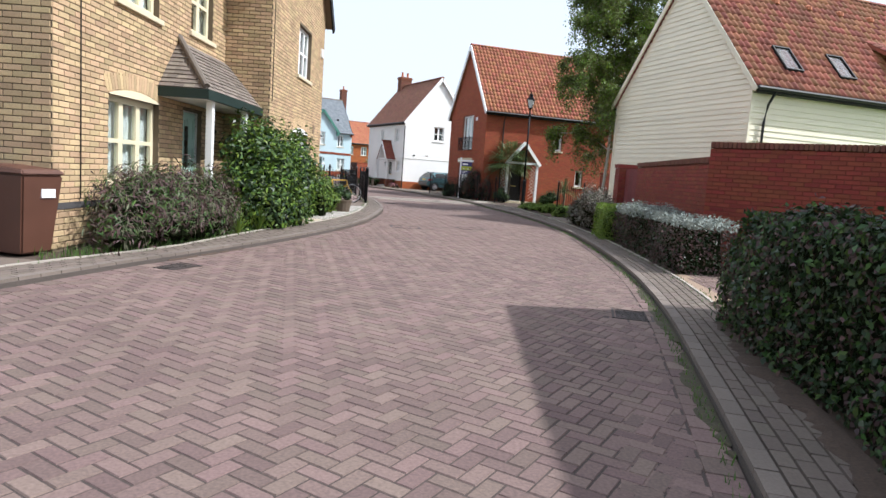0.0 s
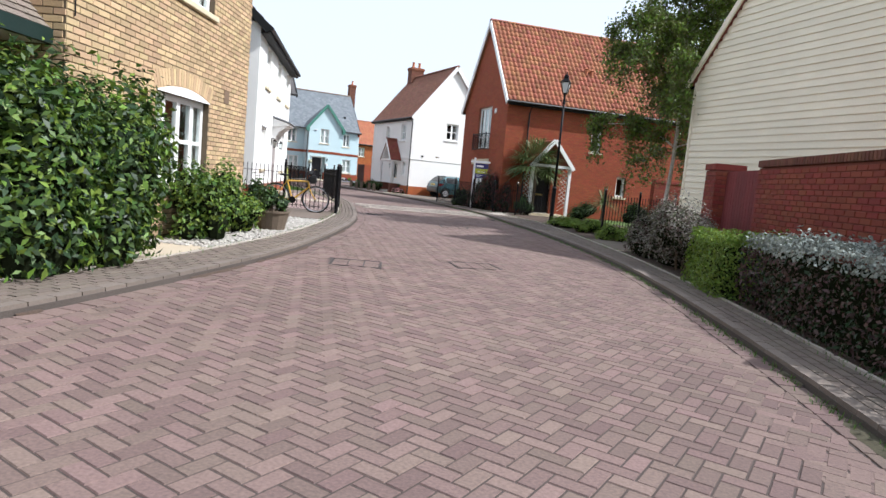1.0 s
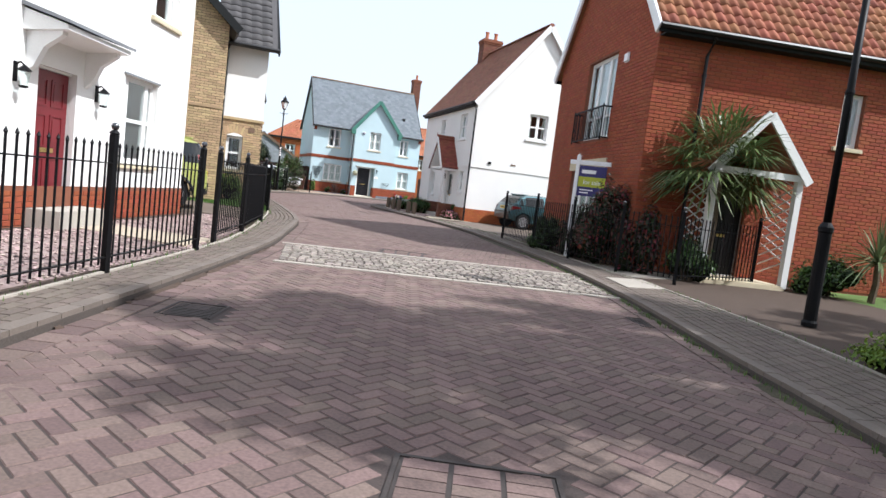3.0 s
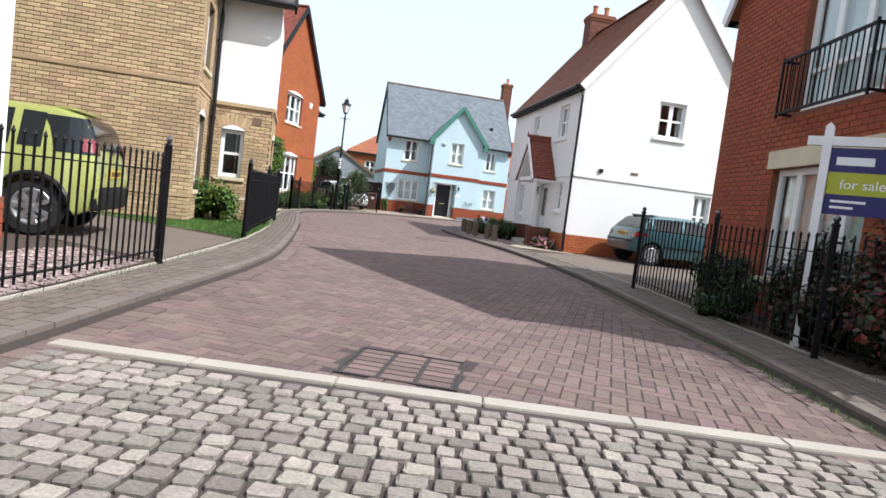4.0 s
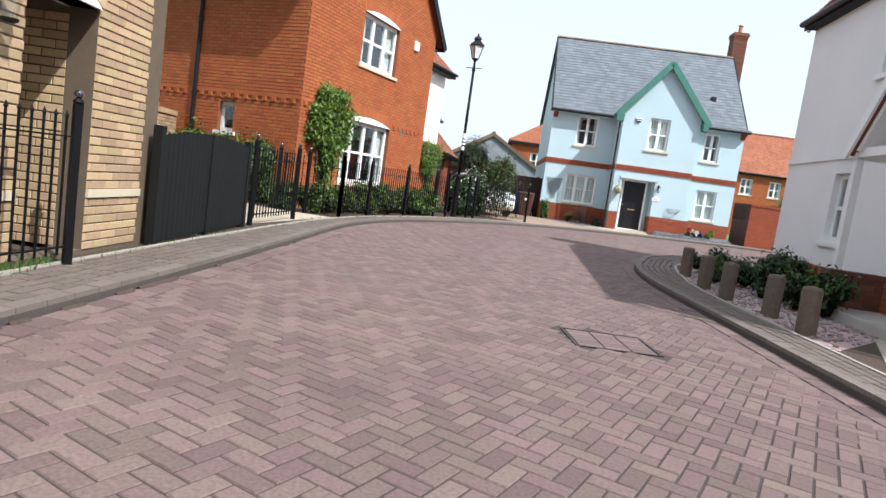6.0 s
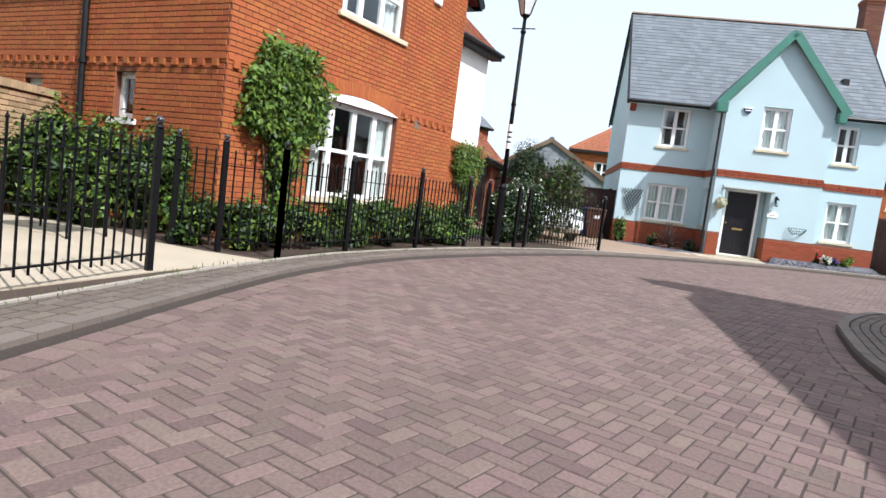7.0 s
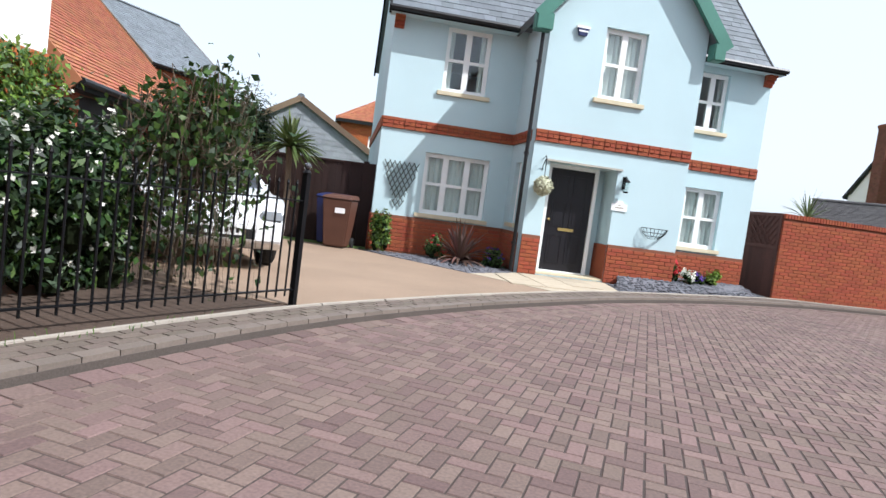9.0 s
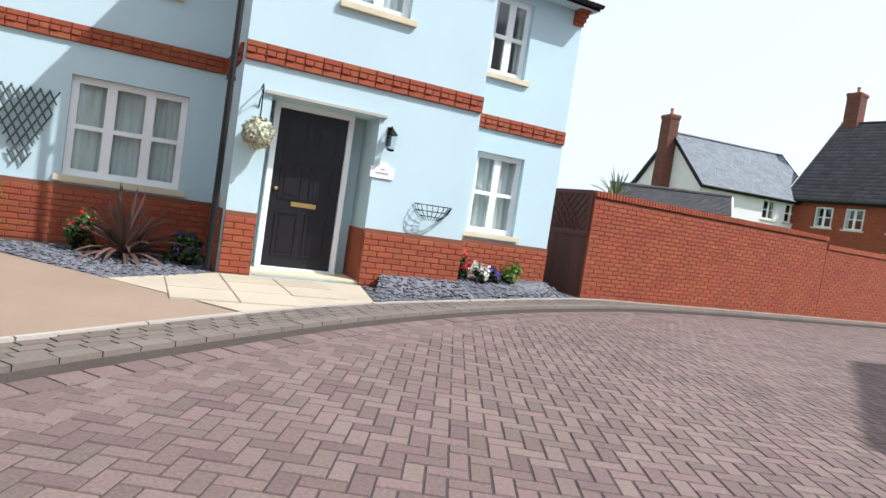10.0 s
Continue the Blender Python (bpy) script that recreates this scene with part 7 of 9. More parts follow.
tg = thing("trellis_gate", pose(-13.62, 75.22, 0.04, 0, 0, -52.5), "red-brown wooden side gate with a lattice top", "gate")
bd = Geo().box(0, -0.005, 0, 0.108, 0.015, 1.85).mesh("board", M["wood_russet"])
for i in range(14):
    piece("board", bd, tg, at(i * 0.112, 0, 0.03))
panel(tg, at(0, -0.03, 0), 0, 1.57, 1.1, 1.9, [(0.07, 1.18, 1.5, 1.83)], M["wood_russet"], None, 0.06, "frame")
for i in range(9):
    for s in (-1, 1):
        x = 0.1 + i * 0.16
        x2 = min(max(x + s * 0.6, 0.06), 1.5)
        z2 = 1.18 + 0.65 * (abs(x2 - x) / 0.6)
        Geo().beam((x, -0.022 + s * 0.008, 1.18), (x2, -0.022 + s * 0.008, z2), 0.012, 0.025).ob("lath", M["wood_russet"], tg)
fn = thing("board_fence", pose(-26.2, 67.4, 0.05, 0, 0, 22), "dark brown close-boarded timber fence", "fence")
bd = Geo().box(0, -0.012, 0, 0.14, 0.012, 1.72).mesh("board", M["wood_fence"])
for i in range(43):
    piece("board", bd, fn, at(i * 0.143, (i % 2) * 0.01, 0))
for i in range(4):
    Geo().box(i * 1.95, 0.02, 0, i * 1.95 + 0.1, 0.12, 1.8).ob("post", M["wood_fence"], fn)
Geo().box(0, -0.03, 1.72, 6.15, 0.04, 1.76).ob("capping", M["wood_fence"], fn)


# ---- railings ----
BAR = Geo().tube([(0, 0, 0.1), (0, 0, 1.13)], 0.0098, 6).lathe([(0.0098, 1.13), (0.016, 1.14), (0.0, 1.18)], 6).mesh("bar", M["iron"])
POST = Geo().box(-0.028, -0.028, 0, 0.028, 0.028, 1.24).lathe([(0.03, 1.24), (0.045, 1.25), (0.03, 1.27), (0.02, 1.28)], 8).mesh("post", M["iron"])
KNOB = Geo().lathe([(0.0, -0.035), (0.025, -0.026), (0.036, 0), (0.025, 0.026), (0.0, 0.035)], 10).mesh("finial", M["finial"], smooth=True)


def railing(pts, label="black iron railings with ball-topped posts", posts=True, gap=0.115, z=0.06, h=1.0):
    pts = [Vector((*p, 0)) for p in pts]
    r = thing("railing", Matrix.Translation((pts[0].x, pts[0].y, z)) @ Matrix.Diagonal((1, 1, h, 1)), label, "railing", "front garden railings")
    o = pts[0]
    for i, (p, q) in enumerate(zip(pts, pts[1:])):
        d = q - p
        for zz in (0.16, 0.99):
            Geo().beam(p - o + Vector((0, 0, zz)), q - o + Vector((0, 0, zz)), 0.035, 0.012).ob("rail", M["iron"], r)
        n = max(2, round(d.length / gap))
        for k in range(1, n):
            c = p - o + d * (k / n)
            piece("bar", BAR, r, at(c.x, c.y, 0))
    for p in pts:
        po = piece("post", POST, r, at(p.x - o.x, p.y - o.y, 0))
        piece("finial", KNOB, po, at(0, 0, 1.31))
    return r


railing([(-8.7, 27.35), (-7.25, 27.48), (-5.8, 27.6), (-4.35, 27.72), (-2.95, 27.8)])
railing([(-3.15, 28.6), (-3.65, 30.7), (-4.2, 32.8)])
railing([(-4.55, 33.7), (-5.15, 35.4), (-6.25, 37.95)])
railing([(-8.05, 41.45), (-9.95, 44.4), (-11.2, 46.4)])
railing([(-14.0, 49.95), (-14.97, 51.5)])
railing([(-15.66, 53.2), (-16.2, 52.75), (-16.75, 52.45)])
railing([(-15.66, 53.2), (-16.35, 54.7), (-16.93, 56.6), (-17.35, 58.3), (-17.5, 59.05)])
railing([(-17.3, 59.8), (-17.4, 60.3), (-17.14, 63.0)])
railing([(-1.95, 43.6), (-0.9, 41.5), (0.05, 39.6), (1.0, 38.2), (1.95, 37.35), (3.6, 39.3)])
railing([(4.2, 29.2), (5.3, 30.0), (6.5, 30.85), (7.7, 31.7)])
railing([(-2.95, 27.82), (-3.12, 28.55)], "short black iron garden gate between the railings", gap=0.1)
gt = thing("side_gate", pose(-12.2, 47.6, 0.06, 0, 0, 127.3), "black boarded timber gate with a dipped top", "gate")
for i in range(23):
    x = i * 0.111
    top = 1.12 + 0.08 * (1 - (2 * x / 2.55 - 1) ** 2) + (i % 2) * 0.006
    Geo().box(x, -0.014, 0.04, x + 0.105, 0.014, top).ob("board", M["paint_dark"], gt)
for x in (-0.1, 1.22, 2.56):
    Geo().box(x, -0.03, 0, x + 0.09, 0.06, 1.2).ob("post", M["paint_dark"], gt)
for z in (0.25, 0.85):
    Geo().box(0, 0.015, z, 2.55, 0.05, z + 0.09).ob("rail", M["paint_dark"], gt)


# ---- street lamps ----
def street_lamp(x, y, top, turn, sticker=False):
    lp = thing("street_lamp", pose(x, y, 0.07, 0, 0, turn), "black Victorian-style street lamp with a glazed lantern", "street lamp", "street lamps")
    hh = top - 0.78
    Geo().lathe([(0.09, 0), (0.09, 0.05), (0.075, 0.08), (0.075, 1.15), (0.085, 1.17), (0.085, 1.22), (0.05, 1.28)], 14).ob("base", M["iron"], lp, "", smooth=False)
    Geo().lathe([(0.046, 1.25), (0.042, hh * 0.6), (0.038, hh - 0.3)], 14).ob("column", M["iron"], lp, "", smooth=True)
    Geo().lathe([(0.05, 0), (0.055, 0.03), (0.05, 0.06)], 12, (0, 0, hh * 0.62)).ob("collar", M["iron"], lp)
    Geo().lathe([(0.05, hh - 0.32), (0.06, hh - 0.28), (0.04, hh - 0.24), (0.032, hh - 0.05), (0.05, hh), (0.09, hh + 0.02)], 12).ob("neck", M["iron"], lp)
    Geo().tube([(-0.24, 0, hh - 0.22), (0.24, 0, hh - 0.22)], 0.012, 6).ob("ladder_bar", M["iron"], lp)
    head = Geo().lathe([(0.085, 0), (0.1, 0.02), (0.1, 0.04)], 4, (0, 0, hh + 0.02)).ob("lantern", M["iron"], lp, "four-sided lantern frame")
    for k in range(4):
        a = math.pi / 2 * k
        Geo().beam((0.1 * math.cos(a), 0.1 * math.sin(a), hh + 0.05), (0.205 * math.cos(a), 0.205 * math.sin(a), hh + 0.42), 0.02, 0.02).ob("corner_bar", M["iron"], head)
    Geo().lathe([(0.092, hh + 0.06), (0.195, hh + 0.41)], 4).ob("glass", M["lamp_glass"], head, "clouded lantern glass")
    Geo().lathe([(0.235, hh + 0.41), (0.235, hh + 0.435), (0.1, hh + 0.56), (0.1, hh + 0.6), (0.12, hh + 0.61), (0.085, hh + 0.68), (0.03, hh + 0.7), (0.02, hh + 0.74), (0.03, hh + 0.76), (0.0, hh + 0.79)], 4).ob("cap", M["iron"], head, "vented pyramid cap")
    if sticker:
        Geo().lathe([(0.047, 2.0), (0.0465, 2.5)], 14).ob("label", M["sign_white"], lp, "white wrap-round label")
        for z in (2.12, 2.22, 2.32):
            Geo().lathe([(0.0478, z), (0.0478, z + 0.035)], 14).ob("mark", M["plastic_black"], lp)


street_lamp(3.2, 34.47, 5.3, 30)
street_lamp(-17.6, 59.58, 5.42, 20, True)

# ---- estate agent's board ----
sg = thing("for_sale_board", pose(-0.02, 40.3, 0.06, 0, 0, -15), "estate agent's board on a white post, navy and lime", "sign")
Geo().box(-0.04, -0.04, 0, 0.04, 0.04, 2.25).prism([(-0.04, 2.25), (0.04, 2.25), (0, 2.29)], -0.04, 0.04, "y").ob("post", M["sign_white"], sg, "white square post")
Geo().box(-0.18, -0.035, 2.06, 0.72, 0.035, 2.15).ob("arm", M["sign_white"], sg, "white cross arm")
bd = Geo().box(0.045, -0.015, 1.38, 0.645, 0.015, 2.04).ob("board", M["sign_navy"], sg, "navy panel")
for s in (-1, 1):
    r = pose(0, 0, 0) if s < 0 else pose(0.69, 0, 0, 0, 0, 180)
    Geo().box(0.045, -0.019, 1.58, 0.645, -0.0155, 1.8).ob("band", M["sign_lime"], bd, "lime green band", r)
    Geo().box(0.1, -0.019, 1.87, 0.42, -0.0155, 1.95).ob("mark", M["sign_white"], bd, "white name bar", r)
    for z, w in ((1.5, 0.3), (1.44, 0.2)):
        Geo().box(0.1, -0.019, z, 0.1 + w, -0.0155, z + 0.025).ob("mark", M["sign_white"], bd, "", r)
    cu = bpy.data.curves.new("lettering", "FONT")
    cu.body, cu.size, cu.extrude, cu.align_x = "for sale", 0.13, 0.001, "CENTER"
    tmp = bpy.data.objects.new("lettering", cu)
    me = bpy.data.meshes.new_from_object(tmp)
    bpy.data.objects.remove(tmp)
    me.materials.append(M["sign_white"])
    lt = new("lettering", me)
    lt.parent = bd
    lt.matrix_basis = r @ pose(0.35, -0.021, 1.64, 90)


# ---- bins ----
def wheelie_bin(x, y, turn, body, lid, label, tag=False, group=""):
    b = thing("wheelie_bin", pose(x, y, 0.065, 0, 0, turn), label, "bin", group)
    g = Geo()
    g.add([(-0.21, -0.22, 0.03), (0.21, -0.22, 0.03), (0.21, 0.22, 0.03), (-0.21, 0.22, 0.03), (-0.28, -0.32, 0.94), (0.28, -0.32, 0.94), (0.28, 0.3, 0.94), (-0.28, 0.3, 0.94)], [(0, 3, 2, 1), (4, 5, 6, 7), (0, 1, 5, 4), (1, 2, 6, 5), (2, 3, 7, 6), (3, 0, 4, 7)])
    g.ob("body", M[body], b, bevel=0.02)
    Geo().add([(-0.3, -0.34, 0.945), (0.3, -0.34, 0.945), (0.3, 0.33, 0.945), (-0.3, 0.33, 0.945), (-0.27, -0.3, 1.0), (0.27, -0.3, 1.0), (0.27, 0.3, 1.04), (-0.27, 0.3, 1.04)], [(0, 3, 2, 1), (4, 5, 6, 7), (0, 1, 5, 4), (1, 2, 6, 5), (2, 3, 7, 6), (3, 0, 4, 7)]).ob("lid", M[lid], b, bevel=0.015)
    Geo().tube([(-0.25, 0.37, 0.98), (0.25, 0.37, 0.98)], 0.016, 8).ob("handle", M[lid], b)
    for s in (-1, 1):
        Geo().tube([(s * 0.22, 0.24, 0.1), (s * 0.27, 0.24, 0.1)], 0.1, 14).ob("wheel", M["tyre"], b)
    if tag:
        Geo().box(-0.02, -0.31, 0.68, 0.17, -0.285, 0.78).ob("label", M["sign_white"], b, "white paper label")


wheelie_bin(-4.02, 11.62, 80, "bin_brown", "bin_brown", "brown wheelie bin with a white label by the wall", True, "bins by the buff house")
wheelie_bin(-4.62, 11.52, 80, "bin_blue", "bin_blue", "blue wheelie bin beside the brown one", False, "bins by the buff house")
wheelie_bin(-20.55, 68.6, 20, "bin_brown", "bin_brown", "brown wheelie bin at the end of the drive", True, "bins by the blue house")
wheelie_bin(-20.98, 68.98, 20, "bin_blue", "bin_blue", "blue wheelie bin against the dark fence", False, "bins by the blue house")

# ---- small garden things ----
for i, (x, y) in enumerate(((-9.35, 55.5), (-8.65, 54.15), (-8.15, 53.4), (-7.45, 52.6), (-6.95, 51.8))):
    Geo().lathe([(0.1, 0), (0.1, 0.5), (0.085, 0.53), (0.0, 0.54)], 12).ob("bollard", M["wood_post"], None, "short weathered round timber bollard", pose(x, y, 0.03, 1.5 * (i - 2), i - 1, i * 40), category="bollard", group="timber bollards")
for nm, x, y, r, h, mt, lab in (("plant_pot", -5.5, 52.6, 0.2, 0.35, "pot_blue", "glazed dark blue plant pot"), ("half_barrel", -2.68, 22.45, 0.3, 0.36, "wood_post", "half-barrel wooden planter on the pale chippings"), ("plant_pot", -19.6, 59.7, 0.2, 0.42, "slate_dark", "dark grey plant pot under the wing window")):
    Geo().lathe([(r * 0.75, 0), (r, h * 0.9), (r * 1.06, h * 0.9), (r * 1.06, h), (r * 0.9, h), (r * 0.85, h * 0.85)], 16).ob(nm, M[mt], None, lab, pose(x, y, 0.06), category="planter")
tr = thing("trellis", BL @ at(0.5, -0.02, 1.0), "grey-green wooden fan trellis fixed on the blue wall", "trellis")
for d in (-1, 1):
    for i in range(-9, 10):
        c = i * 0.1
        zs = [z for z in np.linspace(0, 0.93, 40) if abs(c + d * 0.55 * (z - 0.46)) <= 0.08 + 0.32 * z / 0.93]
        if len(zs) > 3:
            Geo().beam((c + d * 0.55 * (zs[0] - 0.46), -0.015 - 0.006 * d, zs[0]), (c + d * 0.55 * (zs[-1] - 0.46), -0.015 - 0.006 * d, zs[-1]), 0.011, 0.019).ob("lath", M["trellis_grey"], tr)


# ---- bicycle ----
def bicycle(m):
    bk = thing("bicycle", m, "yellow-framed bicycle leaning against the black railings", "bicycle")
    R, B = 0.34, 1.02
    for x in (0, B):
        wh = Geo().lathe([(0.02, -0.04), (0.02, 0.04)], 8).ob("wheel", M["alloy"], bk, "bicycle wheel with thin spokes", at(x, 0, R) @ pose(0, 0, 0, 90))
        ring = [(R * math.cos(2 * math.pi * k / 36), R * math.sin(2 * math.pi * k / 36), 0) for k in range(37)]
        Geo().tube(ring, 0.021, 8, caps=False).ob("tyre", M["tyre"], wh)
        Geo().tube([Vector(p) * 0.93 for p in ring], 0.011, 6, caps=False).ob("rim", M["alloy"], wh)
        sp = Geo().tube([(0.02, 0, 0), (R * 0.92, 0, 0)], 0.0016, 4).mesh("spoke", M["alloy"])
        for k in range(24):
            piece("spoke", sp, wh, Matrix.Rotation(2 * math.pi * k / 24, 4, "Z"))
    bb, st, hd0, hd1, hub, fh = (0.42, 0, 0.29), (0.27, 0, 0.78), (0.80, 0, 0.80), (0.84, 0, 0.66), (0, 0, R), (B, 0, R)
    for p, q, r in ((bb, st, 0.021), (st, hd0, 0.021), (bb, hd1, 0.024), (hd0, hd1, 0.022)):
        Geo().tube([p, q], r, 8).ob("frame_tube", M["bike_yellow"], bk, "yellow frame tube")
    for s in (-1, 1):
        Geo().tube([bb, (0, s * 0.05, R)], 0.01, 6).ob("chain_stay", M["bike_yellow"], bk)
        Geo().tube([st, (0, s * 0.05, R)], 0.009, 6).ob("seat_stay", M["bike_yellow"], bk)
        Geo().tube([(hd1[0], s * 0.03, hd1[2]), (0.9, s * 0.05, 0.5), (B, s * 0.05, R)], 0.011, 6).ob("fork_blade", M["bike_yellow"], bk)
        Geo().tube([bb, (bb[0] + s * 0.1, s * 0.08, bb[2] - s * 0.13), (bb[0] + s * 0.1, s * 0.16, bb[2] - s * 0.13)], 0.01, 6).ob("crank", M["iron"], bk)
        Geo().tube([(0.79, 0, 0.95), (0.8, s * 0.14, 0.98), (0.74, s * 0.29, 0.97)], 0.012, 6).ob("handlebar", M["iron"], bk)
    Geo().tube([(0.80, 0, 0.8), (0.79, 0, 0.96)], 0.014, 8).ob("stem", M["iron"], bk)
    Geo().tube([st, (0.24, 0, 0.9)], 0.013, 8).ob("seat_post", M["alloy"], bk)
    Geo().prism([(0.08, -0.08), (0.08, 0.08), (0.2, 0.06), (0.36, 0.02), (0.36, -0.02), (0.2, -0.06)], 0.9, 0.95).ob("saddle", M["tyre"], bk, "black saddle", bevel=0.015)
    Geo().box(-0.11, -0.09, -0.1, 0.09, 0.09, 0.1).ob("handlebar_bag", M["tyre"], bk, "black handlebar bag", at(0.93, 0, 0.86), bevel=0.03)
    for sy in (-0.2, 0.2):
        Geo().lathe([(0.0, -0.05), (0.045, -0.045), (0.05, 0.0), (0.045, 0.045), (0.0, 0.05)], 10).ob("lamp", M["tyre"], bk, "black cycle lamp", at(0.86, sy, 1.02) @ pose(0, 0, 0, 0, 90))
    Geo().tube([(bb[0], -0.03, bb[2]), (bb[0], -0.036, bb[2])], 0.09, 20).ob("chainring", M["iron"], bk)


bicycle(pose(-4.46, 27.43, 0.07, 5, 0, 14))


# ---- cars ----
def curve_at(pts, x):
    for (a, b), (c, d) in zip(pts, pts[1:]):
        if x <= c:
            f = (x - a) / (c - a) if c > a else 0
            return b + (d - b) * max(0, f)
    return pts[-1][1]


def car(m, label, paint, length, width, top, belt, axles, rw, trim=False, arch_black=False, plates=("plate_yellow", "plate_white"), pillars=(0.55, 1.45, 2.2), glass_x=(0.32, 2.55), tail=(0.68, 0.92), wrap=False, plate_z=0.74, spokes=7):
    """A car from rear (x = 0) to front, shaped by its roof line, waist and wheel arches."""
    c = thing("car", m, label, "car")
    hw = width / 2

    def soft(x):
        e = min(x, length - x)
        return hw * (1 - 0.16 * max(0.0, 1 - e / 0.5) ** 2.2)

    def roof(x):
        return sum(curve_at(top, min(max(x + d, 0), length)) for d in (-0.06, -0.03, 0, 0.03, 0.06)) / 5

    def sill(x):
        z = 0.24 + 0.16 * max(0.0, 1 - min(x, length - x) / 0.35)
        for ax in axles:
            if abs(x - ax) < rw * 1.17:
                z = max(z, rw + math.sqrt(max(0.0, (rw * 1.17) ** 2 - (x - ax) ** 2)))
        return z

    def side(x, f):
        """y and z from waist (0) to roof edge (1)."""
        zt, w = roof(x), soft(x)
        zb = min(belt, zt - 0.02)
        lean = 0.17 * max(0.0, zt - belt) / 0.5
        return w * 0.985 - lean * f, zb + (zt - 0.045 - zb) * f

    xs = sorted({*np.linspace(0, length, 64).round(4).tolist(), *[round(ax + rw * 1.17 * k / 8, 4) for ax in axles for k in range(-8, 9)]})
    rings = []
    for x in xs:
        w, zs, zt = soft(x), sill(x), roof(x)
        zb = min(belt, zt - 0.02)
        zm = max(zs + 0.02, 0.55)
        y1, z1 = side(x, 1.0)
        half = [(0, zs), (w * 0.93, zs), (w * 0.97, zs + 0.03), (w, min(zm, zb - 0.01) if zm < zb else zb - 0.005), (w * 0.985, zb), (side(x, 0.5)), (y1, z1), (y1 - 0.09, zt - 0.008), (0, zt)]
        rings.append([Vector((x, -p, z)) for p, z in half] + [Vector((x, p, z)) for p, z in half[-2:0:-1]])
    n = len(rings[0])
    g = Geo()
    g.add([v for r in rings for v in r], [(i * n + k, (i + 1) * n + k, (i + 1) * n + (k + 1) % n, i * n + (k + 1) % n) for i in range(len(rings) - 1) for k in range(n)] + [tuple(range(n)), tuple(reversed(range((len(rings) - 1) * n, len(rings) * n)))])
    body = g.ob("body", M[paint], c, "", smooth=True)
    md = body.modifiers.new("edges", "EDGE_SPLIT")
    md.split_angle = radians(38)
    # side glass between the pillars
    cuts = [glass_x[0], *pillars, glass_x[1]]
    for s in (-1, 1):
        for a, b in zip(cuts, cuts[1:]):
            a, b = a + 0.045, b - 0.045
            if b - a < 0.1:
                continue
            vs = []
            for i in range(7):
                x = a + (b - a) * i / 6
                for f in (0.1, 0.5, 0.9):
                    y, z = side(x, f)
                    vs.append((x, s * (y + 0.006), z))
            fs = [(i * 3 + k, (i + 1) * 3 + k, (i + 1) * 3 + k + 1, i * 3 + k + 1) for i in range(6) for k in range(2)]
            Geo().add(vs, fs if s < 0 else [q[::-1] for q in fs]).ob("side_window", M["car_pane"], c, "tinted side window", smooth=True)
    def width_at(x, z):
        """Half width of the body at x and height z."""
        y1, z1 = side(x, 1.0)
        if z <= belt:
            return soft(x) * 0.99
        f = (z - belt) / max(0.05, z1 - belt)
        return soft(x) * 0.985 - (soft(x) * 0.985 - y1) * min(1.0, f)

    def tail_x(z):
        """Where the tail stands at height z."""
        return next(x for x in np.linspace(0, length * 0.4, 400) if roof(x) >= z + 0.012)

    def corner_patch(s, z0, z1, back, fore, proud, pointed):
        """A lens or pane bent round one rear corner, from the tail to the flank."""
        vs, fs, cols = [], [], 9
        for j in range(4):
            for k in range(cols):
                f = k / (cols - 1)
                lo, hi = z0, z1
                if pointed and f > 0.5:
                    lo, hi = z0 + (z1 - z0) * 0.55 * (f - 0.5) * 2, z1 - (z1 - z0) * 0.2 * (f - 0.5) * 2
                z = lo + (hi - lo) * j / 3
                xr = tail_x(z)
                if k < 3:
                    x, y = xr - proud, width_at(xr + 0.04, z) - back * (1 - k / 3)
                else:
                    x = xr + 0.015 + fore * ((k - 3) / (cols - 4)) ** 1.3
                    y = width_at(x, z) + proud
                vs.append((x, s * y, z))
        fs = [(j * cols + k, j * cols + k + 1, (j + 1) * cols + k + 1, (j + 1) * cols + k) for j in range(3) for k in range(cols - 1)]
        g = Geo().add(vs, [q[::-1] for q in fs] if s > 0 else fs)
        return g

    # screens follow the roof line
    for nm, lo, hi in (("rear_window", "r", 0), ("windscreen", "f", 0)):
        col = []
        for x in np.linspace(0, length, 160):
            zt = roof(x)
            if zt > belt + 0.06 and zt < max(t[1] for t in top) - (0.1 if lo == "r" else 0.05) and (x < length * 0.4) == (lo == "r"):
                col.append(x)
        vs = []
        for x in col:
            zt, (y1, z1) = roof(x), side(x, 1.0)
            for f in (-0.86, 0, 0.86):
                vs.append((x + (-0.008 if lo == "r" else 0.008), f * y1, zt + 0.008 - 0.006 * abs(f)))
        if len(col) > 2:
            Geo().add(vs, [(i * 3 + k, (i + 1) * 3 + k, (i + 1) * 3 + k + 1, i * 3 + k + 1) for i in range(len(col) - 1) for k in range(2)]).ob(nm, M["car_pane"], c, "tinted screen", smooth=True)
    if wrap:
        for s in (-1, 1):
            corner_patch(s, belt + 0.03, max(t[1] for t in top) - 0.14, 0.2, 0.42, 0.011, False).ob("rear_quarter_window", M["car_pane"], c, "tinted glass round the corner")
    zr = max(t[1] for t in top)
    xr = tail_x(zr - 0.07)
    Geo().prism([(xr - 0.07, -hw * 0.6), (xr - 0.02, -hw * 0.68), (xr + 0.2, -hw * 0.66), (xr + 0.2, hw * 0.66), (xr - 0.02, hw * 0.68), (xr - 0.07, hw * 0.6)][::-1], zr - 0.055, zr - 0.02).ob("spoiler", M[paint], c, "", bevel=0.012)
    wz = belt + 0.1
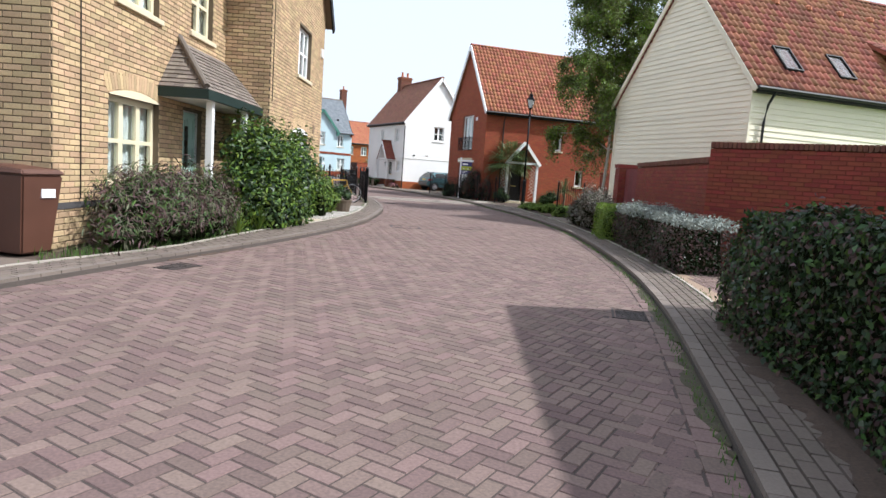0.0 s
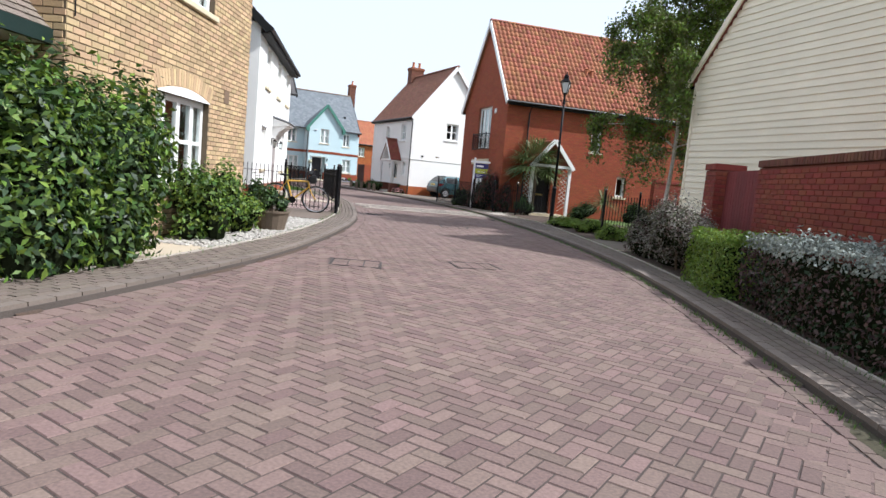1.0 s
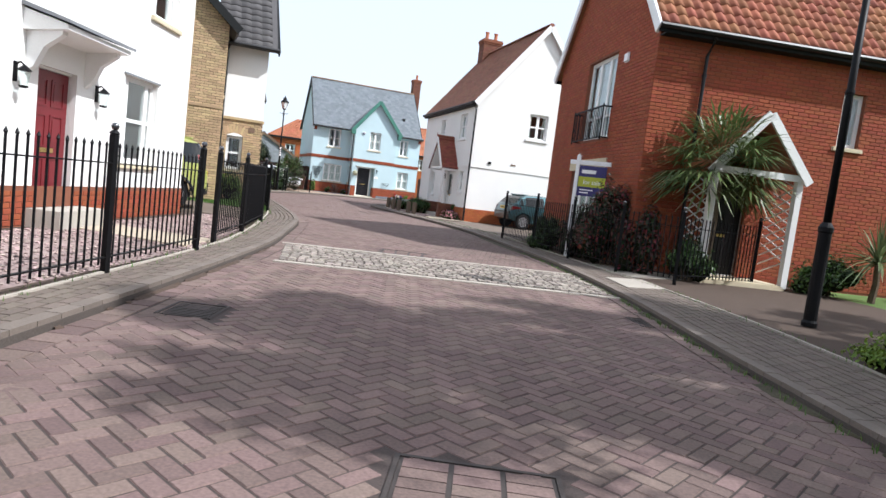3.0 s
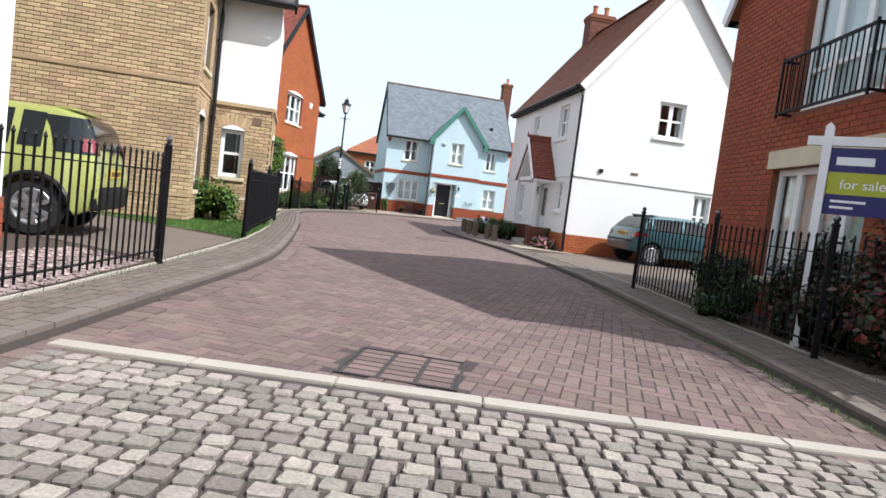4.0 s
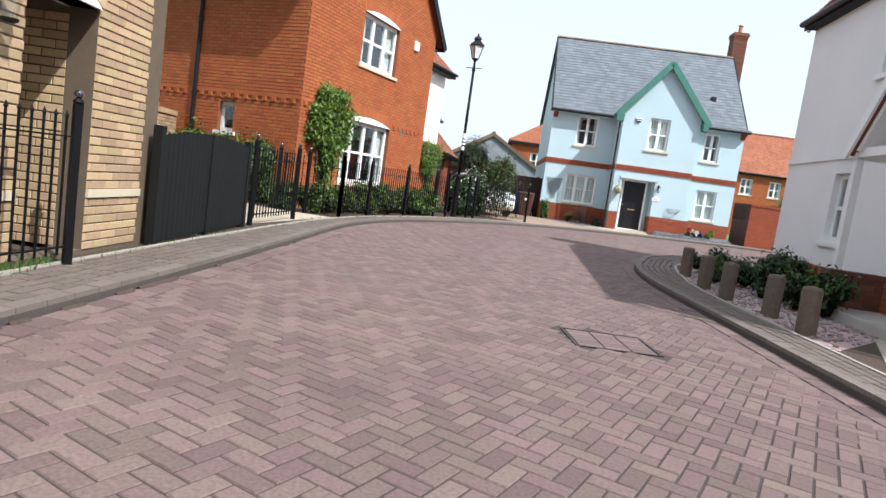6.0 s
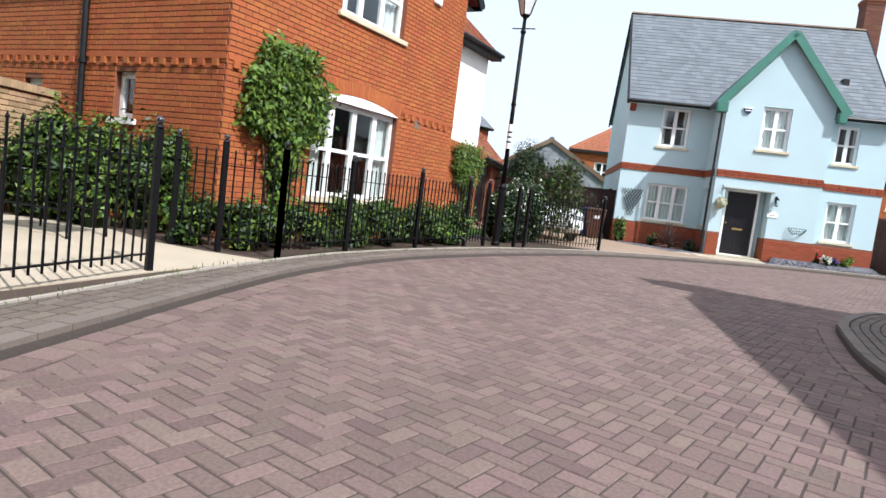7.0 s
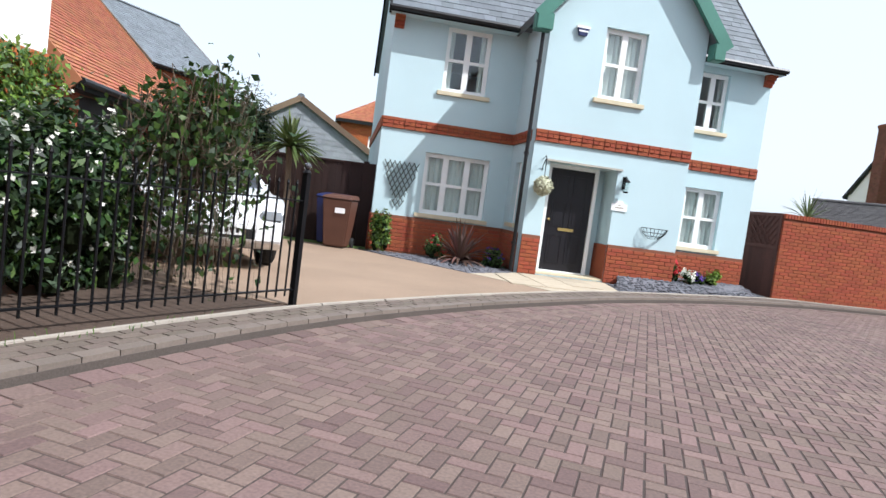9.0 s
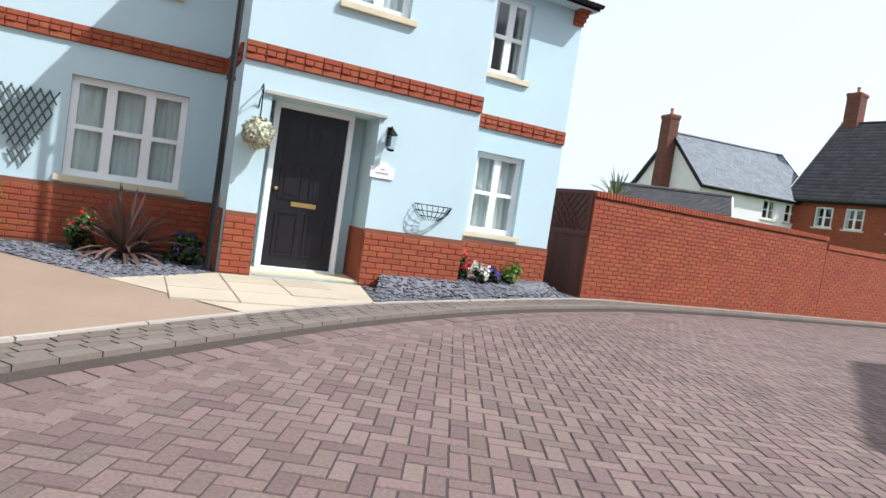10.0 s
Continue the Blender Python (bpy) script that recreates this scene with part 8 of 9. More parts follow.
    Geo().tube([(tail_x(wz) - 0.03, 0.02, wz), (tail_x(wz + 0.05) - 0.025, -0.3, wz + 0.05)], 0.011, 6).ob("wiper", M["plastic_black"], c, "black rear wiper")
    Geo().box(-0.02, -soft(0) * 0.98, 0.6, 0.02, soft(0) * 0.98, 0.645).ob("bumper_strip", M["plastic_black"], c, "black bumper strip", bevel=0.01)
    for ax in axles:
        for s in (-1, 1):
            y = s * (hw * 0.985 - 0.1)
            wm = at(ax, y, rw) @ pose(0, 0, 0, 90 if s < 0 else -90)
            wh = Geo().lathe([(0.0, -0.09), (rw * 0.72, -0.09), (rw * 0.95, -0.085), (rw, -0.05), (rw, 0.05), (rw * 0.95, 0.085), (rw * 0.7, 0.09), (rw * 0.66, 0.07)], 26).ob("wheel", M["tyre"], c, "black tyre", wm)
            Geo().lathe([(rw * 0.66, 0.055), (rw * 0.67, 0.085), (rw * 0.6, 0.09), (rw * 0.56, 0.07)], 26).ob("rim", M["alloy"], wh, "", smooth=True)
            for k in range(spokes):
                Geo().beam((0.02, 0, 0.08), (rw * 0.6, 0, 0.082), 0.38 / spokes, 0.02).ob("spoke", M["alloy"], wh, "", Matrix.Rotation(2 * math.pi * k / spokes, 4, "Z"))
            Geo().lathe([(0.0, 0.075), (0.05, 0.09), (0.0, 0.1)], 10).ob("hub_cap", M["alloy"], wh)
            if arch_black:
                ring = [(ax + rw * 1.2 * math.cos(math.pi * k / 14), s * (soft(ax) + 0.0), rw + rw * 1.2 * math.sin(math.pi * k / 14)) for k in range(15)]
                Geo().tube(ring, 0.035, 6).ob("arch_trim", M["plastic_black"], c)
    bump = "plastic_black" if trim else paint
    for x0, x1, sg in ((-0.03, 0.1, -1), (length - 0.1, length + 0.03, 1)):
        e = x0 if sg < 0 else x1
        Geo().prism([(e, -hw * 0.76), (e, hw * 0.76), ((x0 + x1) / 2, hw * 0.88), (x1 if sg < 0 else x0, hw * 0.9), (x1 if sg < 0 else x0, -hw * 0.9), ((x0 + x1) / 2, -hw * 0.88)][::(1 if sg < 0 else -1)], 0.36, 0.66 if trim else 0.6).ob("bumper", M[bump], c, "", bevel=0.03)
    for s in (-1, 1):
        corner_patch(s, tail[0], tail[1], 0.14, 0.12 if wrap else 0.3, 0.016 if wrap else 0.012, not wrap).ob("tail_light", M["lamp_red"], c, "red tail lamp")
        fl = length
        Geo().box(fl - 0.3, s * hw * 0.72 - 0.15, 0.62, fl - 0.035, s * hw * 0.72 + 0.13, 0.75).ob("headlight", M["lamp_clear"], c, "clear headlamp", bevel=0.03)
        Geo().box(glass_x[1] - 0.28, s * (hw + 0.03) - 0.07, belt + 0.0, glass_x[1] - 0.14, s * (hw + 0.03) + 0.07, belt + 0.13).ob("door_mirror", M[paint], c, "", bevel=0.03)
        for a in pillars[1:]:
            Geo().box(a + 0.06, s * (soft(a) + 0.0) - 0.012, belt - 0.12, a + 0.2, s * soft(a) + 0.012, belt - 0.085).ob("door_handle", M[paint], c)
        Geo().box(axles[0] + rw * 1.25, s * hw - 0.008, 0.5, axles[1] - rw * 1.25, s * hw + 0.012, 0.56).ob("rubbing_strip", M["plastic_black"], c)
    Geo().box(length + 0.0, -0.4, 0.40, length + 0.035, 0.4, 0.52).ob("grille", M["plastic_black"], c, "black lower grille")
    for x, mt, pz in ((tail_x(plate_z + 0.05) - 0.02, plates[0], plate_z - 0.44), (length + 0.04, plates[1], 0)):
        pl = Geo().box(x - 0.006, -0.26, 0.44 + pz, x + 0.006, 0.26, 0.55 + pz).ob("number_plate", M[mt], c)
        for k in range(7):
            Geo().box(x - 0.009, -0.22 + k * 0.065, 0.465 + pz, x + 0.009, -0.18 + k * 0.065, 0.525 + pz).ob("mark", M["plastic_black"], pl)
    return c


M["car_pane"] = mat("car_pane", (0.012, 0.015, 0.017), 0.05, 0.02, 2, 30, 0, spec=0.5, dirt=0.01)
hatch = [(0, 0.5), (0.02, 0.66), (0.06, 0.86), (0.12, 0.94), (0.5, 1.29), (0.7, 1.355), (1.6, 1.38), (2.1, 1.32), (2.85, 0.98), (3.3, 0.88), (3.65, 0.74), (3.8, 0.52)]
car(pose(-3.11, 50.98, 0.068, 0, 0, 34.5), "teal-blue five-door hatchback parked on the drive", "car_teal", 3.8, 1.65, hatch, 0.9, (0.57, 3.01), 0.29, tail=(0.72, 0.87), spokes=9)
box4 = [(0, 0.6), (0.02, 1.0), (0.2, 1.5), (0.5, 1.6), (1.9, 1.63), (2.4, 1.54), (3.0, 1.08), (3.6, 0.98), (3.85, 0.88), (3.95, 0.55)]
car(pose(-8.5, 39.25, 0.068, 0, 0, 216), "lime yellow-green high-roofed hatchback with black trim", "car_lime", 3.95, 1.7, box4, 1.02, (0.7, 3.1), 0.345, True, True, pillars=(0.95, 1.65, 2.35), glass_x=(0.6, 2.55), tail=(1.08, 1.24), wrap=True, plate_z=0.78)
saloon = [(0, 0.6), (0.02, 0.9), (0.12, 1.0), (0.4, 1.3), (0.8, 1.44), (1.7, 1.46), (2.3, 1.34), (3.0, 1.0), (3.6, 0.9), (3.95, 0.76), (4.1, 0.55)]
car(pose(-22.3, 66.2, 0.068, 0, 0, -35), "white hatchback standing on the buff drive", "car_white", 4.1, 1.72, saloon, 0.93, (0.72, 3.3), 0.31)


# ---- plants ----
def foliage(name, pts, nrm, size, material, parent, seed, aspect=0.5, droop=0.25, label="", up=0.0, **tags):
    """One mesh of many small folded leaves at pts, facing roughly along nrm."""
    r = np.random.default_rng(seed)
    pts, nrm = np.asarray(pts, float), np.asarray(nrm, float)
    n = len(pts)
    nn = nrm + r.normal(0, 0.55, (n, 3))
    nn /= np.linalg.norm(nn, axis=1, keepdims=True) + 1e-9
    ax = r.normal(0, 1, (n, 3)) + nrm * 0.5 + np.array((0, 0, up - droop))
    ax -= nn * (ax * nn).sum(1, keepdims=True)
    ax /= np.linalg.norm(ax, axis=1, keepdims=True) + 1e-9
    sd = np.cross(nn, ax)
    ln = (size * r.uniform(0.6, 1.35, (n, 1)))
    wd = ln * aspect * 0.5
    a, tip = pts - ax * ln * 0.5, pts + ax * ln * 0.5 - nn * ln * 0.12
    s1, s2 = pts + sd * wd + nn * ln * 0.08, pts - sd * wd + nn * ln * 0.08
    vs = np.stack([a, s1, tip, s2], 1).reshape(-1, 3)
    me = bpy.data.meshes.new(name)
    me.vertices.add(4 * n)
    me.vertices.foreach_set("co", vs.ravel())
    me.loops.add(4 * n)
    me.loops.foreach_set("vertex_index", np.arange(4 * n, dtype=np.int32))
    me.polygons.add(n)
    me.polygons.foreach_set("loop_start", np.arange(0, 4 * n, 4, dtype=np.int32))
    me.update(calc_edges=True)
    me.validate()
    me.materials.append(material)
    o = new(name, me)
    o.parent = parent
    return tagged(o, label, **tags)


def lumps(rx, ry, rz, k, r, spread=0.62, low=0.1):
    """Overlapping rounded clumps filling a low dome (half-axes rx, ry, height rz)."""
    out = []
    for _ in range(k):
        a, u = r.uniform(0, 2 * math.pi), math.sqrt(r.uniform(0, 1))
        x, y = rx * spread * u * math.cos(a), ry * spread * u * math.sin(a)
        dome = math.sqrt(max(0.05, 1 - (u * spread) ** 2))
        z = rz * r.uniform(low, 0.72) * dome
        out.append((x, y, z, r.uniform(0.3, 0.46)))
    return out


def bush(name, x, y, rx, ry, h, leaf, count, mats, label, seed, k=14, aspect=0.5, turn=0, up=0.0, core=True, top_mat=None, twigs=4, category="shrub", z=0.06, flowers=None):
    """A shrub: stems and leaf clumps with uneven outline and gaps."""
    r = np.random.default_rng(seed)
    b = thing(name, pose(x, y, z, 0, 0, turn), label, category)
    ls = lumps(rx, ry, h, k, r)
    share = [[] for _ in mats]
    nshare = [[] for _ in mats]
    s = min(rx, ry, h)
    for i in range(count):
        cx, cy, cz, cr = ls[r.integers(k)]
        d = r.normal(0, 1, 3)
        d /= np.linalg.norm(d)
        if d[2] < -0.3:
            d[2] *= -0.6
        rad = r.uniform(0.55, 1.08) if r.random() > 0.08 else r.uniform(1.0, 1.28)
        p = np.array((cx + d[0] * cr * rx * rad, cy + d[1] * cr * ry * rad, cz + d[2] * cr * h * rad))
        if p[2] < 0.02:
            p[2] = r.uniform(0.02, 0.2)
        j = int(r.integers(len(mats)))
        if top_mat is not None and len(mats) > 1:
            j = len(mats) - 1 if p[2] > h * 0.72 * r.uniform(0.85, 1.12) else int(r.integers(len(mats) - 1))
        share[j].append(p)
        nshare[j].append(d + np.array((0, 0, 0.25)))
    for j, mt in enumerate(mats):
        if share[j]:
            foliage("leaves", share[j], nshare[j], leaf, M[mt], b, seed + j, aspect, up=up)
    # solid near-black lumps paint the shade between the leaf clumps
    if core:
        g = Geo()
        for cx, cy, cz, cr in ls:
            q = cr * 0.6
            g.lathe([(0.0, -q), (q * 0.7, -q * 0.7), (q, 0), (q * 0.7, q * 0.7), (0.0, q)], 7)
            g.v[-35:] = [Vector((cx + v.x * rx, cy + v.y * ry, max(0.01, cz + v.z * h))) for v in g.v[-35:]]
        g.ob("inner_growth", M["core_shade"], b, "near-black lumps standing in for the shade inside the shrub", kind="stuff")
    for i in range(twigs):
        cx, cy, cz, cr = ls[i % k]
        p1 = Vector((cx * 0.25, cy * 0.25, 0))
        p2 = Vector((cx, cy, cz + cr * h * 0.5))
        Geo().tube([p1, p1.lerp(p2, 0.5) + Vector((0.03, -0.02, 0.02)), p2], 0.012 + 0.012 * s, 5, 0.004).ob("stem", M["bark"], b)
    if flowers:
        mt, n, fs = flowers
        pts, ns = [], []
        for i in range(n):
            cx, cy, cz, cr = ls[r.integers(k)]
            d = r.normal(0, 1, 3)
            d[2] = abs(d[2])
            d /= np.linalg.norm(d)
            c = np.array((cx + d[0] * cr * rx * 1.05, cy + d[1] * cr * ry * 1.05, cz + d[2] * cr * h * 1.08))
            for q in range(5):
                pts.append(c + r.normal(0, fs * 0.35, 3))
                ns.append(d)
        foliage("blossom", pts, ns, fs, M[mt], b, seed + 9, 0.9, kind="stuff")
    return b


def hedge(name, x0, x1, y0, y1, h, leaf, count, mats, label, seed, top_mat=None, turn=0, aspect=0.55, lump=0.12):
    """A clipped hedge: an uneven box of leaves over stems and a near-black shade core."""
    r = np.random.default_rng(seed)
    b = thing(name, pose(x0, y0, 0.06, 0, 0, turn), label, "hedge")
    w, d = x1 - x0, y1 - y0
    areas = np.array([w * d, w * h, w * h, d * h, d * h])
    groups = [([], []) for _ in mats]
    for i in range(count):
        f = r.choice(5, p=areas / areas.sum())
        u, v = r.uniform(0, 1), r.uniform(0, 1)
        p, nn = {0: ((u * w, v * d, h), (0, 0, 1)), 1: ((u * w, 0, v * h), (0, -1, 0)), 2: ((u * w, d, v * h), (0, 1, 0)), 3: ((0, u * d, v * h), (-1, 0, 0)), 4: ((w, u * d, v * h), (1, 0, 0))}[int(f)]
        p, nn = np.array(p, float), np.array(nn, float)
        wob = lump * (math.sin(p[0] * 3.1 + seed) + math.sin(p[1] * 2.3 + 1.7 * seed) + math.sin(p[2] * 4.3 + p[1] * 1.1)) / 3
        edge = 0.14 * (p[2] / h) ** 3
        p[0] += (w / 2 - p[0]) * edge * 0.8
        p += nn * (wob - abs(r.normal(0, 0.07)) + (r.uniform(0.0, 0.09) if r.random() < 0.15 else 0))
        p[2] = max(0.03, p[2])
        j = 0
        if top_mat and p[2] > h * 0.8:
            j = len(mats) - 1
        elif len(mats) > 1:
            j = int(r.integers(len(mats) - (1 if top_mat else 0)))
        groups[j][0].append(p)
        groups[j][1].append(nn + np.array((0, 0, 0.2)))
    for j, mt in enumerate(mats):
        if groups[j][0]:
            foliage("leaves", groups[j][0], groups[j][1], leaf, M[mt], b, seed + j, aspect)
    n = int(d / 0.5)
    for i in range(n):
        y = (i + 0.5) * d / n
        Geo().tube([(w / 2, y, 0), (w / 2 + 0.05, y + 0.04, h * 0.4), (w / 2 - 0.1, y, h * 0.8)], 0.02, 5, 0.006).ob("stem", M["bark"], b)
    # solid near-black block paints the shade behind the hedge leaves
    Geo().add([(0.15, 0.15, 0), (w - 0.15, 0.2, 0), (w - 0.2, d - 0.2, 0), (0.2, d - 0.2, 0), (0.24, 0.25, h - 0.2), (w - 0.24, 0.25, h - 0.2), (w - 0.24, d - 0.25, h - 0.2), (0.24, d - 0.25, h - 0.2)], [(0, 3, 2, 1), (4, 5, 6, 7), (0, 1, 5, 4), (1, 2, 6, 5), (2, 3, 7, 6), (3, 0, 4, 7)]).ob("inner_growth", M["core_shade"], b, "near-black block standing in for the shade inside the hedge")
    return b


def straps(b, base, n, length, width, material, seed, rise=(20, 85), bend=0.5, name="leaf"):
    """Arching strap leaves from one point; each is a part of its own."""
    r = random.Random(seed)
    base = Vector(base)
    for i in range(n):
        a, el = r.uniform(0, 2 * math.pi), radians(r.uniform(*rise))
        ln = length * r.uniform(0.75, 1.1)
        d = Vector((math.cos(a) * math.cos(el), math.sin(a) * math.cos(el), math.sin(el)))
        s = Vector((-math.sin(a), math.cos(a), 0))
        rows = []
        for k in range(6):
            t = k / 5
            p = base + d * ln * t - Vector((0, 0, bend * ln * t * t * math.cos(el)))
            w = width * (0.5 + 1.2 * t) * (1 - t) ** 0.7 if k < 5 else 0.001
            rows.append((p - s * w, p + Vector((0, 0, -w * 0.5)), p + s * w))
        Geo().add([v for q in rows for v in q], [(3 * k + c, 3 * k + c + 1, 3 * k + c + 4, 3 * k + c + 3) for k in range(5) for c in range(2)]).ob(name, material, b, weld=False)


def cordyline(name, x, y, trunk, n, length, width, mat_name, label, seed, z=0.06, rise=(-10, 85)):
    b = thing(name, pose(x, y, z), label, "plant")
    if trunk:
        Geo().tube([(0, 0, 0), (0.04, 0.02, trunk * 0.5), (0, 0, trunk)], 0.07, 8, 0.055).ob("trunk", M["bark"], b, "rough brown trunk")
    straps(b, (0, 0, max(trunk, 0.05)), n, length, width, M[mat_name], seed, rise)
    return b


def fan_palm(x, y, trunk, n, label, seed, size=0.75):
    b = thing("fan_palm", pose(x, y, 0.06), label, "palm")
    Geo().tube([(0, 0, 0), (0.03, 0, trunk * 0.5), (0, 0, trunk)], 0.11, 10, 0.1).ob("trunk", M["bark"], b, "fibrous brown trunk")
    r = random.Random(seed)
    for i in range(n):
        a, el = r.uniform(0, 6.283), radians(r.uniform(-35, 75))
        d = Vector((math.cos(a) * math.cos(el), math.sin(a) * math.cos(el), math.sin(el)))
        s = Vector((-math.sin(a), math.cos(a), 0))
        base = Vector((0, 0, trunk - 0.05))
        hub = base + d * size * 0.8 - Vector((0, 0, 0.12 * size))
        g = Geo().tube([base, base.lerp(hub, 0.55) + Vector((0, 0, 0.04)), hub], 0.012, 4)
        for k in range(17):
            f = radians(-125 + 250 * k / 16)
            q = d * math.cos(f) + s * math.sin(f)
            ln = size * (0.72 + 0.28 * math.cos(f * 0.6))
            tip = hub + q * ln - Vector((0, 0, 0.3 * ln * r.uniform(0.5, 1.1)))
            mid = hub + q * ln * 0.55
            w = q.cross(Vector((0, 0, 1)))
            w = (w.normalized() if w.length > 0.01 else s) * 0.022
            g.add([hub, mid + w, tip, mid - w], [(0, 1, 2, 3)])
        g.ob("frond", M["leaf_palm"], b)
    return b


def blades(name, pts_fn, count, high, label, seed, material="blade", lean=0.4):
    """Grass blades scattered by pts_fn."""
    r = random.Random(seed)
    g = Geo()
    for i in range(count):
        x, y, z = pts_fn(r)
        h, a = high * r.uniform(0.5, 1.3), r.uniform(0, 6.283)
        w = Vector((math.cos(a), math.sin(a), 0)) * 0.004 * (1 + high * 4)
        t = Vector((r.uniform(-1, 1), r.uniform(-1, 1), 0)) * h * lean
        p = Vector((x, y, z))
        g.add([p - w, p + w, p + t * 0.4 + Vector((0, 0, h * 0.6)) + w * 0.6, p + t + Vector((0, 0, h)), p + t * 0.4 + Vector((0, 0, h * 0.6)) - w * 0.6], [(0, 1, 2, 3, 4)])
    g.ob(name, M[material], None, label, category="grass", kind="stuff")


M["leaf_palm"] = mat("leaf_palm", (0.10, 0.14, 0.045), 0.45, 0.15, 3, 30, 0, per=0.35, hue=0.02, trans=0.2)
M["leaf_cord"] = mat("leaf_cord", (0.13, 0.17, 0.075), 0.45, 0.15, 3, 30, 0, per=0.3, hue=0.02, trans=0.2)
M["leaf_phorm"] = mat("leaf_phorm", (0.13, 0.075, 0.06), 0.45, 0.15, 3, 30, 0, per=0.35, hue=0.03, trans=0.15)

# beside the buff house
bush("lavender_bush", -3.35, 13.9, 0.8, 2.15, 1.2, 0.12, 22000, ["leaf_sage", "leaf_bronze", "leaf_mid", "leaf_bronze"], "sprawling grey-green lavender bush with woody stems", 11, 26, 0.16, up=1.3, twigs=24)
bush("laurel_bush", -3.0, 17.35, 0.8, 1.75, 2.25, 0.1, 34000, ["leaf_light", "leaf_mid", "leaf_dark"], "large bright green evergreen shrub beside the porch", 12, 34, 0.45, twigs=12)
bush("shrub", -2.95, 20.5, 0.55, 0.85, 1.2, 0.08, 3600, ["leaf_mid", "leaf_light"], "rounded green shrub under the white window", 13, 14)
bush("shrub", -2.9, 21.6, 0.45, 0.6, 0.62, 0.07, 3200, ["leaf_lime", "leaf_light", "leaf_mid"], "low bright green shrub on the stone chippings", 14, 12)
bush("shrub", -3.3, 23.45, 0.32, 0.45, 1.0, 0.08, 2400, ["leaf_mid", "leaf_dark"], "dark green shrub by the house corner", 15, 10)
iris = thing("iris_clump", pose(-2.75, 16.0, 0.06), "clump of upright strappy green leaves", "plant")
straps(iris, (0, 0, 0), 40, 0.55, 0.012, M["leaf_light"], 3, (50, 88), 0.3)
iris2 = thing("iris_clump", pose(-2.8, 15.1, 0.06), "clump of upright strappy green leaves", "plant")
straps(iris2, (0, 0, 0), 30, 0.5, 0.012, M["leaf_light"], 4, (50, 88), 0.3)
# beside the brick garden wall
hedge("hedge", 3.15, 5.0, 5.2, 11.0, 1.15, 0.058, 46000, ["leaf_dark", "leaf_mid", "leaf_dark", "leaf_bronze"], "dense dark green clipped evergreen hedge", 21, turn=-6, lump=0.2)
hedge("hedge", 4.36, 5.25, 14.3, 19.4, 0.9, 0.05, 16000, ["leaf_bronze", "leaf_bronze", "leaf_dark", "leaf_silver"], "bronze-purple hedge topped with silver foliage", 22, True, lump=0.16)
hedge("hedge", 4.2, 5.2, 19.6, 21.2, 0.85, 0.045, 11000, ["leaf_lime", "leaf_light"], "bright green clipped box hedge", 23)
bush("shrub", 4.6, 22.7, 0.72, 1.5, 1.25, 0.05, 15000, ["leaf_heather", "leaf_bronze", "leaf_heather", "leaf_sage"], "grey-sage shrub with bronze shoots", 24, 16)
bush("shrub", 4.6, 24.7, 0.72, 0.9, 1.05, 0.05, 9000, ["leaf_heather", "leaf_bronze", "leaf_sage"], "bronze-leaved shrub by the brick pier", 25, 16)
# round the birch
for i, (x, y, rr, h) in enumerate(((3.45, 32.2, 0.7, 0.34), (4.2, 31.1, 0.7, 0.45), (4.4, 28.4, 0.6, 0.5), (3.7, 30.4, 0.4, 0.4), (5.3, 28.9, 0.6, 0.42))):
    bush("low_shrub", x, y, rr, rr, h, 0.05, 3600, ["leaf_lime", "leaf_light"], "low mound of bright green foliage", 30 + i, 10)
for i, (x, y) in enumerate(((6.2, 30.6), (7.0, 32.0), (7.4, 29.6), (6.6, 33.6))):
    bush("shrub", x, y, 0.9, 0.9, 1.2, 0.07, 2400, ["leaf_mid", "leaf_dark"], "dark green shrub behind the railings", 36 + i, 12)


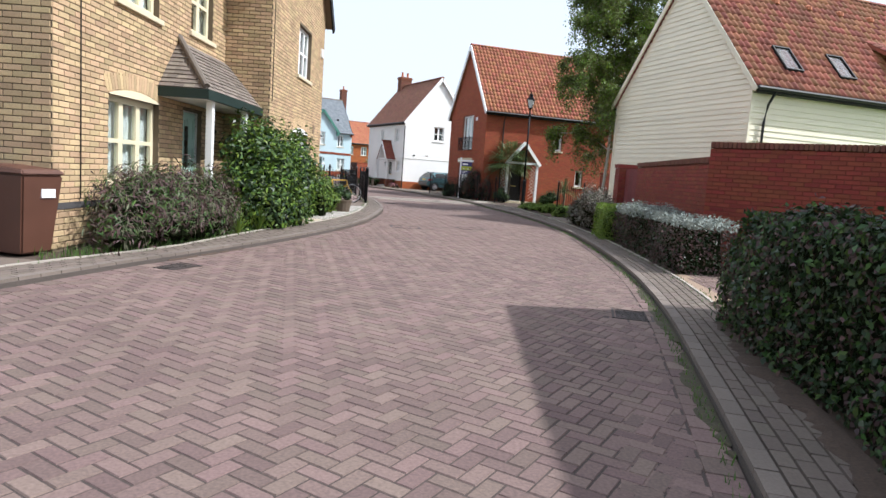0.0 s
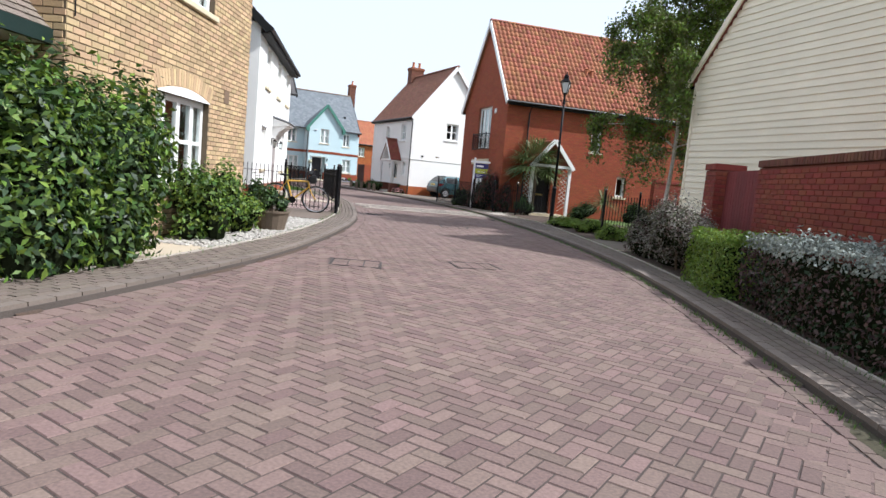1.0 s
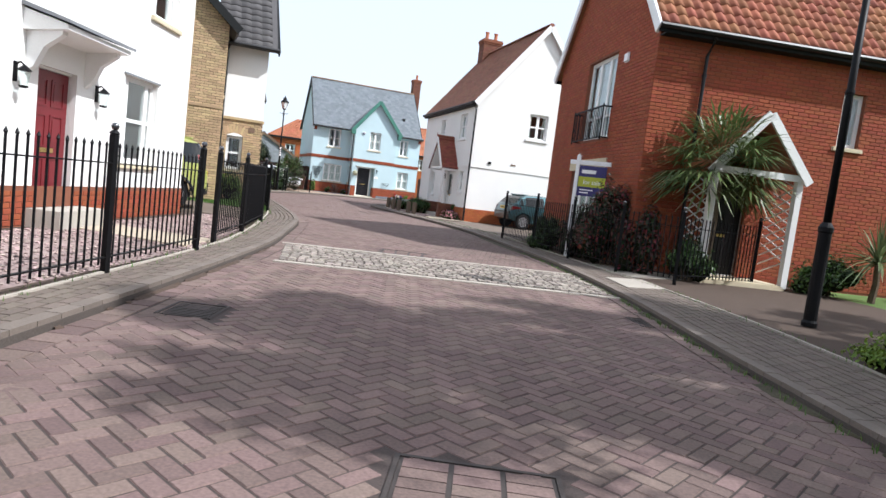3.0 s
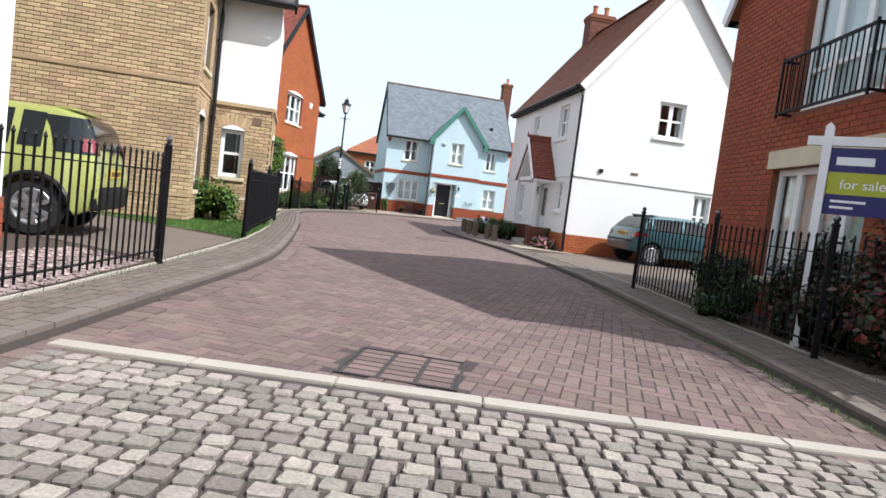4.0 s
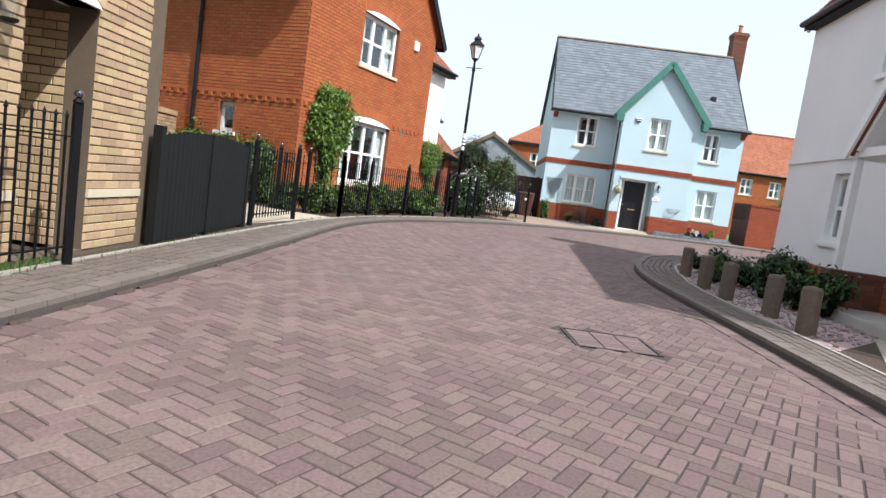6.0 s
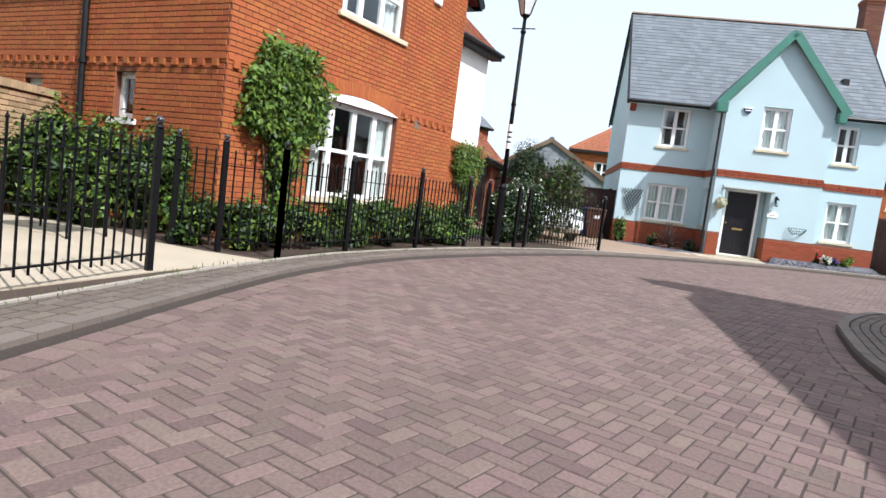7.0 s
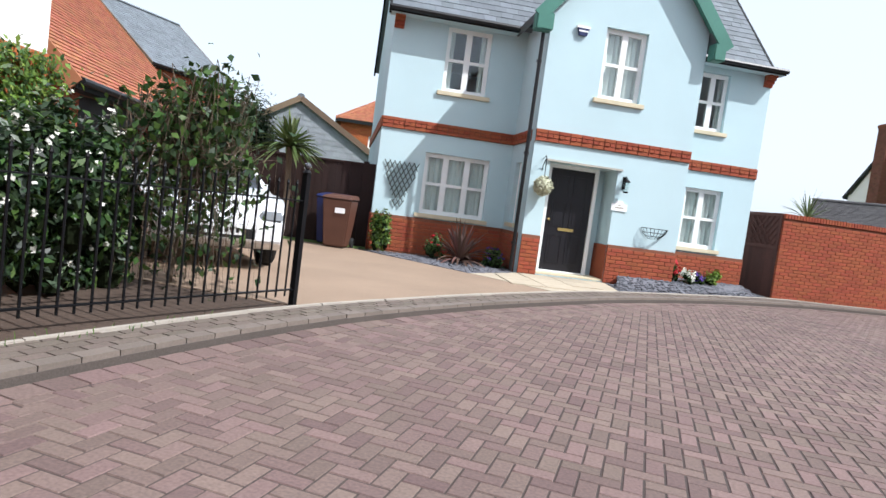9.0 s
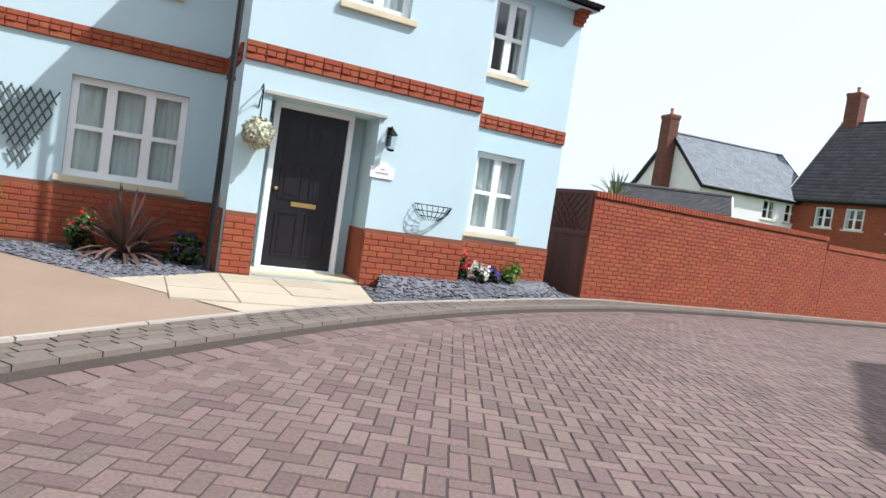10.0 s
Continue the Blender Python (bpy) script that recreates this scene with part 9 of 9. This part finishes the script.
def birch(x, y, high, spread, seed, leaves, label, mats=("leaf_birch", "leaf_light"), trunk=0.065, bark="bark_birch", fork=2.5):
    """A tree with rising limbs, hanging twigs and many small leaves."""
    r = random.Random(seed)
    t = thing("birch_tree" if bark == "bark_birch" else "tree", pose(x, y, 0.03), label, "tree")
    spine = [Vector((0.12 * math.sin(z * 0.6) + 0.02 * z, 0.1 * math.sin(z * 0.4 + 1), z)) for z in np.linspace(0, high * 0.95, 14)]
    Geo().tube(spine, trunk, 10, 0.012).ob("trunk", M[bark], t, "pale peeling birch trunk" if bark == "bark_birch" else "")
    ends = []
    n = 22
    for i in range(n):
        f = i / n
        z0 = fork * 0.75 + (high * 0.9 - fork * 0.75) * f
        k = min(12, int(z0 / (high * 0.95) * 13))
        p = spine[k].lerp(spine[k + 1], 0.5)
        a = i * 2.4 + r.uniform(-0.4, 0.4)
        ln = spread * (1.0 - 0.6 * f) * r.uniform(0.75, 1.1)
        up = r.uniform(0.55, 1.0)
        pts = [p]
        for q in range(1, 6):
            u = q / 5
            pts.append(p + Vector((math.cos(a) * ln * u, math.sin(a) * ln * u, ln * (up * u - 0.55 * u * u))) + Vector((r.uniform(-0.08, 0.08), r.uniform(-0.08, 0.08), 0)))
        Geo().tube(pts, trunk * 0.42 * (1 - 0.6 * f), 6, 0.006).ob("limb", M[bark if f < 0.5 else "bark"], t)
        for q in range(1, 6):
            for e in range(3):
                b = pts[q] + Vector((r.uniform(-0.35, 0.35), r.uniform(-0.35, 0.35), r.uniform(-0.1, 0.35)))
                ends.append((pts[q], b, r.uniform(0.45, 1.5)))
    pts, nn = [], []
    tw = Geo()
    rg = np.random.default_rng(seed)
    per = max(4, leaves // len(ends))
    for a, b, hang in ends:
        tip = b + Vector((r.uniform(-0.25, 0.25), r.uniform(-0.25, 0.25), -hang))
        tw.tube([a, b, tip], 0.006, 3, 0.002)
        for i in range(per):
            u = r.random()
            c = (a.lerp(b, u * 2) if u < 0.5 else b.lerp(tip, u * 2 - 1)) + Vector(rg.normal(0, 0.11, 3))
            pts.append(tuple(c))
            nn.append(tuple(rg.normal(0, 1, 3)))
    tw.ob("branchwork", M["bark"], t, kind="stuff")
    half = len(pts) // 2
    order = list(range(len(pts)))
    r.shuffle(order)
    for mt, idx in zip(mats, (order[:half], order[half:])):
        foliage("leaves", [pts[i] for i in idx], [nn[i] for i in idx], 0.095, M[mt], t, seed, 0.6, 0.6)
    return t


birch(5.95, 30.1, 10.6, 3.0, 41, 78000, "silver birch with light hanging foliage and pale trunk", fork=3.7)
birch(8.7, 32.6, 10.4, 4.2, 42, 70000, "leafy green tree behind the birch", ("leaf_mid", "leaf_birch"), 0.1, "bark", 2.2)
# in front of the red brick house
fan_palm(2.62, 38.95, 2.35, 60, "windmill palm with drooping fan leaves by the porch", 51, 0.85)
bush("shrub", 2.3, 38.4, 0.5, 0.5, 0.9, 0.07, 2400, ["leaf_dark", "leaf_mid"], "dark green shrub at the foot of the palm", 58, 10)
bush("shrub", 0.15, 41.2, 0.5, 0.9, 1.2, 0.07, 2800, ["leaf_dark", "leaf_bronze"], "dark bronze-green shrub behind the sale board", 59, 12)
bush("red_shrub", 0.85, 39.3, 0.75, 0.62, 1.7, 0.075, 12000, ["leaf_dark", "leaf_red", "leaf_deep", "leaf_bronze"], "tall dark photinia shrub with some red leaves behind the railings", 52, 20)
bush("red_shrub", 1.3, 38.65, 0.5, 0.4, 1.5, 0.085, 4000, ["leaf_bronze", "leaf_red", "leaf_dark"], "dark red shrub beside the palm", 53, 12)
bush("shrub", 0.3, 40.45, 0.5, 0.8, 0.95, 0.07, 2600, ["leaf_dark", "leaf_bronze"], "dark shrub between the sale board and the wall", 60, 12)
bush("shrub", -0.75, 42.2, 0.6, 1.2, 0.9, 0.06, 3400, ["leaf_deep", "leaf_dark", "leaf_mid"], "dark green shrub at the corner railings", 54, 12)
cordyline("cordyline", 5.7, 39.3, 0.75, 90, 1.0, 0.026, "leaf_cord", "green cordyline with spiky strap leaves", 55)
bush("shrub", 5.0, 39.5, 0.8, 0.7, 0.75, 0.07, 2600, ["leaf_dark", "leaf_mid"], "dark green shrub below the brick wall", 56, 12)
bush("shrub", 7.4, 40.1, 0.9, 0.7, 1.0, 0.07, 2600, ["leaf_dark", "leaf_mid"], "dark green shrub below the brick wall", 57, 12)
# by the buff house with the arched doorway and the railings after it
bush("shrub", -10.85, 43.75, 0.6, 0.6, 0.95, 0.09, 2600, ["leaf_light", "leaf_mid"], "leafy green shrub against the buff brick", 61, 12)
for i, (x, y, h) in enumerate(((-18.2, 52.3, 1.55), (-18.9, 51.7, 1.5), (-18.0, 53.0, 1.3))):
    bush("shrub", x, y, 0.75, 0.75, h, 0.08, 6000, ["leaf_mid", "leaf_dark", "leaf_light"], "green shrub behind the iron railings", 62 + i, 12)
for i, (x, y, h) in enumerate(((-16.35, 53.3, 0.62), (-16.75, 52.85, 0.66), (-16.6, 53.95, 0.6))):
    bush("low_shrub", x, y, 0.42, 0.45, h, 0.07, 2600, ["leaf_light", "leaf_mid", "leaf_dark"], "low leafy green shrub inside the corner railings", 130 + i, 10)
# along the orange brick house
def climber(m, spans, count, leaf, mats, label, seed):
    """A plant trained on a wall: spans (z0, z1, s0, s1) of growth over a woody stem."""
    r = np.random.default_rng(seed)
    b = thing("climber", m, label, "climber")
    wts = np.array([(z1 - z0) * (q1 - q0) for z0, z1, q0, q1 in spans])
    pts = [[] for _ in mats]
    for i in range(count):
        z0, z1, q0, q1 = spans[r.choice(len(spans), p=wts / wts.sum())]
        f, g2 = r.uniform(-0.06, 1.06), r.uniform(-0.06, 1.06)
        pts[int(r.integers(len(mats)))].append((q0 + (q1 - q0) * f + r.normal(0, 0.05), -0.05 - abs(r.normal(0, 0.13)), z0 + (z1 - z0) * g2 + r.normal(0, 0.05)))
    for j, mt in enumerate(mats):
        foliage("leaves", pts[j], [(0, -1, 0.4)] * len(pts[j]), leaf, M[mt], b, seed + j, 0.5)
    for z0, z1, q0, q1 in spans:
        for k in range(3):
            Geo().tube([((spans[0][2] + spans[0][3]) / 2, -0.04, 0), (q0 + (q1 - q0) * (k + 0.5) / 3, -0.05, (z0 + z1) / 2), (q0 + (q1 - q0) * (k + 0.7) / 3, -0.05, z1)], 0.018, 5, 0.005).ob("stem", M["bark"], b)


climber(R2, [(0.2, 1.2, 0.9, 1.1), (1.0, 1.6, 0.85, 1.3), (1.6, 2.35, 0.35, 1.75), (2.2, 2.75, 0.55, 1.5)], 6500, 0.1, ["leaf_light", "leaf_mid", "leaf_light"], "bright green climber trained up the brick corner", 66)
climber(R2 @ wing, [(0.1, 1.4, 4.1, 4.5), (1.3, 1.75, 3.6, 4.7), (1.7, 2.35, 3.4, 4.9)], 3000, 0.09, ["leaf_light", "leaf_mid"], "green climber on the white wing", 76)
for i, (x, y) in enumerate(((-16.95, 54.9), (-17.3, 56.1), (-17.5, 57.2), (-17.75, 58.25))):
    bush("low_shrub", x, y, 0.6, 0.75, 0.8, 0.075, 4600, ["leaf_light", "leaf_mid", "leaf_dark"], "leafy yellow-green low shrub below the wide window", 70 + i, 12, turn=15)
for i, (x, y, rr, h) in enumerate(((-18.3, 60.75, 0.55, 1.3), (-18.5, 61.5, 0.6, 1.5), (-18.75, 62.1, 0.45, 1.4))):
    bush("flowering_shrub", x, y, rr, rr, h, 0.11, 7500, ["leaf_dark", "leaf_deep", "leaf_dark", "leaf_mid"], "evergreen shrub with small white flower spikes", 80 + i, 20, 0.35, flowers=("petal_white", 150, 0.035))
# round the blue house
bush("pine_shrub", -25.9, 71.2, 1.45, 1.45, 3.4, 0.12, 26000, ["leaf_sage", "leaf_dark", "leaf_dark"], "tall blue-green pine shrub by the fence", 86, 26, 0.3, up=0.5)
cordyline("cordyline", -21.7, 68.3, 1.85, 120, 0.8, 0.05, "leaf_palm", "cordyline palm with a bare trunk and spiky head", 87)
bush("shrub", -19.9, 69.1, 0.32, 0.3, 0.9, 0.07, 1700, ["leaf_light", "leaf_mid"], "small green climber below the trellis", 88, 8)
bush("topiary_shrub", -19.6, 59.7, 0.2, 0.2, 0.62, 0.05, 1200, ["leaf_light", "leaf_mid"], "small clipped evergreen cone growing in the dark pot", 121, 8, z=0.42)
birch(-18.45, 62.65, 2.0, 0.7, 89, 3200, "small dark-leaved evergreen tree beside the drive", ("leaf_dark", "leaf_mid"), 0.022, "bark", 1.3)
cordyline("phormium", -18.35, 69.65, 0, 60, 0.95, 0.045, "leaf_phorm", "bronze phormium with sword-shaped leaves", 90, rise=(15, 85))
bush("bedding_plants", -17.75, 70.0, 0.35, 0.3, 0.38, 0.06, 700, ["leaf_mid"], "small violet and green bedding plants", 91, 8, flowers=("petal_violet", 30, 0.04))
bush("bedding_plants", -18.9, 69.6, 0.3, 0.25, 0.5, 0.06, 600, ["leaf_mid"], "red-flowered bedding plants by the plinth", 92, 8, flowers=("petal_red", 10, 0.05))
bush("bedding_plants", -14.35, 72.35, 0.22, 0.2, 0.32, 0.05, 400, ["leaf_mid"], "white flowering bedding plants on the slate", 93, 6, z=0.13, flowers=("petal_white", 45, 0.05))
bush("bedding_plants", -14.1, 72.65, 0.22, 0.2, 0.3, 0.05, 400, ["leaf_mid"], "violet flowering bedding plants on the slate", 94, 6, z=0.13, flowers=("petal_violet", 45, 0.045))
bush("bedding_plants", -14.55, 72.4, 0.15, 0.15, 0.52, 0.05, 300, ["leaf_mid"], "red geraniums by the brick plinth", 95, 5, z=0.13, flowers=("petal_red", 14, 0.06))
bush("bedding_plants", -13.85, 73.0, 0.25, 0.25, 0.42, 0.08, 500, ["leaf_light"], "leafy green bedding plant by the wall", 96, 6, z=0.13)
cordyline("cordyline", -12.0, 76.6, 1.9, 60, 0.85, 0.03, "leaf_cord", "spiky cordyline head showing above the garden wall", 97, rise=(10, 85))
for i in range(7):
    q = Vector((-12.64, 73.95, 0)) + u * (7.6 + i * 1.2) + Vector((-0.5, 0.7, 0))
    bush("shrub", q.x, q.y, 0.5, 0.5, 1.7, 0.08, 900, ["leaf_light", "leaf_sage"], "yellow-green shrub topping the lower wall", 100 + i, 8)
# gravel garden of the white house
for i, (x, y, h) in enumerate(((-8.7, 55.5, 0.6), (-7.9, 54.6, 0.7), (-7.2, 53.6, 0.65), (-9.2, 56.6, 0.5), (-8.0, 55.9, 0.7))):
    bush("low_shrub", x, y, 0.55, 0.55, h, 0.07, 1700, ["leaf_dark", "leaf_mid"], "low dark green shrub in the gravel garden", 110 + i, 9)
bush("bedding_plants", -5.35, 51.75, 0.5, 0.4, 0.32, 0.06, 1300, ["leaf_mid", "leaf_sage"], "pink and white flowering garden clump", 116, 9, flowers=("petal_pink", 110, 0.05))
bush("bedding_plants", -5.45, 52.6, 0.18, 0.18, 0.35, 0.06, 500, ["leaf_mid"], "green plant growing in the blue pot", 117, 6, z=0.38)
bush("bedding_plants", -2.68, 22.45, 0.32, 0.32, 0.5, 0.07, 1400, ["leaf_mid", "leaf_dark"], "green plant growing in the half-barrel", 118, 6, z=0.38)

# grass and weeds
lawn_in = inside(lawn)


def lawn_point(r):
    while True:
        x, y = r.uniform(-13, -8), r.uniform(41.5, 46.5)
        if lawn_in(x, y):
            return x, y, 0.066


blades("lawn_grass", lawn_point, 9000, 0.055, "short green lawn grass", 5)
strip_in = inside([(-19.05, 59.3), (-19.6, 61.3), (-20.3, 63.2), (-21.45, 63.4), (-20.27, 59.0)])


def strip_point(r):
    while True:
        x, y = r.uniform(-21.5, -19), r.uniform(59, 63.5)
        if strip_in(x, y):
            return x, y, 0.066


blades("lawn_grass", strip_point, 6000, 0.06, "short green grass of the narrow front lawn", 8)
left_pts, right_pts = along(EDGE_L, 0.1, 11, 62), along(EDGE_R, 0.1, 12, 50)


def weed_point(r):
    p, a = r.choice(left_pts if r.random() < 0.6 else right_pts)
    return p.x + r.gauss(0, 0.06), p.y + r.gauss(0, 0.06), 0.07


blades("edge_weeds", weed_point, 3500, 0.045, "scattered weeds along the footway edging", 6)
verge = along(shift_line(EDGE_L, -0.25), 0.05, 11.5, 17.5) + along(shift_line(EDGE_L, -0.25), 0.05, 41.5, 46)


def verge_point(r):
    p, a = r.choice(verge)
    return p.x + r.gauss(0, 0.12), p.y + r.gauss(0, 0.12), 0.055


blades("verge_grass", verge_point, 1800, 0.12, "longer grass tufts along the bed edge", 7)
gut = along(shift_line(KERB_R, -0.06), 0.05, 3, 40)


def gutter_point(r):
    p, a = r.choice(gut)
    return p.x + r.gauss(0, 0.03), p.y + r.gauss(0, 0.03), 0.005


blades("gutter_weeds", gutter_point, 1800, 0.045, "tiny weeds in the gutter", 8)
